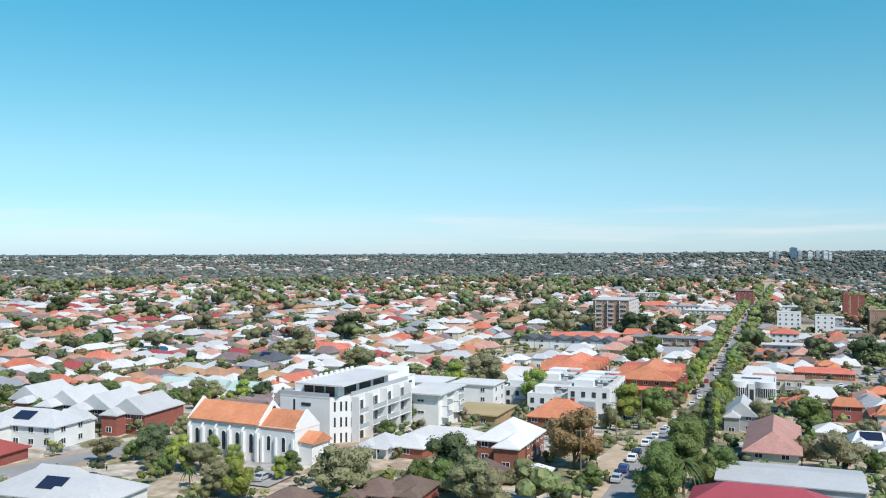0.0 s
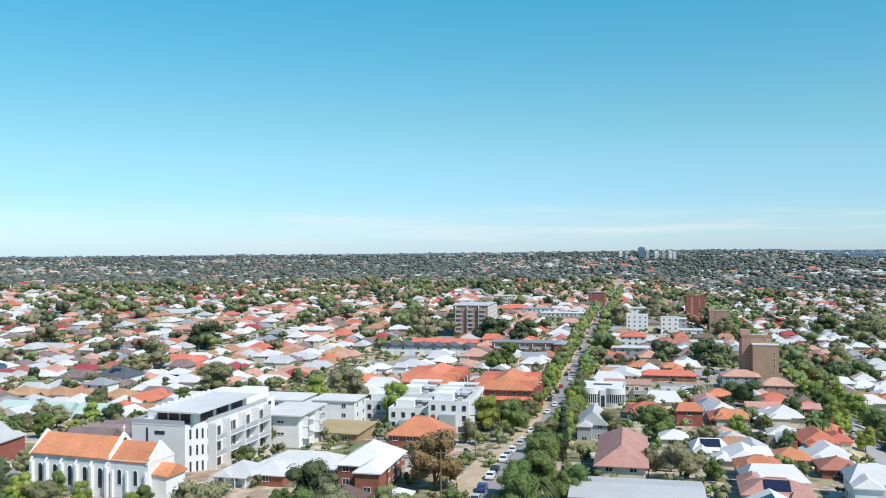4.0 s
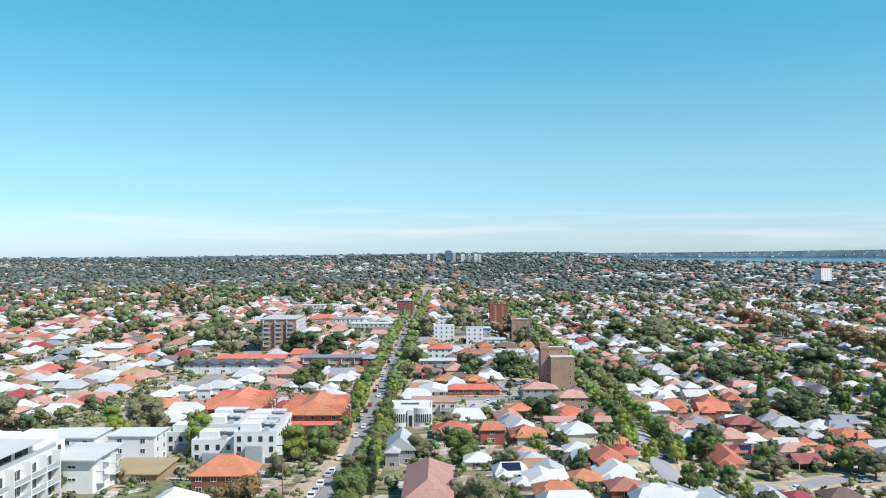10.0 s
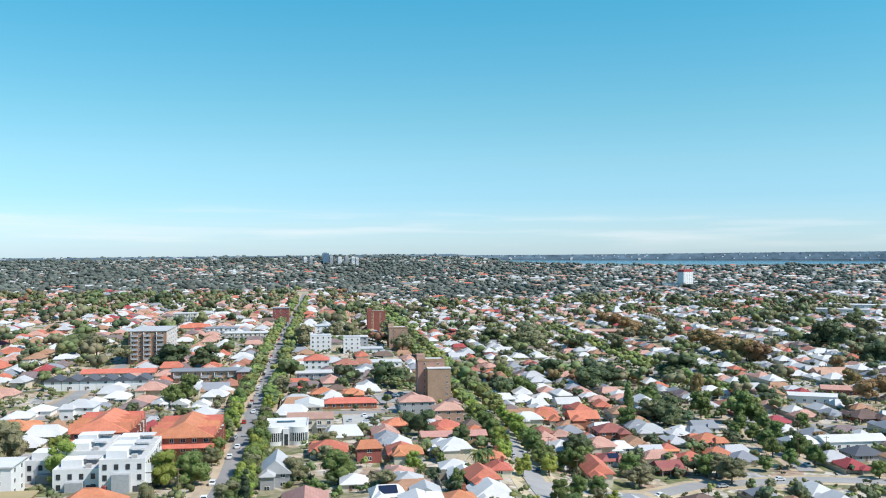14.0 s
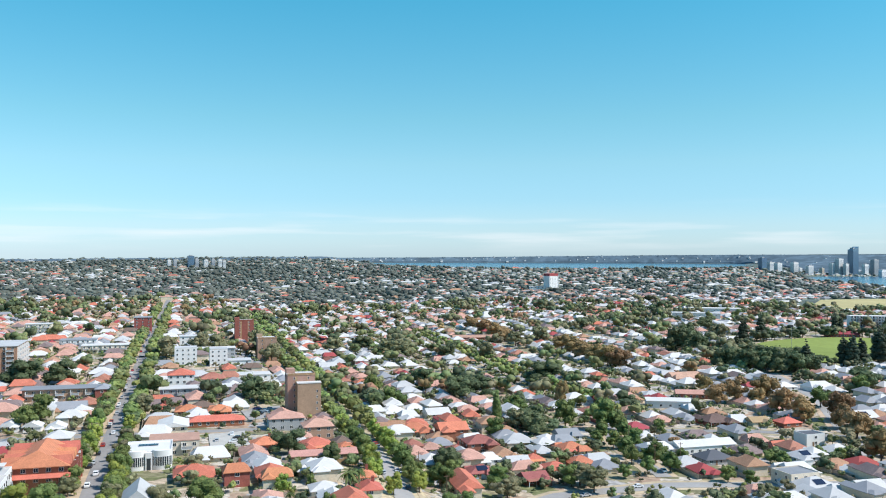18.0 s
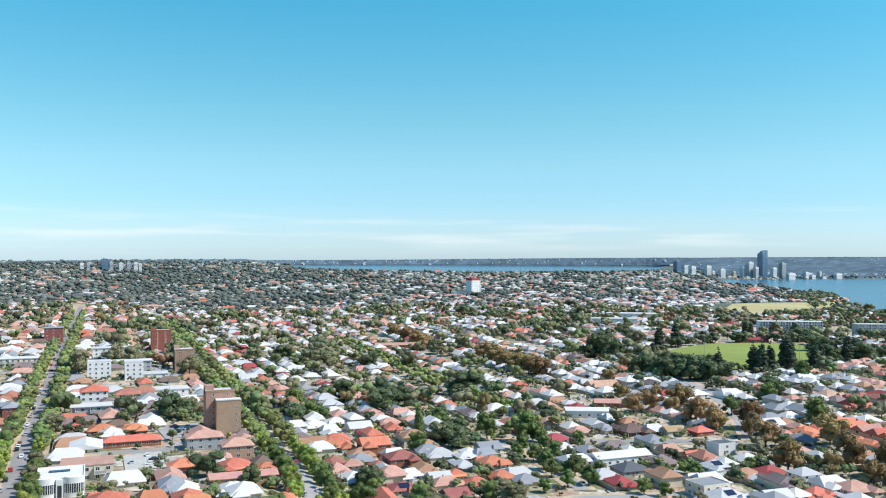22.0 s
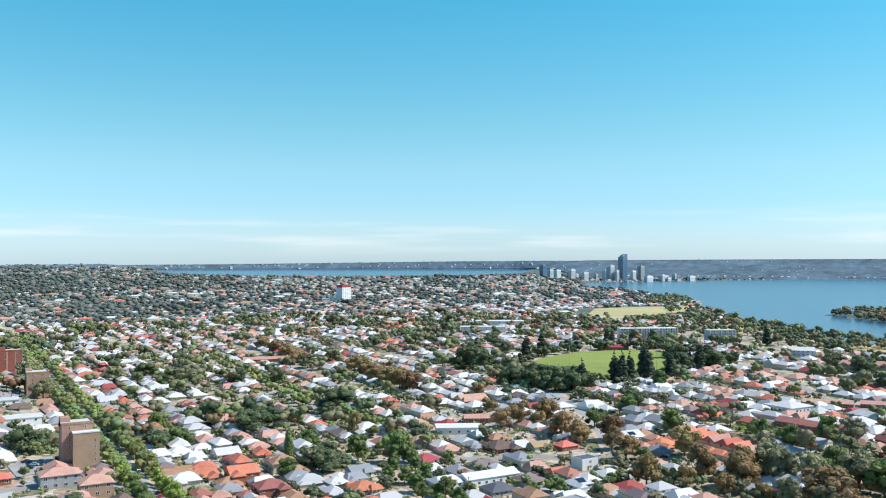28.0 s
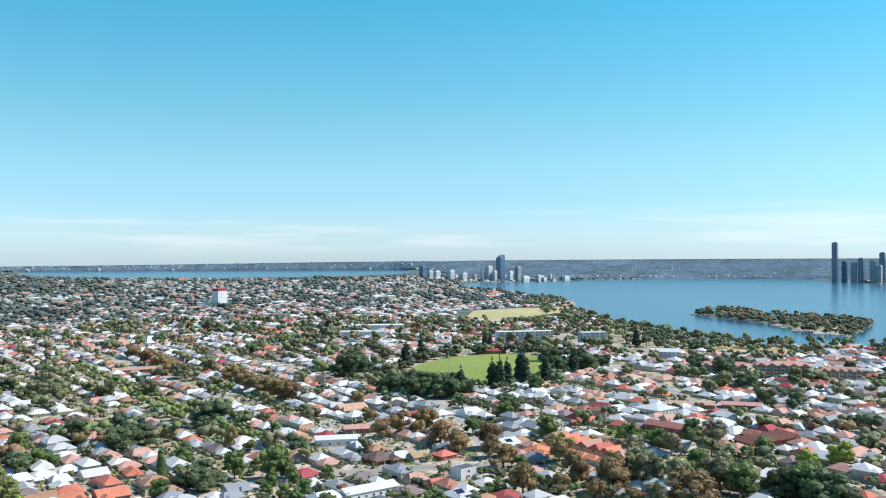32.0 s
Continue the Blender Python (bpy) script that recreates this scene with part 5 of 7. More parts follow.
tower(2455, 2870, 40, 26, 54, WALLS["white"], "white high-rise on the far skyline", 0)
tower(2470, 2850, 26, 20, 34, WALLS["white"], "white high-rise on the far skyline", 0)
tower(2530, 2880, 48, 34, 88, GLAZED, "dark glass high-rise on the far skyline", 14)
tower(2525, 2810, 34, 20, 32, WALLS["white"], "white high-rise on the far skyline", 0)
tower(2615, 2860, 40, 24, 50, WALLS["grey"], "grey high-rise on the far skyline", 0)
tower(2510, 2700, 60, 20, 12, WALLS["white"], "white high-rise on the far skyline", 0)
tower(2680, 2790, 70, 20, 10, WALLS["white"], "white high-rise on the far skyline", 0)
tower(2790, 2740, 60, 20, 8, WALLS["white"], "white high-rise on the far skyline", 0)
tower(3368, 1820, 30, 28, 148, GLAZED, "slim blue glass high-rise on the far skyline", 0)
tower(3447, 1822, 34, 26, 73, GLAZED, "blue glass high-rise on the far skyline", 0)
tower(3456, 1790, 30, 26, 68, WALLS["grey"], "grey high-rise on the far skyline", 0)
tower(3474, 1769, 36, 28, 85, GLAZED, "blue glass high-rise on the far skyline", 0)
tower(3493, 1731, 40, 26, 76, WALLS["grey"], "grey high-rise on the far skyline", 0)
tower(3509, 1700, 34, 28, 107, GLAZED, "blue glass high-rise on the far skyline", 0)
tower(3413, 1667, 46, 26, 58, WALLS["grey"], "grey high-rise on the far skyline", 0)
block_rng = random.Random(77)
for i in range(20):
    az = 38.3 + i * 0.34 + block_rng.uniform(-0.1, 0.1)
    x, y = polar(block_rng.uniform(3790, 3960), az)
    tower(x, y, block_rng.uniform(16, 44), 20, block_rng.choice((-5, -3, -1, 2, 5, 9, 15)), WALLS[block_rng.choice(("white", "white", "cream", "grey"))], "pale low block on the far shore", 0)
# ---- parks and courts
for x, y in ((18, 380), (18, 400), (40, 650), (44, 680), (47, 710), (46, 735), (33, 445), (36, 462), (45, 475)):
    take(x, y, 8)
sheet("car_park", [(27, 468), (49, 480), (47, 446), (30, 436)], 0, ASPHALT, "asphalt car park below the brick tower", "car park", lift=0.3)
sheet("oval", [(560 + 118 * math.cos(a * math.pi / 16) * math.cos(0.515) - 67 * math.sin(a * math.pi / 16) * math.sin(0.515), 660 + 118 * math.cos(a * math.pi / 16) * math.sin(0.515) + 67 * math.sin(a * math.pi / 16) * math.cos(0.515)) for a in range(32)], 0, GRASS, "mown green sports oval ringed with trees", "oval", lift=1.3)
sheet("park", [(960, 1185), (1105, 1338), (1198, 1345), (1363, 1312), (1267, 1215), (1151, 1170), (1047, 1131), (953, 1096)], 0, DRY, "dry grass reserve by the river", "park", lift=1.6)
sheet("park", [(861, 821), (976, 921), (1025, 903), (931, 817), (873, 795)], 0, DRY, "dry grass reserve behind the trees", "park", lift=1.2)
sheet("park", [(800, 640), (880, 560), (950, 500), (1000, 520), (940, 640), (860, 700)], 0, DRY, "pale grass strip along the river", "park", lift=0.4)
sheet("court", [(432, 402), (462, 386), (472, 400), (442, 417)], 0, COURT, "fenced green tennis courts", "court", lift=0.3)
sheet("lawn", [(425, 372), (445, 366), (450, 385), (430, 392)], 0, GRASS, "small green school lawn", "lawn", lift=0.3)
sheet("car_park", [(10, 372), (27, 374), (27, 411), (10, 407)], 0, CONCRETE, "pale concrete car park behind the units", "car park", lift=0.3)
sheet("car_park", [(31, 632), (51, 640), (56, 700), (56, 742), (37, 742)], 0, ASPHALT, "asphalt car park between buildings", "car park", lift=0.3)
sheet("car_park", [(-101, 140), (-90, 140), (-90, 151), (-101, 151)], 0, ASPHALT, "small asphalt car park beside the church", "car park", lift=0.3)
sheet("car_park", [(14, 160), (30, 158), (30, 176), (14, 178)], 0, ASPHALT, "small asphalt car park beside the shed", "car park", lift=0.3)


for x, y, roof, walls in ((-188, 182, "pale", "brick"), (-173, 180, "pale", "dark"), (-161, 178, "pale", "dark"), (-149, 176, "pale", "brick")):
    house(x, y, 9.5, 13, roof, walls, 2, 4, "gable", rise=3.2, wing=1, faces="s", group="gabled street houses", gap=3.0)
house(-162, 154, 21, 11, "pale", "white", 2, 4, "hip", rise=2.6, wing=1, faces="se", solar=True, label="white two-storey house with a pale grey hipped roof")
house(-118, 119, 25, 12, "pale", "white", 1, 4, "hip", rise=2.8, wing=1, faces="s", solar=True)
house(-155, 137, 9, 9, "claret", "brick", 1, 4, "hip", faces="s")
house(-224.7, 350, 17, 12, "slate", "white", 2, 0, "hip", rise=3.2, wing=1, faces="s", solar=True, label="white two-storey house with a dark grey hipped roof")
house(-204, 362, 18, 11, "white", "white", 1, 8, "dutch", rise=2.2, faces="s", solar=True)
house(-244, 437, 24, 14, "orange", "cream", 1, 0, "hip", rise=3.4, wing=1, faces="s")
for i in range(4):
    house(-236 + i * 13.5, 303 + (i % 2) * 3, 12, 10, "tan", "cream", 1, 0, "hip", wing=1, faces="s", group="tan-roofed row")
for i in range(3):
    house(-206 + i * 15, 262, 12, 9, "green", "white", 1, 0, "gable", rise=2.6, faces="s", group="pale green row")
for i in range(5):
    house(-300 + i * 9, 362 + i * 11, 14, 11, ("claret", "red", "pink")[i % 3], "cream", 1, 0, "hip", wing=1, faces="s", group="red-roofed row")


# ---- houses placed one by one
def put_house(x, y, w, d, *rest, **more):
    if free(x, y, min(w, d) * 0.12):
        house(x, y, w, d, *rest, group="suburban houses", **more)


put_house(116.1, 500.3, 14.2, 12.1, 'white', 'brick', 1, 0, 'hip', wing=1, porch=True)
put_house(130.9, 507.6, 11.9, 10.1, 'white', 'cream', 1, 0, 'hip', wing=1, porch=True)
put_house(139.6, 488.4, 13.3, 11.3, 'white', 'cream', 1, 3, 'gable', wing=0)
put_house(114.5, 444.8, 17.0, 13.0, 'orange', 'cream', 1, -2, 'hip', wing=1, porch=True)
put_house(131.4, 431.4, 14.5, 12.4, 'orange', 'brick', 2, -1, 'gable', wing=1)
put_house(103.2, 402.5, 8.2, 8.0, 'red', 'brick', 1, 2, 'hip', wing=1, porch=True)
put_house(111.1, 399.5, 9.0, 8.0, 'pink', 'brick', 1, -1, 'hip', wing=0, porch=True)
put_house(109.7, 378.6, 12.4, 10.6, 'slate', 'cream', 1, 4, 'hip', wing=1)
put_house(134.9, 397.7, 14.1, 12.0, 'red', 'brick', 2, -1, 'hip', wing=1)
put_house(123.1, 396.1, 7.5, 8.0, 'red', 'brick', 1, 3, 'hip', wing=0, chimney=True)
put_house(130.8, 374.8, 11.3, 9.6, 'white', 'white', 1, 0, 'hip', wing=1)
put_house(120.4, 352.9, 11.6, 9.9, 'red', 'blue', 1, 1, 'hip', wing=1, solar=True)
put_house(142.2, 366.4, 9.5, 8.0, 'pale', 'white', 1, -1, 'gable', wing=1, porch=True)
put_house(150.9, 368.4, 8.1, 8.0, 'orange', 'cream', 1, 2, 'hip', wing=0, chimney=True, porch=True)
put_house(153.8, 351.1, 10.1, 8.6, 'orange', 'cream', 1, -1, 'hip', wing=0, chimney=True, porch=True)
put_house(168.5, 356.5, 11.8, 10.1, 'orange', 'brick', 1, -1, 'hip', wing=1)
put_house(176.4, 383.7, 12.7, 10.8, 'orange', 'cream', 1, 3, 'hip', wing=1, porch=True)
put_house(138.4, 337.4, 10.2, 8.7, 'red', 'brick', 1, 4, 'gable', wing=1, porch=True)
put_house(187.8, 414.5, 11.4, 9.7, 'grey', 'white', 1, 0, 'gable', wing=1)
put_house(174.1, 407.2, 7.6, 8.0, 'white', 'white', 1, 2, 'hip', wing=1)
put_house(233.4, 506.1, 13.9, 11.8, 'white', 'white', 1, -1, 'hip', wing=1)
put_house(278.0, 606.2, 9.3, 8.0, 'white', 'white', 2, 2, 'hip', wing=1)
put_house(292.3, 605.2, 12.6, 10.7, 'white', 'white', 2, 2, 'hip', wing=0)
put_house(233.6, 475.8, 10.0, 8.5, 'red', 'white', 1, 0, 'hip', wing=1, porch=True)
put_house(49.3, 203.3, 10.5, 8.9, 'white', 'brick', 1, 0, 'hip', wing=0)
put_house(114.6, 283.5, 8.7, 8.0, 'claret', 'brick', 1, -2, 'hip', wing=1)
put_house(130.3, 287.2, 12.8, 10.8, 'brown', 'brick', 1, 0, 'hip', wing=0)
put_house(3.1, 313.6, 13.0, 11.0, 'orange', 'cream', 1, 1, 'hip', wing=1)
put_house(16.5, 302.1, 8.3, 8.0, 'orange', 'brick', 2, 4, 'dutch', wing=0, chimney=True)
put_house(29.2, 291.4, 9.3, 8.0, 'orange', 'cream', 2, -3, 'dutch', wing=1)
put_house(31.5, 364.9, 10.9, 9.2, 'orange', 'brick', 1, 3, 'hip', wing=0, chimney=True)
put_house(51.2, 358.5, 12.7, 10.8, 'orange', 'brick', 1, 3, 'hip', wing=1, porch=True)
put_house(63.8, 360.4, 7.5, 8.0, 'orange', 'brick', 1, -1, 'hip', wing=1)
put_house(42.7, 278.5, 8.6, 8.0, 'white', 'cream', 1, -2, 'hip', wing=0)
put_house(60.2, 303.3, 7.5, 8.0, 'orange', 'cream', 1, -2, 'hip', wing=0, chimney=True)
put_house(58.5, 284.0, 7.5, 8.0, 'orange', 'cream', 1, -2, 'dutch', wing=0, chimney=True)
put_house(10.1, 257.0, 7.5, 8.0, 'white', 'cream', 1, -1, 'hip', wing=0)
put_house(18.0, 233.3, 8.5, 8.0, 'white', 'white', 1, 4, 'dutch', wing=1, solar=True)
put_house(28.3, 233.1, 7.5, 8.0, 'pale', 'white', 1, -2, 'gable', wing=0)
put_house(35.4, 220.6, 8.1, 8.0, 'orange', 'cream', 1, 3, 'hip', wing=0, chimney=True)
put_house(43.1, 208.4, 7.5, 8.0, 'red', 'brick', 1, 0, 'hip', wing=1)
put_house(-14.0, 284.2, 8.0, 8.0, 'pale', 'grey', 1, 3, 'dutch', wing=0)
put_house(14.8, 564.0, 15.4, 13.0, 'orange', 'cream', 1, 1, 'hip', wing=1, porch=True)
put_house(-11.3, 471.2, 7.5, 8.0, 'orange', 'brick', 1, 2, 'hip', wing=0, chimney=True)
put_house(1.4, 461.8, 12.0, 10.2, 'orange', 'brick', 1, -1, 'hip', wing=1)
put_house(16.7, 458.9, 10.7, 9.1, 'orange', 'brick', 1, 0, 'hip', wing=1)
put_house(110.1, 708.5, 13.8, 11.7, 'pale', 'white', 1, 2, 'gable', wing=1)
put_house(108.7, 624.2, 9.4, 8.0, 'red', 'cream', 1, -2, 'hip', wing=0, chimney=True)
put_house(120.9, 618.1, 10.2, 8.7, 'orange', 'cream', 1, 3, 'hip', wing=1, porch=True)
put_house(108.9, 569.6, 10.7, 9.1, 'red', 'brick', 1, -2, 'hip', wing=0, chimney=True, porch=True)
put_house(101.4, 492.8, 10.9, 9.2, 'white', 'cream', 1, 1, 'hip', wing=0, porch=True)
put_house(-56.0, 484.9, 14.2, 12.1, 'grey', 'cream', 1, 2, 'gable', wing=1, porch=True)
put_house(-110.3, 802.3, 24.6, 13.0, 'orange', 'cream', 2, 0, 'hip', wing=1)
put_house(-77.1, 443.0, 7.5, 8.0, 'white', 'white', 1, 2, 'gable', wing=1)
put_house(-67.0, 439.2, 7.5, 8.0, 'white', 'white', 1, -1, 'gable', wing=0)
put_house(-56.3, 433.7, 7.8, 8.0, 'white', 'white', 1, 1, 'gable', wing=1, porch=True)
put_house(-109.1, 423.0, 13.8, 11.7, 'pale', 'white', 2, -2, 'hip', wing=1)
put_house(-128.3, 430.1, 10.5, 9.0, 'white', 'white', 1, -3, 'hip', wing=1)
put_house(-101.8, 464.2, 12.7, 10.8, 'white', 'cream', 1, -2, 'hip', wing=1)
put_house(-133.2, 413.3, 11.2, 9.6, 'white', 'cream', 1, 3, 'hip', wing=1)
put_house(-185.3, 481.0, 14.3, 12.2, 'white', 'cream', 1, 3, 'hip', wing=1)
put_house(-172.1, 491.9, 14.6, 12.4, 'tan', 'cream', 1, 2, 'hip', wing=1, porch=True)
put_house(-124.7, 381.3, 17.6, 13.0, 'orange', 'brick', 1, 2, 'hip', wing=1)
put_house(-206.1, 432.0, 11.9, 10.1, 'white', 'white', 1, -3, 'hip', wing=0)
put_house(-179.3, 404.6, 10.0, 8.5, 'white', 'cream', 1, -3, 'hip', wing=0)
put_house(-205.0, 502.5, 12.3, 10.4, 'pink', 'brick', 1, 0, 'hip', wing=0, porch=True)
put_house(-209.0, 560.9, 19.7, 13.0, 'pink', 'brick', 1, 0, 'hip', wing=0)
put_house(-226.7, 504.1, 15.1, 12.8, 'orange', 'cream', 1, -1, 'hip', wing=1, porch=True)
put_house(-212.2, 645.0, 17.4, 13.0, 'orange', 'brick', 1, -2, 'hip', wing=0, chimney=True, porch=True)
put_house(-196.6, 658.9, 16.0, 13.0, 'red', 'brick', 1, 2, 'hip', wing=0, chimney=True)
put_house(-291.3, 614.5, 13.4, 11.4, 'white', 'cream', 1, -3, 'hip', wing=1)
put_house(-292.3, 686.6, 18.6, 13.0, 'white', 'cream', 1, 4, 'hip', wing=1)
put_house(263.5, 329.9, 11.2, 9.5, 'pale', 'white', 2, 3, 'hip', wing=1, solar=True)
put_house(293.4, 342.6, 13.0, 11.1, 'white', 'white', 1, -1, 'hip', wing=1)
put_house(296.8, 366.0, 10.9, 9.3, 'slate', 'white', 2, 2, 'flat')
put_house(361.1, 375.2, 14.4, 12.2, 'orange', 'brick', 1, 3, 'hip', wing=1)
put_house(359.0, 401.7, 14.4, 12.2, 'white', 'blue', 1, -2, 'gable', wing=1, solar=True)
put_house(314.7, 406.1, 11.4, 9.7, 'orange', 'brick', 1, 2, 'hip', wing=0, chimney=True)
put_house(301.5, 414.1, 10.4, 8.8, 'ochre', 'cream', 1, -3, 'gable', wing=1)
put_house(282.3, 425.4, 16.1, 13.0, 'brown', 'brick', 1, 1, 'hip', wing=1, porch=True)
put_house(230.9, 348.6, 14.3, 12.2, 'slate', 'grey', 1, -1, 'hip', wing=0)
put_house(291.4, 303.5, 11.1, 9.5, 'pale', 'white', 2, 0, 'hip', wing=0)
put_house(286.4, 319.2, 13.4, 11.4, 'claret', 'brick', 1, -1, 'hip', wing=1)
put_house(296.0, 294.3, 14.0, 11.9, 'white', 'white', 1, -2, 'dutch', wing=1)
put_house(260.9, 287.6, 11.7, 9.9, 'white', 'white', 1, -2, 'gable', wing=1)
put_house(280.9, 285.6, 9.3, 8.0, 'orange', 'cream', 1, -1, 'hip', wing=1, porch=True)
put_house(300.2, 284.4, 13.9, 11.8, 'pink', 'cream', 1, -2, 'hip', wing=1, porch=True)
put_house(241.4, 294.9, 15.7, 13.0, 'pale', 'white', 1, 3, 'hip', wing=1, solar=True)
put_house(241.0, 305.3, 14.1, 12.0, 'grey', 'cream', 2, 3, 'flat')
put_house(465.7, 514.7, 13.2, 11.2, 'white', 'white', 1, -1, 'hip', wing=1)
put_house(490.6, 512.6, 17.1, 13.0, 'white', 'white', 1, -1, 'dutch', wing=1, porch=True)
put_house(506.8, 479.2, 9.9, 8.5, 'white', 'white', 1, -2, 'hip', wing=1)
put_house(384.9, 500.6, 13.0, 11.0, 'white', 'white', 1, 0, 'hip', wing=0)
put_house(403.1, 489.8, 16.9, 13.0, 'white', 'white', 1, -3, 'dutch', wing=1)
put_house(351.4, 463.9, 11.7, 10.0, 'white', 'white', 1, -1, 'hip', wing=1)
put_house(370.1, 413.8, 16.4, 13.0, 'grey', 'white', 1, 0, 'hip', wing=0, porch=True)
put_house(350.9, 503.1, 15.3, 13.0, 'white', 'white', 1, 0, 'hip', wing=1)
put_house(350.6, 568.5, 22.7, 13.0, 'pink', 'brick', 1, -2, 'gable', wing=1, porch=True)
put_house(239.3, 516.0, 15.6, 13.0, 'white', 'white', 1, 0, 'hip', wing=1)
put_house(228.7, 470.3, 12.5, 10.7, 'red', 'brick', 1, -1, 'hip', wing=0, chimney=True, porch=True)
put_house(250.0, 463.2, 14.3, 12.1, 'pink', 'cream', 1, 1, 'hip', wing=1)
put_house(230.0, 419.5, 13.0, 11.1, 'claret', 'white', 1, 3, 'hip', wing=1)
put_house(225.8, 446.6, 12.5, 10.6, 'pink', 'brick', 1, -1, 'hip', wing=0, porch=True)
put_house(223.1, 399.9, 8.4, 8.0, 'white', 'white', 1, 0, 'dutch', wing=1)
put_house(180.0, 401.7, 10.7, 9.1, 'grey', 'white', 1, -2, 'dutch', wing=1)
put_house(168.7, 398.8, 9.5, 8.1, 'white', 'cream', 1, 2, 'hip', wing=0, porch=True)
put_house(178.3, 378.3, 10.2, 8.6, 'orange', 'cream', 1, 0, 'hip', wing=1)
put_house(426.1, 454.8, 10.4, 8.8, 'pink', 'cream', 1, 4, 'hip', wing=1)
put_house(453.3, 451.9, 15.2, 12.9, 'pink', 'cream', 1, 3, 'hip', wing=1)
put_house(463.3, 433.3, 15.0, 12.8, 'red', 'brick', 1, -3, 'hip', wing=1)
put_house(461.2, 397.4, 18.3, 13.0, 'white', 'white', 1, 0, 'hip', wing=0, porch=True)
put_house(497.6, 396.5, 16.8, 13.0, 'white', 'white', 1, 1, 'hip', wing=0)
put_house(493.8, 342.1, 17.4, 13.0, 'white', 'white', 1, 0, 'hip', wing=1)
put_house(442.3, 295.4, 15.0, 12.8, 'pink', 'brick', 1, 3, 'hip', wing=1)
put_house(451.1, 283.8, 9.4, 8.0, 'white', 'cream', 1, 2, 'hip', wing=1)
put_house(461.7, 277.4, 9.3, 8.0, 'white', 'cream', 1, 1, 'hip', wing=1)
put_house(480.0, 277.7, 14.4, 12.3, 'pink', 'brick', 1, -3, 'hip', wing=1)
put_house(476.6, 266.8, 16.1, 13.0, 'white', 'cream', 1, 4, 'hip', wing=1, porch=True)
put_house(397.0, 253.3, 8.1, 8.0, 'white', 'white', 1, 1, 'dutch', wing=1, porch=True)
put_house(405.8, 247.8, 8.7, 8.0, 'white', 'white', 1, -3, 'dutch', wing=1)
put_house(383.0, 238.4, 10.1, 8.5, 'pale', 'white', 1, -2, 'hip', wing=0)
put_house(590.6, 436.3, 14.1, 12.0, 'white', 'cream', 1, 1, 'hip', wing=0)
put_house(624.8, 490.8, 19.0, 13.0, 'pink', 'cream', 1, -2, 'hip', wing=1)
put_house(605.5, 513.5, 20.8, 13.0, 'pink', 'cream', 1, 1, 'hip', wing=0)
put_house(600.0, 544.5, 17.3, 13.0, 'pink', 'cream', 1, 0, 'hip', wing=1, porch=True)
put_house(642.2, 364.8, 18.1, 13.0, 'pale', 'white', 1, 1, 'hip', wing=1)
put_house(604.4, 330.7, 16.9, 13.0, 'grey', 'white', 1, -2, 'flat')
put_house(-218.4, 232.9, 9.1, 8.0, 'orange', 'cream', 1, 0, 'hip', wing=1)
put_house(-213.5, 249.3, 8.6, 8.0, 'orange', 'brick', 1, 0, 'hip', wing=1)
put_house(-195.7, 247.9, 7.5, 8.0, 'pale', 'white', 1, 1, 'gable', wing=1)
put_house(-185.7, 251.3, 8.2, 8.0, 'pale', 'white', 1, 4, 'gable', wing=1)
put_house(-213.2, 211.7, 7.8, 8.0, 'pale', 'brick', 1, 0, 'hip', wing=1, porch=True)
put_house(-206.9, 216.5, 7.5, 8.0, 'white', 'brick', 1, 3, 'hip', wing=0, porch=True)
put_house(-246.2, 297.6, 10.1, 8.6, 'orange', 'cream', 1, -1, 'hip', wing=0, chimney=True)
put_house(-220.3, 303.5, 9.8, 8.4, 'orange', 'brick', 1, 3, 'hip', wing=1)
put_house(-211.9, 317.2, 10.1, 8.5, 'grey', 'white', 2, -3, 'hip', wing=0)
put_house(-200.3, 348.6, 14.6, 12.4, 'white', 'white', 1, -3, 'hip', wing=1, porch=True)
put_house(-262.3, 364.8, 10.7, 9.1, 'white', 'white', 1, -2, 'hip', wing=0)
put_house(-328.2, 393.3, 26.0, 13.0, 'white', 'white', 1, -1, 'hip', wing=1)
put_house(-313.8, 338.2, 15.2, 12.9, 'orange', 'cream', 1, -2, 'hip', wing=0, chimney=True)
put_house(-178.8, 281.4, 7.5, 8.0, 'orange', 'brick', 1, 2, 'hip', wing=0, chimney=True)
put_house(-62.3, 142.3, 7.5, 8.0, 'brown', 'brick', 1, 2, 'hip', wing=1, porch=True)
put_house(-67.0, 138.9, 7.5, 8.0, 'brown', 'brick', 1, 1, 'hip', wing=1)
put_house(-54.0, 157.0, 7.5, 8.0, 'brown', 'brick', 1, -1, 'dutch', wing=1, porch=True)
put_house(-78.1, 128.1, 7.5, 8.0, 'brown', 'cream', 1, 2, 'hip', wing=1)
put_house(-75.6, 174.8, 7.5, 8.0, 'white', 'brick', 1, -1, 'hip', wing=0)
put_house(-82.1, 173.7, 7.5, 8.0, 'pale', 'white', 1, -1, 'hip', wing=1, porch=True)


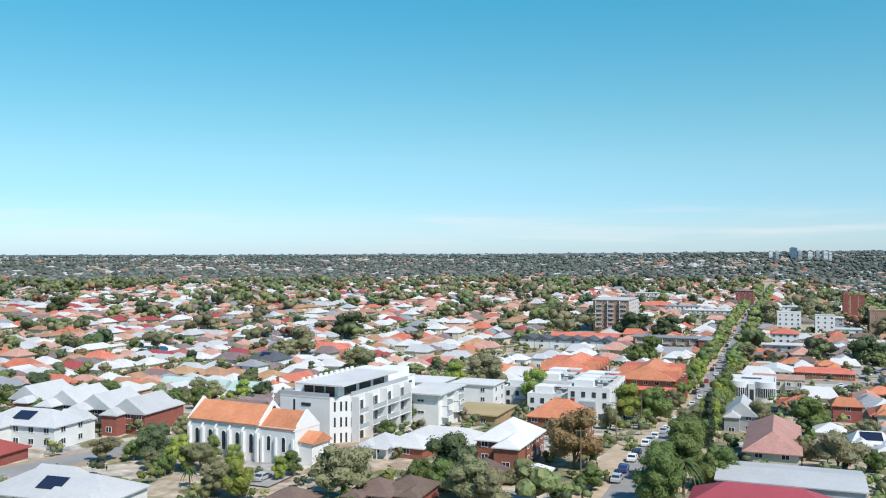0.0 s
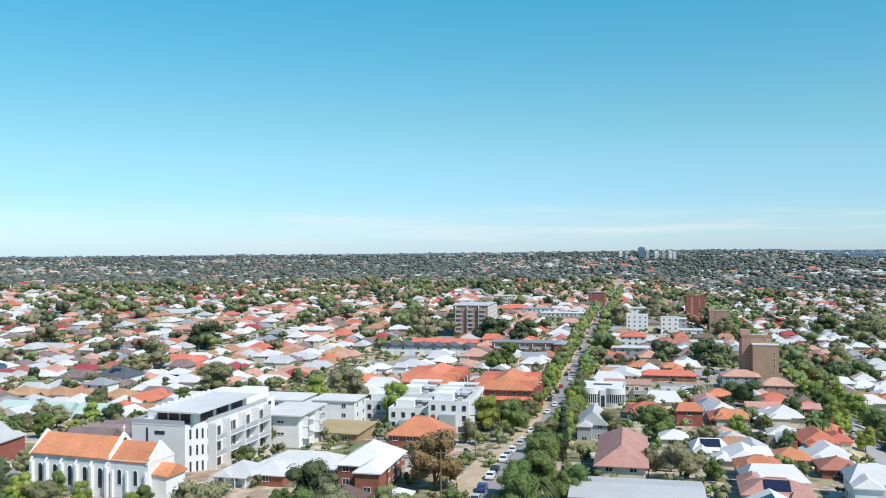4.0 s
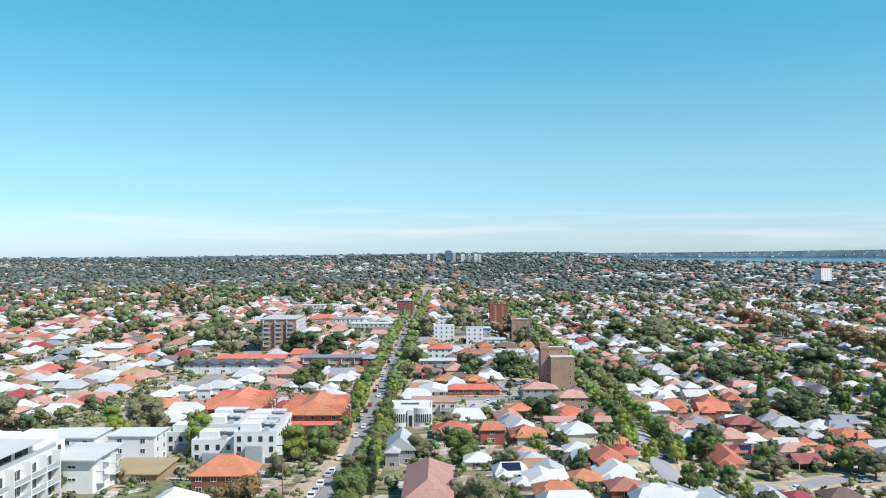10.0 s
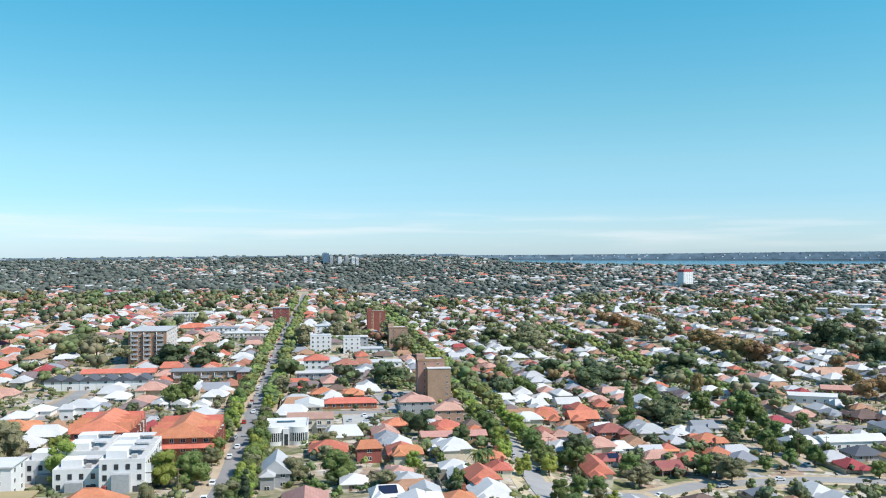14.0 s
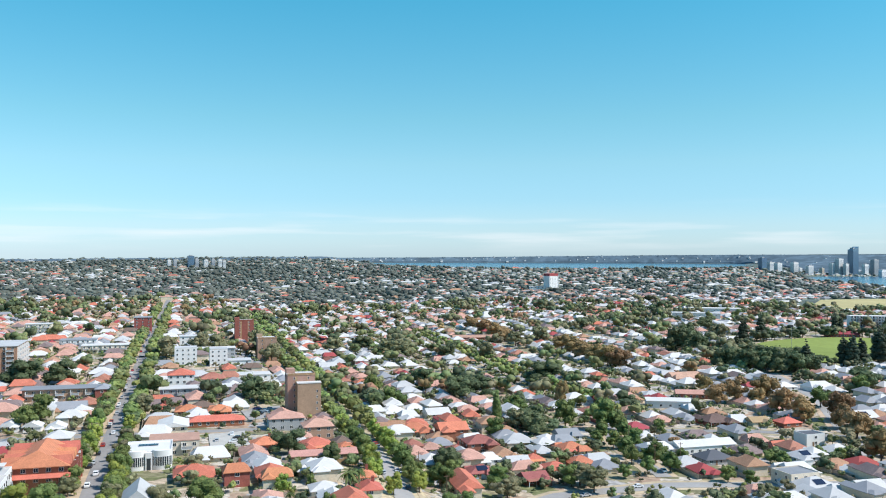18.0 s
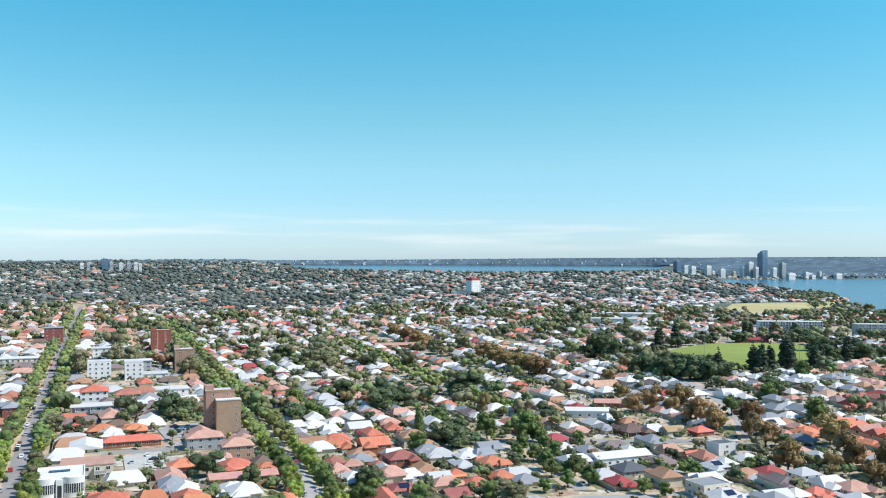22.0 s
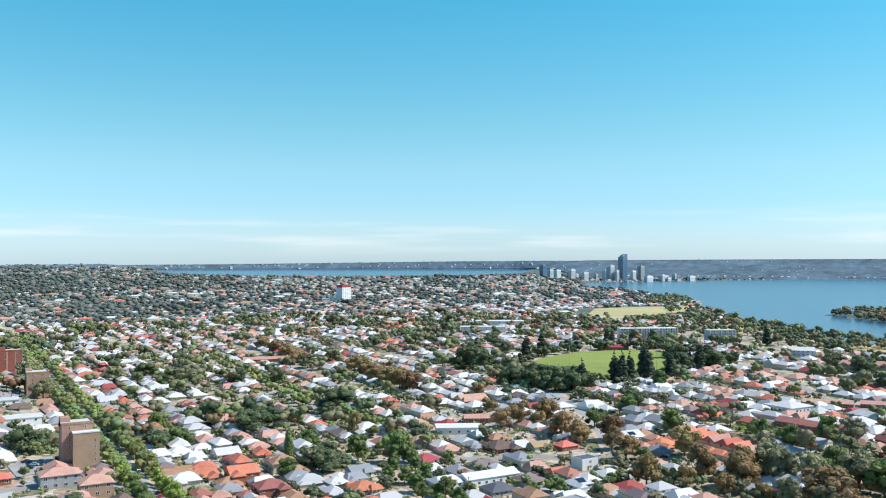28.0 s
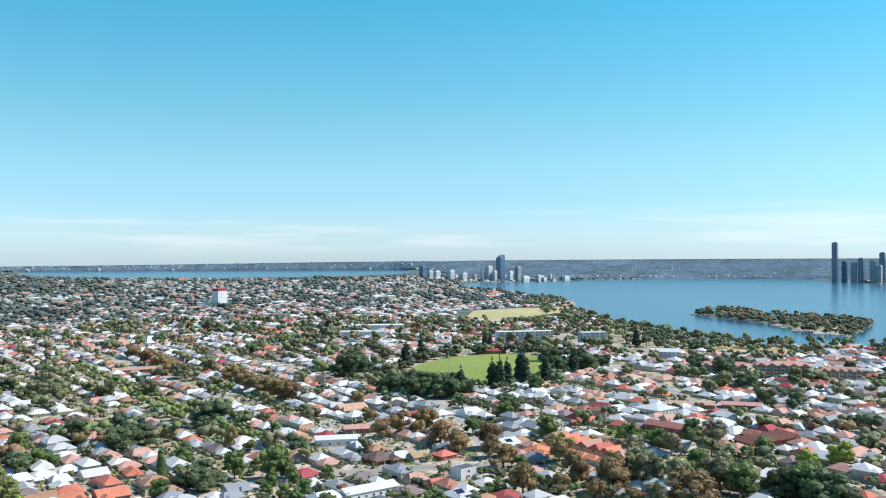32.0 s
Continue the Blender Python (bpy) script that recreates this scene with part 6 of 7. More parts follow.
# ---- trees placed one by one
tree('gum', -72.7, 136.6, 11.9, 'garden trees', 1.10)
tree('lime', -90.9, 132.1, 7.3, 'garden trees', 1.00)
tree('gum', -95.7, 132.2, 6.3, 'garden trees', 1.10)
tree('lime', -91.1, 145.6, 5.0, 'garden trees', 0.80)
tree('gum', -51.3, 143.9, 8.7, 'garden trees', 1.20)
tree('autumn', -40.5, 175.2, 13.7, 'autumn trees', 1.09)
tree('plane', -41.5, 156.6, 4.3, 'garden trees', 1.20)
tree('plane', -33.8, 160.0, 4.9, 'garden trees', 1.20)
tree('fig', -59.9, 158.5, 10.2, 'garden trees', 0.90)
tree('plane', -62.6, 149.3, 6.5, 'garden trees', 1.00)
tree('lime', -45.8, 271.4, 11.7, 'garden trees', 1.00)
tree('plane', -39.1, 275.4, 10.0, 'garden trees', 1.10)
tree('plane', -54.1, 279.8, 9.3, 'garden trees', 1.00)
tree('cypress', -17.3, 210.8, 13.2, 'garden trees', 1.10)
tree('gum', -21.8, 222.0, 9.0, 'garden trees', 1.10)
tree('plane', -20.6, 286.0, 9.5, 'garden trees', 1.10)
tree('plane', -22.4, 171.4, 8.0, 'garden trees', 1.30)
tree('plane', -11.8, 170.8, 8.0, 'garden trees', 1.00)
tree('palm', -17.6, 161.7, 8.7, 'garden trees', 1.00)
tree('plane', 5.6, 265.2, 10.8, 'garden trees', 1.20)
tree('gum', -8.2, 267.1, 9.1, 'garden trees', 0.90)
tree('gum', 9.1, 193.6, 9.2, 'garden trees', 1.15)
tree('gum', 2.4, 195.6, 6.5, 'garden trees', 0.80)
tree('bush', 16.0, 195.3, 4.9, 'garden trees', 1.00)
tree('gum', -133.0, 144.9, 5.5, 'garden trees', 1.20)
tree('bush', -146.8, 172.9, 3.7, 'garden trees', 1.20)
tree('gum', -128.6, 165.2, 7.7, 'garden trees', 0.80)
tree('plane', -113.6, 140.0, 5.2, 'garden trees', 0.90)
tree('palm', -103.9, 135.1, 4.9, 'garden trees', 0.90)
tree('plane', -175.1, 193.9, 8.5, 'garden trees', 1.10)
tree('plane', -113.0, 154.2, 5.5, 'garden trees', 0.90)
tree('gum', -234.2, 378.5, 14.4, 'garden trees', 1.20)
tree('fig', -272.9, 520.9, 17.1, 'garden trees', 1.20)
tree('gum', -242.0, 407.8, 18.0, 'garden trees', 1.00)
tree('fig', -600.3, 597.4, 16.4, 'garden trees', 1.20)
tree('gum', -165.7, 326.2, 14.3, 'garden trees', 1.20)
tree('lime', -122.8, 324.8, 10.2, 'garden trees', 1.00)
tree('gum', -104.0, 307.5, 14.8, 'garden trees', 1.10)
tree('lime', -86.5, 306.9, 11.4, 'garden trees', 0.90)
tree('bush', -87.1, 185.8, 5.4, 'garden trees', 0.90)
tree('plane', -93.7, 212.1, 6.8, 'garden trees', 0.90)
tree('plane', -162.2, 293.7, 8.7, 'garden trees', 1.00)
tree('lime', -110.1, 299.7, 9.5, 'garden trees', 1.00)
tree('lime', -78.4, 283.1, 13.6, 'garden trees', 0.95)
tree('gum', -108.9, 323.1, 14.6, 'garden trees', 1.10)
tree('plane', -47.8, 275.1, 10.2, 'garden trees', 1.10)
tree('plane', -37.9, 271.6, 10.9, 'garden trees', 1.20)
tree('bush', -45.1, 238.0, 7.3, 'garden trees', 0.80)
tree('fig', -95.1, 577.5, 17.1, 'garden trees', 1.40)
tree('fig', -72.7, 577.0, 15.1, 'garden trees', 1.20)
tree('gum', -125.7, 599.0, 17.8, 'garden trees', 1.20)
tree('gum', -152.2, 628.6, 16.7, 'garden trees', 1.10)
tree('plane', -67.2, 462.4, 13.7, 'garden trees', 1.10)
tree('plane', -71.6, 443.7, 11.7, 'garden trees', 1.10)
tree('gum', 10.9, 705.8, 18.0, 'garden trees', 1.00)
tree('gum', 24.7, 710.0, 18.0, 'garden trees', 1.00)
tree('gum', -13.3, 666.8, 18.0, 'garden trees', 0.90)
tree('gum', 61.0, 798.2, 18.0, 'garden trees', 1.00)
tree('gum', 64.8, 699.6, 18.0, 'garden trees', 1.00)
tree('fig', 37.8, 492.5, 16.1, 'garden trees', 1.10)
tree('gum', -19.5, 461.4, 12.0, 'garden trees', 1.00)
tree('fig', 39.1, 347.2, 11.0, 'garden trees', 1.20)
tree('fig', 185.1, 554.4, 14.4, 'garden trees', 1.70)
tree('fig', 172.3, 547.5, 14.9, 'garden trees', 1.30)
tree('fig', 248.7, 591.3, 18.0, 'garden trees', 1.50)
tree('poplar', 166.8, 461.1, 18.0, 'garden trees', 1.00)
tree('plane', 185.6, 481.5, 12.8, 'garden trees', 1.20)
tree('fig', 179.7, 440.3, 14.0, 'garden trees', 1.00)
tree('gum', 169.5, 435.9, 13.8, 'garden trees', 1.00)
tree('plane', 198.8, 439.9, 15.8, 'garden trees', 1.00)
tree('plane', 153.3, 426.1, 10.4, 'garden trees', 1.20)
tree('lime', 131.0, 433.6, 7.4, 'garden trees', 1.00)
tree('fig', 107.8, 359.0, 11.9, 'garden trees', 1.00)
tree('lime', 68.0, 289.2, 8.3, 'garden trees', 1.00)
tree('plane', 71.6, 255.2, 7.4, 'garden trees', 1.00)
tree('plane', 94.3, 289.9, 7.3, 'garden trees', 1.10)
tree('palm', 70.5, 237.6, 7.4, 'garden trees', 1.10)
tree('lime', 93.6, 271.6, 6.7, 'garden trees', 1.00)
tree('gum', 155.1, 328.0, 10.1, 'garden trees', 1.50)
tree('gum', 118.7, 315.3, 10.0, 'garden trees', 1.30)
tree('plane', 120.8, 332.2, 9.3, 'garden trees', 1.30)
tree('gum', 155.5, 315.9, 11.6, 'garden trees', 1.20)
tree('palm', 51.6, 280.8, 9.4, 'garden trees', 1.10)
tree('palm', 56.0, 289.4, 8.8, 'garden trees', 1.00)
tree('bush', 39.2, 247.1, 7.0, 'garden trees', 0.80)
tree('plane', 39.7, 286.1, 5.7, 'garden trees', 0.80)
tree('plane', 118.7, 521.0, 13.9, 'garden trees', 1.10)
tree('plane', 125.6, 521.8, 12.2, 'garden trees', 1.10)
tree('plane', 118.2, 566.9, 15.1, 'garden trees', 1.10)
tree('fig', 158.1, 593.4, 16.0, 'garden trees', 1.00)
tree('autumn', 356.7, 353.3, 18.0, 'autumn trees', 1.15)
tree('autumn', 334.6, 292.4, 18.0, 'autumn trees', 1.15)
tree('autumn', 343.6, 254.5, 18.0, 'autumn trees', 1.49)
tree('autumn', 299.8, 322.1, 18.0, 'autumn trees', 1.03)
tree('autumn', 325.0, 365.4, 18.0, 'autumn trees', 1.03)
tree('autumn', 349.1, 405.6, 18.0, 'autumn trees', 1.15)
tree('autumn', 331.5, 431.7, 18.0, 'autumn trees', 1.15)
tree('autumn', 348.0, 470.8, 18.0, 'autumn trees', 1.15)
tree('autumn', 317.6, 476.1, 15.2, 'autumn trees', 1.15)
tree('autumn', 330.6, 475.5, 18.0, 'autumn trees', 1.03)
tree('gum', 358.2, 298.1, 18.0, 'garden trees', 1.00)
tree('gum', 372.8, 258.3, 18.0, 'garden trees', 1.20)
tree('plane', 389.6, 283.5, 14.4, 'garden trees', 1.20)
tree('plane', 372.9, 246.0, 17.9, 'garden trees', 1.20)
tree('plane', 391.7, 223.0, 18.0, 'garden trees', 1.30)
tree('fig', 391.3, 211.9, 18.0, 'garden trees', 1.20)
tree('fig', 386.2, 233.8, 15.0, 'garden trees', 1.10)
tree('lime', 452.8, 239.5, 15.2, 'garden trees', 1.30)
tree('lime', 440.4, 251.0, 10.7, 'garden trees', 1.40)
tree('plane', 444.0, 279.3, 12.1, 'garden trees', 1.20)
tree('gum', 451.5, 317.1, 16.3, 'garden trees', 1.10)
tree('plane', 410.8, 346.6, 16.0, 'garden trees', 1.10)
tree('plane', 412.1, 326.9, 15.6, 'garden trees', 1.10)
tree('plane', 447.9, 330.4, 14.6, 'garden trees', 1.10)
tree('plane', 395.5, 402.1, 14.9, 'garden trees', 1.10)
tree('fig', 424.4, 471.8, 16.6, 'garden trees', 1.20)
tree('autumn', 226.1, 506.2, 16.0, 'autumn trees', 0.69)
tree('plane', 215.6, 427.2, 17.5, 'garden trees', 0.90)
tree('plane', 236.1, 405.0, 9.4, 'garden trees', 1.00)
tree('plane', 220.2, 416.5, 8.8, 'garden trees', 1.00)
tree('autumn', 333.2, 1018.0, 18.0, 'autumn trees', 1.38)
tree('autumn', 328.6, 955.5, 18.0, 'autumn trees', 1.38)
tree('autumn', 325.1, 910.1, 18.0, 'autumn trees', 1.38)
tree('autumn', 323.4, 872.1, 18.0, 'autumn trees', 1.38)
tree('gum', 317.6, 825.6, 18.0, 'garden trees', 1.20)
tree('gum', 351.0, 842.9, 17.8, 'garden trees', 1.20)
tree('autumn', 342.0, 767.2, 18.0, 'autumn trees', 1.38)
tree('autumn', 338.7, 734.9, 18.0, 'autumn trees', 1.38)
tree('autumn', 335.5, 704.7, 18.0, 'autumn trees', 1.38)
tree('autumn', 333.8, 678.9, 18.0, 'autumn trees', 1.38)
tree('autumn', 335.3, 658.8, 18.0, 'autumn trees', 1.38)
tree('autumn', 335.4, 640.8, 18.0, 'autumn trees', 1.38)
tree('gum', 176.0, 786.7, 18.0, 'garden trees', 1.20)
tree('gum', 184.0, 762.7, 18.0, 'garden trees', 1.30)
tree('gum', 133.1, 817.6, 18.0, 'garden trees', 1.30)
tree('fig', 163.1, 834.6, 16.6, 'garden trees', 1.20)
tree('gum', 253.9, 730.5, 18.0, 'garden trees', 1.10)
tree('fig', 224.7, 751.5, 15.4, 'garden trees', 1.10)
tree('fig', 175.5, 427.3, 12.3, 'garden trees', 1.10)
tree('fig', 172.6, 443.3, 12.7, 'garden trees', 1.00)
tree('fig', 452.5, 573.2, 18.0, 'garden trees', 1.20)
tree('fig', 445.9, 580.1, 18.0, 'garden trees', 1.30)
tree('fig', 439.2, 594.9, 18.0, 'garden trees', 1.30)
tree('gum', 437.4, 608.6, 18.0, 'garden trees', 1.30)
tree('fig', 582.9, 586.2, 18.0, 'garden trees', 1.10)
tree('fig', 640.2, 652.3, 18.0, 'garden trees', 1.20)
tree('fig', 623.4, 581.8, 18.0, 'garden trees', 1.20)
tree('fig', 700.6, 741.7, 18.0, 'garden trees', 1.20)
tree('fig', 553.2, 848.9, 18.0, 'garden trees', 1.20)
tree('gum', 506.9, 756.1, 18.0, 'garden trees', 1.20)
tree('fig', 485.7, 777.5, 18.0, 'garden trees', 1.20)
tree('fig', 631.8, 755.4, 12.8, 'garden trees', 1.20)
tree('fig', 710.3, 518.9, 17.1, 'garden trees', 1.20)
tree('fig', 697.7, 479.5, 17.6, 'garden trees', 1.20)
tree('fig', 639.4, 418.3, 15.9, 'garden trees', 1.10)
tree('fig', 577.8, 364.1, 15.6, 'garden trees', 1.00)
tree('gum', 597.6, 349.9, 14.5, 'garden trees', 1.10)
tree('plane', 620.8, 431.6, 10.8, 'garden trees', 1.30)
tree('gum', -119.2, 143.5, 3.9, 'garden trees', 1.20)
tree('lime', -113.4, 145.0, 7.5, 'garden trees', 1.10)
tree('gum', -108.7, 144.6, 6.5, 'garden trees', 1.20)
tree('lime', -103.0, 147.9, 5.6, 'garden trees', 1.00)
tree('plane', -128.1, 147.9, 4.8, 'garden trees', 1.10)
tree('plane', -132.2, 155.8, 4.2, 'garden trees', 1.00)


for x, y, h in ((489.6, 565.8, 26.7), (490.4, 557.4, 29.2), (507.3, 566.5, 25.0), (529.7, 573.5, 31.5), (527.9, 566.5, 28.3), (547.5, 560.7, 22.7), (573.3, 579.3, 21.4), (597.3, 587.6, 20.3), (605.7, 582.4, 28.8),
                (618.9, 588.7, 25.5), (511.1, 724.2, 29.5), (544.8, 744.5, 28.4), (678.2, 797.7, 22.7), (683.3, 794.6, 20.0), (835.3, 700.1, 26.7), (912.1, 849.0, 13.6), (448.9, 558.0, 25.1), (483.9, 695.1, 15.2)):
    tree('pine', x, y, h, 'park pines', 1.15)
for x, y, h in ((434.3, 718.2, 22), (442.1, 710.4, 20), (448.0, 704.5, 19), (404.2, 600.5, 16), (412.7, 592.4, 18), (418.1, 580.1, 18), (424.8, 573.7, 18), (430.1, 558.2, 18), (436.7, 552.1, 18), (448.0, 551.9, 16),
                (559.8, 746.8, 11), (584.2, 744.2, 11), (619.3, 598.4, 14), (644.1, 593.1, 15), (646.6, 581.4, 15), (560.0, 572.0, 14), (585.0, 578.0, 14)):
    tree('fig', x, y, h, 'park trees', 1.0)
for x, y, h in ((494.8, 517.2, 15), (410.2, 458.8, 14), (364.8, 440.3, 14), (-20.2, 180.0, 8.5), (-20.6, 191.0, 9), (-21.4, 201.0, 8.5), (-14.1, 168.7, 7.4), (-20.4, 250.0, 8), (-20.4, 262.0, 8)):
    tree('plane', x, y, h, 'garden trees', 1.1)
for x, y, h in ((353.7, 285.0, 18), (357.4, 271.6, 18), (354.9, 258.4, 16), (327.0, 260.2, 14), (332.0, 246.3, 13)):
    tree('gum', x, y, h, 'garden trees', 0.85)
for x, y, h in ((331.3, 315.3, 18), (345.5, 304.2, 18), (313.8, 309.6, 12), (317.2, 289.3, 12), (321.4, 269.6, 11), (328.5, 229.9, 16), (334.4, 388.1, 14), (332.4, 514.7, 14), (336.9, 463.8, 13), (329.1, 410.1, 15)):
    tree('autumn', x, y, h, 'autumn trees', 1.0)

for x, y, h in ((198.3, 401.3, 6.6), (202.2, 383.0, 6.4), (201.4, 357.3, 6.5), (213.5, 364.2, 7.2), (218.0, 353.3, 6.8), (244.4, 338.9, 6.3), (216.4, 315.8, 7.2), (222.3, 308.9, 6.6), (255.1, 331.5, 7.8), (253.5, 337.7, 7.3), (159.7, 328.0, 7.7), (150.8, 327.0, 9.3), (178.2, 333.0, 6.3), (285.3, 330.0, 7.1), (292.5, 332.5, 6.7), (310.4, 333.5, 6.0), (93.3, 320.7, 10.7), (106.3, 345.1, 8.1)):
    tree('plane', x, y, h, 'verge trees', 1.15)


# ---- the suburb that fills the rest of the view
rng = random.Random(11)
PARKS = [[(440, 570), (500, 550), (600, 600), (690, 690), (720, 800), (640, 800), (500, 740), (455, 660)],
         [(930, 1190), (1090, 1370), (1210, 1380), (1420, 1320), (1267, 1195), (1151, 1150), (1047, 1110), (940, 1070)],
         [(760, 650), (830, 600), (930, 490), (1080, 880), (1010, 960), (820, 830)]]


def wedge(x, y, slack=0.0):
    a = math.degrees(math.atan2(x, y))
    return -51 - slack < a < 68 + slack


def roof_pick(x, y):
    if x < -60 and y > 180:
        bag = "pink orange pink white tan pale mauve pale white grey pink claret white tan pale pink mauve white"
    elif x < 95:
        bag = "orange pink pink white white pale red grey white tan white brown pale mauve"
    else:
        bag = "white white pale pale orange pink white grey white red white tan pink pale white pink grey white claret mauve"
    return rng.choice(bag.split())


def far_ok(x, y):
    return not (any(inside(x, y, p) for p in PARKS) or (x > 850 and inside(x, y, LAKE)) or inside(x, y, BAY))


def rows():
    """House plots in rows that back on to each other between the streets."""
    for block in range(-9, 16):
        left = -31 + 114.0 * block
        for off in (19.0, 38.0, 57.0, 76.0, 95.0):
            y = 60.0 + rng.uniform(0, 15)
            while y < 1560:
                yield left + off + rng.uniform(-2.5, 2.5), y
                y += rng.uniform(11.0, 14.5)


far_roofs, far_wall, fence, single = {}, Mesh(), Mesh(), 0
for x, y in sorted(rows(), key=lambda p: math.hypot(*p)):
    r = math.hypot(x, y)
    if y < 0 or r < 165 or not wedge(x, y, 2) or near_road(x, y, 8.5) or (r < 300 and x < 12) or not free(x, y, 4.3 if r > 360 else 5.4) or not far_ok(x, y) or rng.random() < 0.05 + 0.22 * smooth(600, 1400, r) * (1 + noise.noise((x / 120, y / 120, 9.0))):
        continue
    roof = roof_pick(x, y) if r > 360 else rng.choice("white pale white pink orange grey white tan".split())
    w, d = rng.uniform(9.5, 13.5), rng.uniform(7.5, 10.5)
    if r < 300:
        w, d = w * 0.95, d * 0.95
    if single < 44:
        single += 1
        house(x, y, w, d, roof, rng.choice("cream brick white tan_brick cream brick white grey".split()), 2 if rng.random() < 0.13 else 1, rng.choice((0, 0, 90)) + rng.uniform(-4, 4), rng.choice("hip hip hip gable dutch".split()),
              wing=rng.choice((0, 1, 1, -1)), faces="sw", porch=rng.random() < 0.4, solar=rng.random() < 0.2, chimney=roof in ("orange", "red", "pink") and rng.random() < 0.4, group="suburban houses", gap=5.0)
        continue
    take(x, y, 4.2)
    if r < 620:
        fence.box(x - w / 2 - 1.6, x - w / 2 - 1.5, y - d / 2 - 3, y + d / 2 + 2, ground(x, y) - 2, ground(x, y) + 1.8)
        fence.box(x - w / 2 - 1.5, x + w / 2 + 1.5, y + d / 2 + 2, y + d / 2 + 2.1, ground(x, y) - 2, ground(x, y) + 1.8)
    m = far_roofs.setdefault(roof, Mesh())
    z = ground(x, y)
    h = 2.5 if rng.random() < 0.88 else 5.2
    if rng.random() < 0.08:
        w *= 1.6
    if rng.random() < 0.5:
        w, d = d, w
    box = Mesh().box(-w / 2, w / 2, -d / 2, d / 2, -3, h)
    top = roof_on(Mesh(), -w / 2, w / 2, -d / 2, d / 2, h, min(w, d) * rng.uniform(0.24, 0.3), rng.choice(("hip", "hip", "dutch")), 0.85)
    for side in (-1, 1):
        if rng.random() < 0.7:
            ww, wd = w * rng.uniform(0.35, 0.55), d * rng.uniform(0.25, 0.45)
            sx = rng.choice((-1, 1)) * (w - ww) / 2
            lo, hi = sorted((side * d / 2, side * (d / 2 + wd)))
            box.box(sx - ww / 2, sx + ww / 2, lo, hi, -3, h - 0.2)
            roof_on(top, sx - ww / 2, sx + ww / 2, lo - (1.5 if side > 0 else 0), hi + (1.5 if side < 0 else 0), h - 0.2, ww * 0.22, rng.choice(("hip", "dutch")), 0.45)
    if rng.random() < 0.45:
        top.add([(-w / 2, -d / 2 - 2.4, h - 0.7), (w / 2, -d / 2 - 2.4, h - 0.7), (w / 2, -d / 2 - 0.4, h - 0.25), (-w / 2, -d / 2 - 0.4, h - 0.25)], [(0, 1, 2, 3)])
    t = radians(rng.uniform(-6, 6))
    c, s = math.cos(t), math.sin(t)
    for src, dst in ((box, far_wall), (top, m)):
        dst.add([(x + c * a - s * b, y + s * a + c * b, z + e) for a, b, e in src.v], src.f)
tagged(new("fences", fence.build("fences", paint("fence_panels", (0.36, 0.30, 0.24), rough=0.85, spread=0.2, courses=2.0, island=True))), "weathered panel fences between house plots", "fence", kind="stuff")
for roof, m in far_roofs.items():
    tagged(new("far_house_roofs", m.build("far_house_roofs", ROOFS[roof])), "many far suburban roofs of " + ROOF_WORDS[roof], "roofs", kind="stuff")
tagged(new("far_house_walls", far_wall.build("far_house_walls", WALLS["cream"])), "cream walls of many far suburban houses", "houses", kind="stuff")

def ragged(m, x, y, z, s, rng):
    """A small uneven tuft of leaf masses, eight faces on six jagged corners."""
    v = [(x + a * s * rng.uniform(0.5, 1.5), y + b * s * rng.uniform(0.5, 1.5), z + c * s * rng.uniform(0.4, 1.1)) for a, b, c in ((1, 0.2, 0), (-0.2, 1, 0.1), (-1, -0.1, 0), (0.1, -1, -0.1), (0.2, 0.1, 1), (0, 0, -1))]
    m.add(v, [(0, 1, 4), (1, 2, 4), (2, 3, 4), (3, 0, 4), (1, 0, 5), (2, 1, 5), (3, 2, 5), (0, 3, 5)])


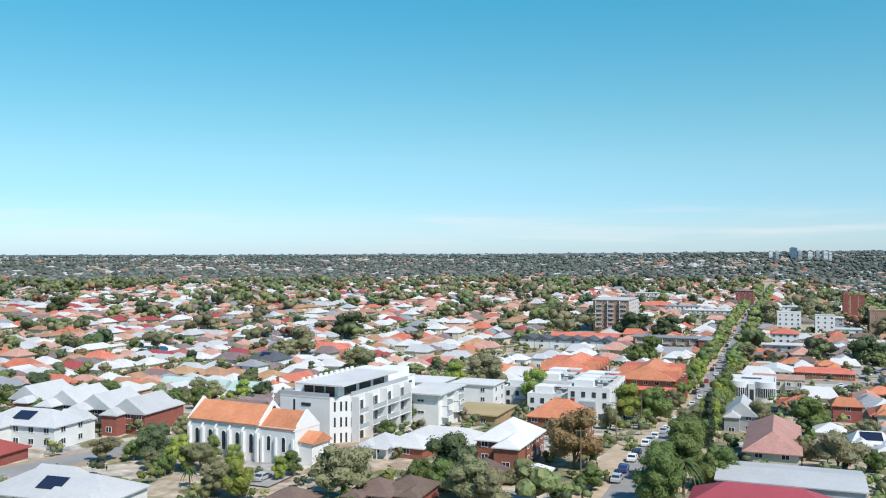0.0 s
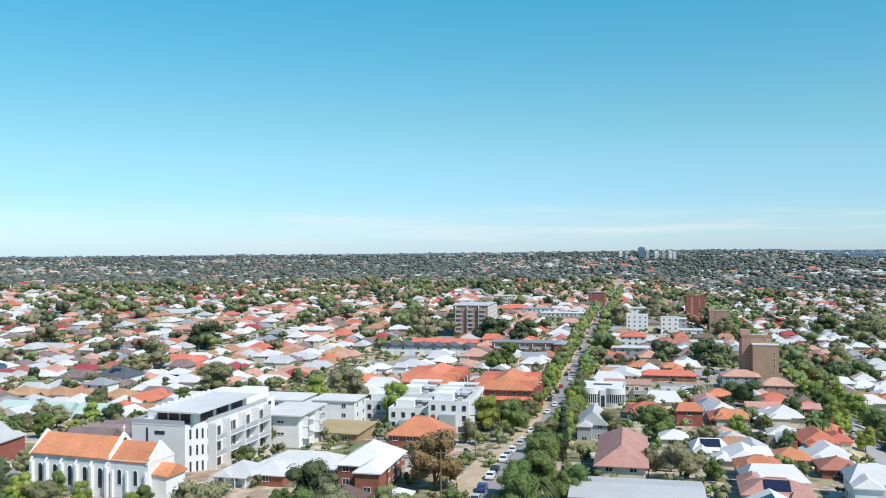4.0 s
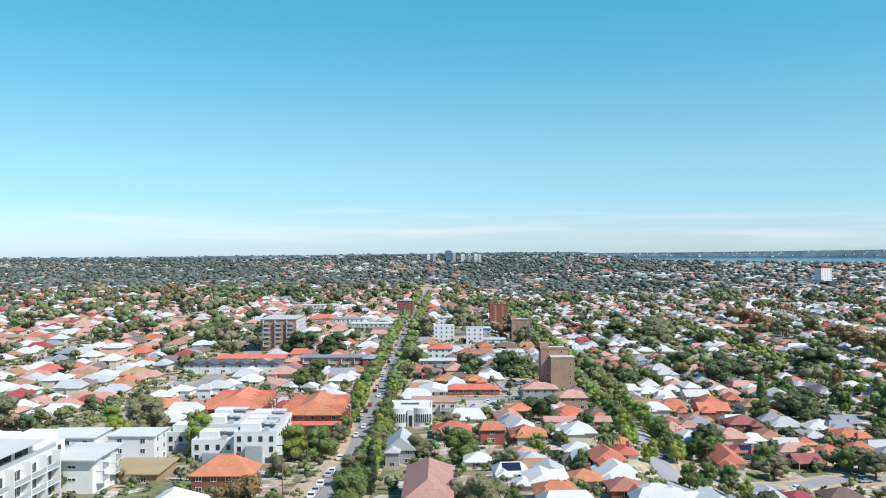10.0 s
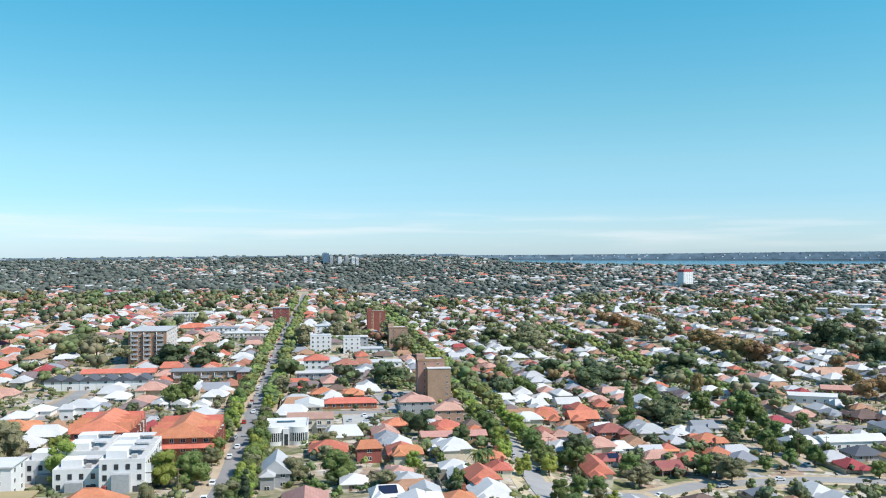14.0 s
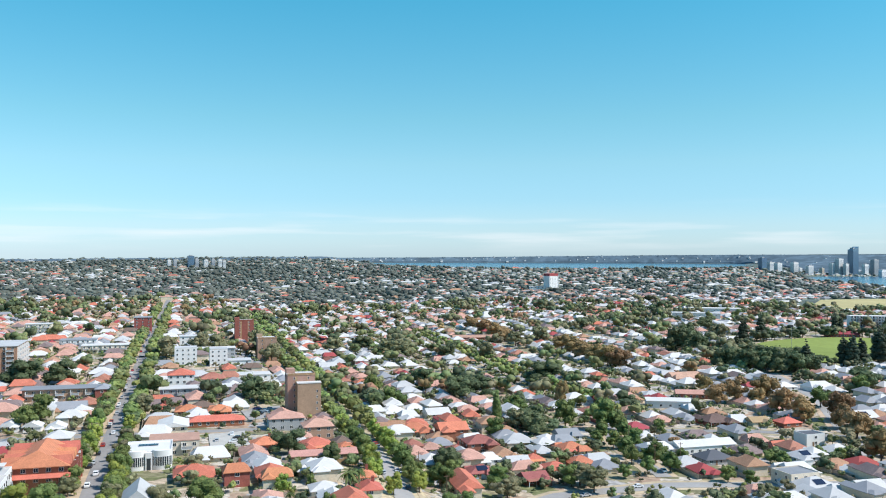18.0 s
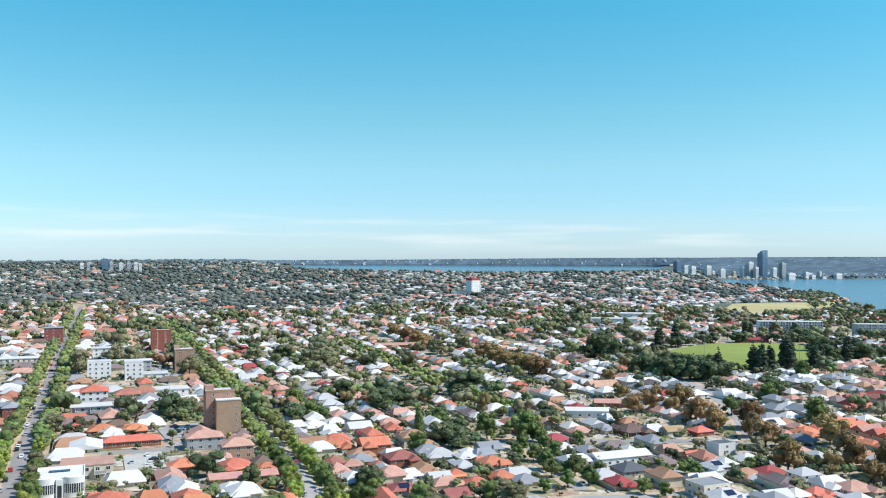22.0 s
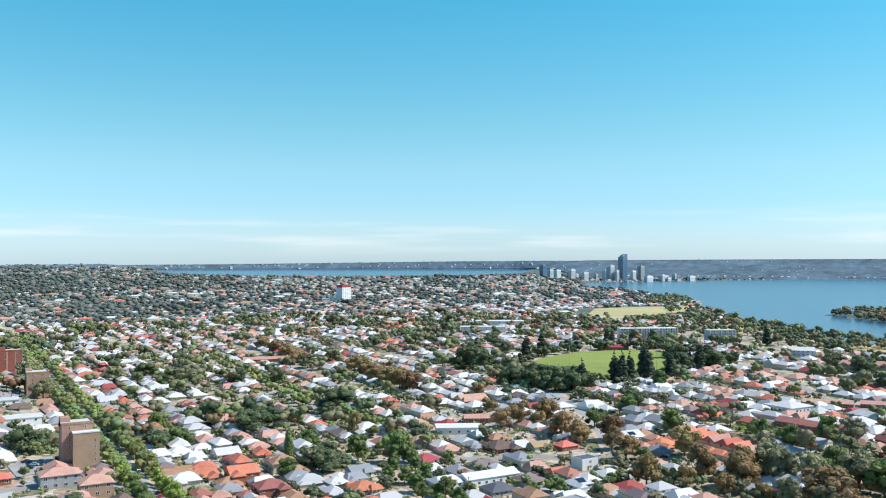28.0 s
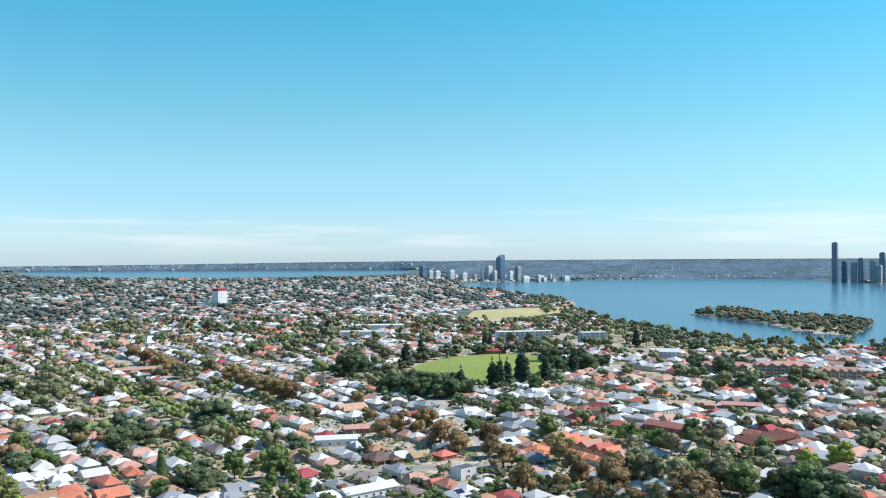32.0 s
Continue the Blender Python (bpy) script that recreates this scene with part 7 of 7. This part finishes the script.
# beyond the near blocks: roofs among trees, thinner with distance
deep_roofs, deep_trees = {}, Mesh()
r = 1500.0
while r < 4760:
    step = max(20.0, r * r / 160000.0 * 1.2)
    a = -52.0
    while a < 70:
        a += math.degrees(rng.uniform(8, 17) / r) * (1 + smooth(2500, 4500, r) * 0.5)
        rr = r + rng.uniform(0, step)
        x, y = polar(rr, a)
        if not far_ok(x, y) or (a > 35.5 and rr > 4150):
            continue
        z = ground(x, y)
        if 9 < a < 38 and rr > 3000 and (rr > 4650 or any(inside(x + u, y + v, BAY) for u, v in ((90, 150), (-90, 150), (0, 260)))):
            if rr < 4650 and rng.random() < 0.35:
                ragged(deep_trees, x, y, z + 1.0, rng.uniform(2, 3.5), rng)
            continue
        wooded = smooth(-30, -5, -a) * 0.12 + noise.noise((x / 420, y / 420, 3.0)) + 0.6 * noise.noise((x / 110, y / 110, 5.0)) + (0.15 if r > 3600 else 0)
        if rng.random() < 0.36 + 0.10 * smooth(-5, 25, a) - wooded * 0.5:
            m = deep_roofs.setdefault(rng.choice(("white", "white", "pale", "orange", "pink", "pale", "grey", "pink", "tan", "mauve")), Mesh())
            w, d, h = rng.uniform(7, 12.5), rng.uniform(6.5, 10), rng.uniform(2.6, 3.6)
            if rng.random() < 0.05:
                w, d, h = w * 2.4, d * 1.5, h * 1.7
            top = roof_on(Mesh(), x - w / 2, x + w / 2, y - d / 2, y + d / 2, z + h, d * 0.2, "hip", 0.4)
            m.add(top.v, top.f)
            far_box = Mesh().box(x - w / 2, x + w / 2, y - d / 2, y + d / 2, z - 3, z + h)
            deep_roofs.setdefault("walls", Mesh()).add(far_box.v, far_box.f)
        else:
            s = rng.choice((2.0, 2.4, 2.8, 3.2, 3.8, 4.6)) * (1 + r / 12000) * (1 + 0.35 * max(0, wooded))
            for _ in range(2):
                blob(deep_trees, x + rng.uniform(-1, 1) * s * 1.1, y + rng.uniform(-1, 1) * s, z + s * rng.uniform(0.7, 1.15), s * rng.uniform(0.9, 1.5), rng.uniform(0.5, 0.8), rng)
    r += step
for roof, m in deep_roofs.items():
    mat = WALLS["cream"] if roof == "walls" else ROOFS[roof]
    tagged(new("distant_houses", m.build("distant_houses", mat)), "distant house %s among trees" % ("walls" if roof == "walls" else "roofs of " + ROOF_WORDS[roof]), "houses", kind="stuff")
tagged(new("distant_trees", deep_trees.build("distant_trees", HAZY_WOOD_LEAVES, shade=True)), "distant tree cover to the horizon in haze-greyed green", "trees", kind="stuff")


# open ground in front of the landmarks
def keep_view(x, y, near, far, width=5.0):
    d = math.hypot(x, y)
    for k in range(near, far, 8):
        take(x - x / d * k, y - y / d * k, width)


for x, y, far in ((-12.5, 341, 60), (-46, 321, 50), (-77, 336, 60), (-57, 272, 40), (-73, 276, 40), (-103, 200, 40), (-94, 270, 40), (-119, 546, 60), (-105, 546, 60), (-66, 526, 50), (-54, 526, 50), (-80, 526, 50), (57, 456, 60), (45, 413, 40), (57, 394, 40), (-130, 507, 40), (-110, 507, 40), (648, 752, 50), (757, 815, 30), (735, 825, 30), (780, 805, 30), (815, 752, 30), (404, 232, 40), (238, 369, 40), (452, 345, 30), (287, 481, 40)):
    keep_view(x, y, 14, far)

for k in range(1, 6):
    take(-17.3 + 0.6 * k, 210.8 - 7.0 * k, 3.2)


# trees between the houses
def low_tree(seed, width, base, squash, sprays, size, clumps=4, rough=False):
    t_rng = random.Random(seed)
    centres = []
    for i in range(clumps):
        a = 2.4 * i + t_rng.uniform(-0.4, 0.4)
        rr = width * math.sqrt((i + 0.3) / clumps) * 0.7
        centres.append((rr * math.cos(a), rr * math.sin(a), base + (0.86 - base) * t_rng.uniform(0.3, 0.85), width * t_rng.uniform(0.42, 0.58), squash))
    m = Mesh()
    for c in centres:
        (lump if rough else blob)(m, c[0], c[1], c[2], c[3] * 0.85, c[4], t_rng)
    leafy(m, centres, sprays, size, t_rng)
    m.tube(0, 0, -0.1, base + 0.25, 0.03, 0.02, 4)
    return m


LOW = [low_tree(200 + i, 0.4 + 0.06 * (i % 3), 0.12, 0.9, 110, 0.05, 6, True) for i in range(6)]
NEAR_LOW = [low_tree(180 + i, 0.4 + 0.06 * (i % 3), 0.12, 0.9, 520, 0.032, 11, True) for i in range(6)]
LOWER = [low_tree(220 + i, 0.44 + 0.06 * (i % 3), 0.12, 0.85, 30, 0.07, 6) for i in range(6)]
near_mid = {k: Mesh() for k in ("olive", "green", "dark", "rust", "lime")}
FARTHER = [low_tree(260 + i, 0.44 + 0.06 * (i % 3), 0.12, 0.85, 12, 0.10, 4) for i in range(6)]
mid = {k: Mesh() for k in ("olive", "green", "dark", "rust", "lime")}


TINY = [low_tree(240 + i, 0.6, 0.02, 0.9, 16, 0.15, 2) for i in range(6)]


def stand(kind, x, y, s, small=False):
    src = (TINY if small else NEAR_LOW if math.hypot(x, y) < 340 else LOW if math.hypot(x, y) < 540 else LOWER if math.hypot(x, y) < 950 else FARTHER)[rng.randrange(6)]
    z, t = ground(x, y), rng.uniform(0, 6.28)
    c, q = math.cos(t) * s * rng.uniform(0.9, 1.2), math.sin(t) * s * rng.uniform(0.9, 1.2)
    (near_mid if math.hypot(x, y) < 540 and not small else mid)[kind].add([(x + c * a - q * b, y + q * a + c * b, z + e * s) for a, b, e in src.v], src.f)


count = 0
for _ in range(24000):
    a = rng.uniform(-52, 69)
    r = 1500 * math.sqrt(rng.uniform(0.007, 1))
    x, y = r * math.sin(radians(a)), r * math.cos(radians(a))
    if r < 125 or not far_ok(x, y) or near_road(x, y, 6.5):
        continue
    thick = noise.noise((x / 130, y / 130, 7.0)) + 0.45 * noise.noise((x / 45, y / 45, 2.0)) + 0.25 * smooth(700, 1400, r) - (0.12 if x < -60 and r < 520 else 0) + (0.16 if x > 150 and 300 < r < 850 else 0)
    if rng.random() > 0.50 - 0.13 * smooth(450, 700, r) + 0.1 * smooth(1000, 1500, r) + thick * 1.0:
        continue
    s = rng.choice((3, 3, 4, 4, 5, 5, 6, 7, 8, 10, 12, 14)) * (1 + 0.5 * max(0, thick))
    if not free(x, y, 0.2 + s * (0.24 if r < 330 else 0.15)):
        continue
    if s > 8 and r < 480:
        s = rng.uniform(4, 8)
    take(x, y, s * 0.2)
    if r < 300 and count < 130:
        kind = "bush" if s <= 5 else rng.choice("gum gum plane plane plane fig lime gum palm".split())
        if kind == "palm" and s > 8:
            kind = "gum"
        tree(kind, x, y, s, "garden trees")
        count += 1
    else:
        stand(rng.choices(("olive", "green", "dark", "rust"), (0.38, 0.38, 0.2, 0.04))[0], x, y, s * 1.05)

# street trees
for line, gap, kinds, side in ((ROADS[0][0], 9.0, "gum plane plane lime", 7.2), (ROADS[1][0], 8.0, "plane lime lime plane", 7.5), (ROADS[4][0], 16.0, "plane", 6.0)):
    for (ax, ay), (bx, by) in zip(line, line[1:]):
        d = math.hypot(bx - ax, by - ay)
        for i in range(int(d / gap)):
            t = (i + 0.5) * gap / d
            for sx in (-1, 1):
                x, y = ax + (bx - ax) * t + sx * side + rng.uniform(-0.8, 0.8), ay + (by - ay) * t + rng.uniform(-1.5, 1.5)
                if y < 150 or not free(x, y, 0.5) or rng.random() < 0.08 or y > 1300 or (ax < 0 and sx < 0 and y < 290) or (ax > 0 and y < 296):
                    continue
                if y < 430:
                    tree(rng.choice(kinds.split()), x, y, rng.uniform(7.5, 10.5), "street trees")
                else:
                    stand(rng.choice(("green", "lime", "lime")), x, y, rng.uniform(8.5, 11.0))

# low garden planting and fences round the nearer houses
for _ in range(12000):
    a, r = rng.uniform(-50, 64), 820 * math.sqrt(rng.uniform(0.03, 1))
    x, y = r * math.sin(radians(a)), r * math.cos(radians(a))
    if far_ok(x, y) and not near_road(x, y, 1.5) and free(x, y, 0.4):
        stand(rng.choice(("olive", "green", "lime", "green", "dark")), x, y, rng.uniform(1.5, 4.2), True)
for _ in range(420):
    x, y = rng.uniform(780, 1080), rng.uniform(480, 980)
    if inside(x, y, PARKS[2]) and free(x, y, 3) and noise.noise((x / 60, y / 60, 4.0)) > -0.15:
        stand(rng.choice(("dark", "olive", "green")), x, y, rng.uniform(8, 15))

# belts of trees along the park, the shore and the island
for _ in range(1700):
    x, y = rng.uniform(850, 1650), rng.uniform(480, 1700)
    if not inside(x, y, LAKE) and any(inside(x + u, y + v, LAKE) for u, v in ((70, 10), (40, 40), (90, -20), (25, -10))) and not inside(x - 40, y - 10, LAKE) and y < 1750:
        stand(rng.choice(("dark", "green", "olive")), x, y, rng.uniform(9, 14) + (3 if y < 800 else 0))
for _ in range(1300):
    x, y = rng.uniform(1150, 1560), rng.uniform(590, 1090)
    if inside(x, y, ISLAND) and (rng.random() < 0.75 or not inside(x + 15, y - 10, ISLAND)):
        stand(rng.choice(("dark", "olive", "rust", "dark")), x, y, rng.uniform(8, 13))
for _ in range(1700):
    x, y = rng.uniform(960, 1560), rng.uniform(1000, 1560)
    if not inside(x, y, LAKE) and not inside(x, y, PARKS[1]) and ((x - 1000) ** 2 / 110 ** 2 + (y - 1020) ** 2 / 60 ** 2 < 1 or (x - 1440) ** 2 / 120 ** 2 + (y - 1450) ** 2 / 60 ** 2 < 1):
        stand(rng.choice(("dark", "olive", "green")), x, y, rng.uniform(9, 13))
for i in range(150):
    a = i * 0.42 + rng.uniform(-0.1, 0.1)
    k = rng.uniform(1.06, 1.4)
    u, v = 118 * math.cos(a) * k, 67 * math.sin(a) * k
    x, y = 560 + u * math.cos(0.515) - v * math.sin(0.515), 660 + u * math.sin(0.515) + v * math.cos(0.515)
    if v < -20 and -90 < u < 60:
        continue
    stand(rng.choice(("dark", "dark", "olive")), x, y, rng.uniform(9, 15) if u > 0 else rng.uniform(7, 10))
FAR_OLIVE = paint("far_olive_leaves", (0.21, 0.205, 0.11), **FAR_LEAF)
FAR_DARK = paint("far_dark_leaves", (0.10, 0.125, 0.065), **FAR_LEAF)
FAR_LIME = paint("street_tree_leaves", (0.21, 0.25, 0.08), **FAR_LEAF)
FAR_RUST = paint("far_rust_leaves", (0.30, 0.19, 0.10), **FAR_LEAF)
for k, mat, words in (("olive", FAR_OLIVE, "olive-green trees between far houses"), ("green", FAR_LEAVES, "green trees between far houses"), ("dark", FAR_DARK, "dark green trees between far houses"), ("rust", FAR_RUST, "rust-brown trees between far houses"), ("lime", FAR_LIME, "bright green rows of far street trees")):
    tagged(new("far_trees", mid[k].build("far_trees", mat, shade=True)), words, "trees", kind="stuff")
    if near_mid[k].v:
        tagged(new("garden_trees", near_mid[k].build("garden_trees", mat)), words.replace("far houses", "the nearer houses").replace("far street", "street"), "trees", kind="stuff")

# far hills that close the view
hills, specks, hill_trees = Mesh(), Mesh(), Mesh()
for i in range(0, 421):
    a = -60 + i / 3.0
    x, y = math.sin(radians(a)), math.cos(radians(a))
    base = 24 + 58 * smooth(-35, 70, a)
    h = base - 1 + 3 * noise.noise((a * 0.08, 1.0, 0.0)) + 1.5 * noise.noise((a * 0.7, 4.0, 0.0)) + 1.2 * noise.noise((a * 3, 4.0, 0.0))
    bay = smooth(9, 11.5, a) * (1 - smooth(34, 39, a))
    start = 4330 - 150 * smooth(35, 40, a) + 180 * smooth(50, 56, a) + 470 * bay
    end = 4760 + 100 * bay
    cur = []
    low_z = min(ground(x * start, y * start) - 3, 40 - 55 * smooth(28, 38, a))
    low_z += (BAY_Z - 3 - low_z) * bay
    for k in range(9):
        r = start + (end - start) * k / 8
        z = low_z + (h - low_z) * (k / 8) ** 0.85
        if 0 < k < 8:
            z = max(z, ground(x * r, y * r) + 8 if a < 40 else z) + 2.5 * noise.noise((a * 1.3, r * 0.01, 2.0))
        cur.append((x * r, y * r, z))
        for _ in range(3 if k == 8 else 0):
            ragged(hill_trees, x * (r + rng.uniform(-30, 30)) + rng.uniform(-12, 12), y * r + rng.uniform(-40, 40), z + rng.uniform(-1.5, 0.0), rng.uniform(2, 3.6), rng)
        for _ in range(4 if k == 1 and a > 36 else 1):
            if 0 < k < 8 and rng.random() < (0.4 if k == 1 and a > 36 else 0.16) * (0.6 + 1.2 * noise.noise((a * 0.6, k * 0.5, 8.0))):
                b, (px, py) = rng.uniform(2, 5) * (1.8 if k == 1 else 1), polar(r, a + rng.uniform(-0.25, 0.25))
                specks.box(px - b, px + b, py - 6, py + 6, z - 6, z + rng.uniform(0.8, 3.0))
    cur.append((x * 4880, y * 4880, h - 14))
    hills.v += cur
    if i:
        n = len(hills.v) - 20
        hills.f += [(n + k, n + 10 + k, n + 11 + k, n + k + 1) for k in range(9)]
        hills.k += [0] * 9
# the blue is air haze painted into the colour of hills and crest trees
HAZE_HILLS = paint("far_haze_blue_hills", (0.10, 0.145, 0.18), rough=1.0, spec=0.0, grain=0.03, grain_amount=0.3, stain=0.008, stain_amount=0.25, spread=0.0)
tagged(new("backdrop", hills.build("backdrop", HAZE_HILLS)), "low wooded hills on the horizon, coloured in haze blue", "hills", kind="structure")

tagged(new("distant_houses", specks.build("distant_houses", FAR_WALL)), "pale houses dotted over the far hills", "houses", kind="stuff")

tagged(new("distant_trees", hill_trees.build("distant_trees", HAZE_HILLS, shade=True)), "tree cover over the far hills in their haze blue", "trees", kind="stuff")

# cars
for x, y, rot, c in ((-30.6, 168, 0, 1), (-30.7, 176, 0, 3), (-30.6, 186, 0, 0), (-30.7, 192, 0, 2), (-30.8, 206, 0, 0), (-30.8, 213, 0, 1), (-30.9, 222, 0, 0), (-31, 238, 0, 1), (-31, 245, 0, 0), (-32, 272, 0, 0),
                     (-30, 330, 0, 0), (-33, 352, 0, 1), (-33, 372, 0, 2), (-33, 392, 0, 4), (-31, 420, 0, 0), (-139.5, 172, 60, 0), (-137, 166, 20, 0), (-132, 172, 60, 0), (-98, 144, 0, 0), (-94, 144, 0, 1),
                     (20, 383, 90, 0), (22, 392, 90, 2), (13, 388, 0, 1), (20, 402, 0, 0), (38, 648, 0, 0), (42, 648, 0, 1), (46, 652, 0, 2), (42, 668, 0, 3), (46, 672, 0, 0), (50, 676, 0, 1), (45, 695, 0, 0), (50, 700, 0, 2), (44, 715, 0, 1), (49, 720, 0, 0), (33, 446, 60, 0), (36, 452, 60, 2), (39, 458, 60, 0), (42, 464, 60, 1), (36, 466, 60, 3), (-25, 300, 0, 1), (-31, 312, 0, 0), (-33.5, 345, 0, 2), (-29, 455, 0, 0), (-33, 470, 0, 1), (-29, 500, 0, 0), (122, 303, -70, 0), (150, 312, -80, 1), (176, 318, 90, 0),
                     (209, 397, -12, 0), (222, 436, -20, 1), (237, 478, -12, 0), (300, 392, 60, 0), (345, 357, 55, 2), (81, 330, -8, 0), (86, 352, -8, 1), (19, 166, 0, 2), (26, 170, 0, 0)):
    car(x, y, rot, c)


def far_car(x, y, rot, paint_index):
    ob = thing("car", x, y, rot, ("white", "silver", "black", "dark blue", "red")[paint_index] + " car parked along the street", "car", "parked cars", z=ground(x, y) + 0.2)
    part("body", CAR_BODY[paint_index], ob)
    part("cabin_glass", CAR_GLASS, ob)


car_rng = random.Random(31)
for line, side, near, far in ((ROADS[0][0], -3.0, 430, 900), (ROADS[0][0], 3.0, 330, 760), (ROADS[1][0], 3.4, 300, 620), (ROADS[1][0], -3.4, 320, 620), (ROADS[4][0], 3.0, 335, 620)):
    for (ax, ay), (bx, by) in zip(line, line[1:]):
        d = math.hypot(bx - ax, by - ay)
        u = car_rng.uniform(5, 30)
        while u < d:
            x, y = ax + (bx - ax) * u / d + side, ay + (by - ay) * u / d
            if near < y < far:
                far_car(x, y, -math.degrees(math.atan2(bx - ax, by - ay)), car_rng.choice((0, 0, 1, 1, 2, 3, 4)))
            u += car_rng.choice((6.5, 9, 22, 40, 60))


# power poles
POLE = Mesh().tube(0, 0, -1.5, 9.5, 0.16, 0.11, 8).build("power_pole", TIMBER)
ARM = Mesh().box(-1.1, 1.1, -0.06, 0.06, 8.8, 8.95).tube(-0.9, 0, 8.95, 9.15, 0.05, 0.05, 6).tube(0.9, 0, 8.95, 9.15, 0.05, 0.05, 6).build("crossarm", TIMBER)
for x, y in [(-38, 170 + i * 38) for i in range(9)] + [(90, 300 + i * 40) for i in range(6)] + [(202, 350), (213, 395), (232, 440), (246, 490), (280, 410), (330, 375), (215, 350)]:
    ob = new("power_pole", POLE)
    ob.matrix_basis = pose(x, y, ground(x, y), 0, 0, rng.uniform(-20, 20))
    tagged(ob, "weathered timber power pole with a crossarm", "pole", "power poles")
    part("crossarm", ARM, ob)
FLOOD = Mesh().tube(0, 0, -1, 24, 0.25, 0.14, 8).build("floodlight_mast", CONCRETE)
HEAD = Mesh().box(-1.6, 1.6, -0.2, 0.2, 23.6, 25.2).build("lamp_head", DARK_METAL)
for x, y in ((500, 640), (560, 590), (640, 660), (590, 750)):
    ob = new("floodlight_mast", FLOOD)
    ob.matrix_basis = pose(x, y, ground(x, y))
    tagged(ob, "tall slim floodlight mast beside the oval", "mast", "floodlights")
    part("lamp_head", HEAD, ob)
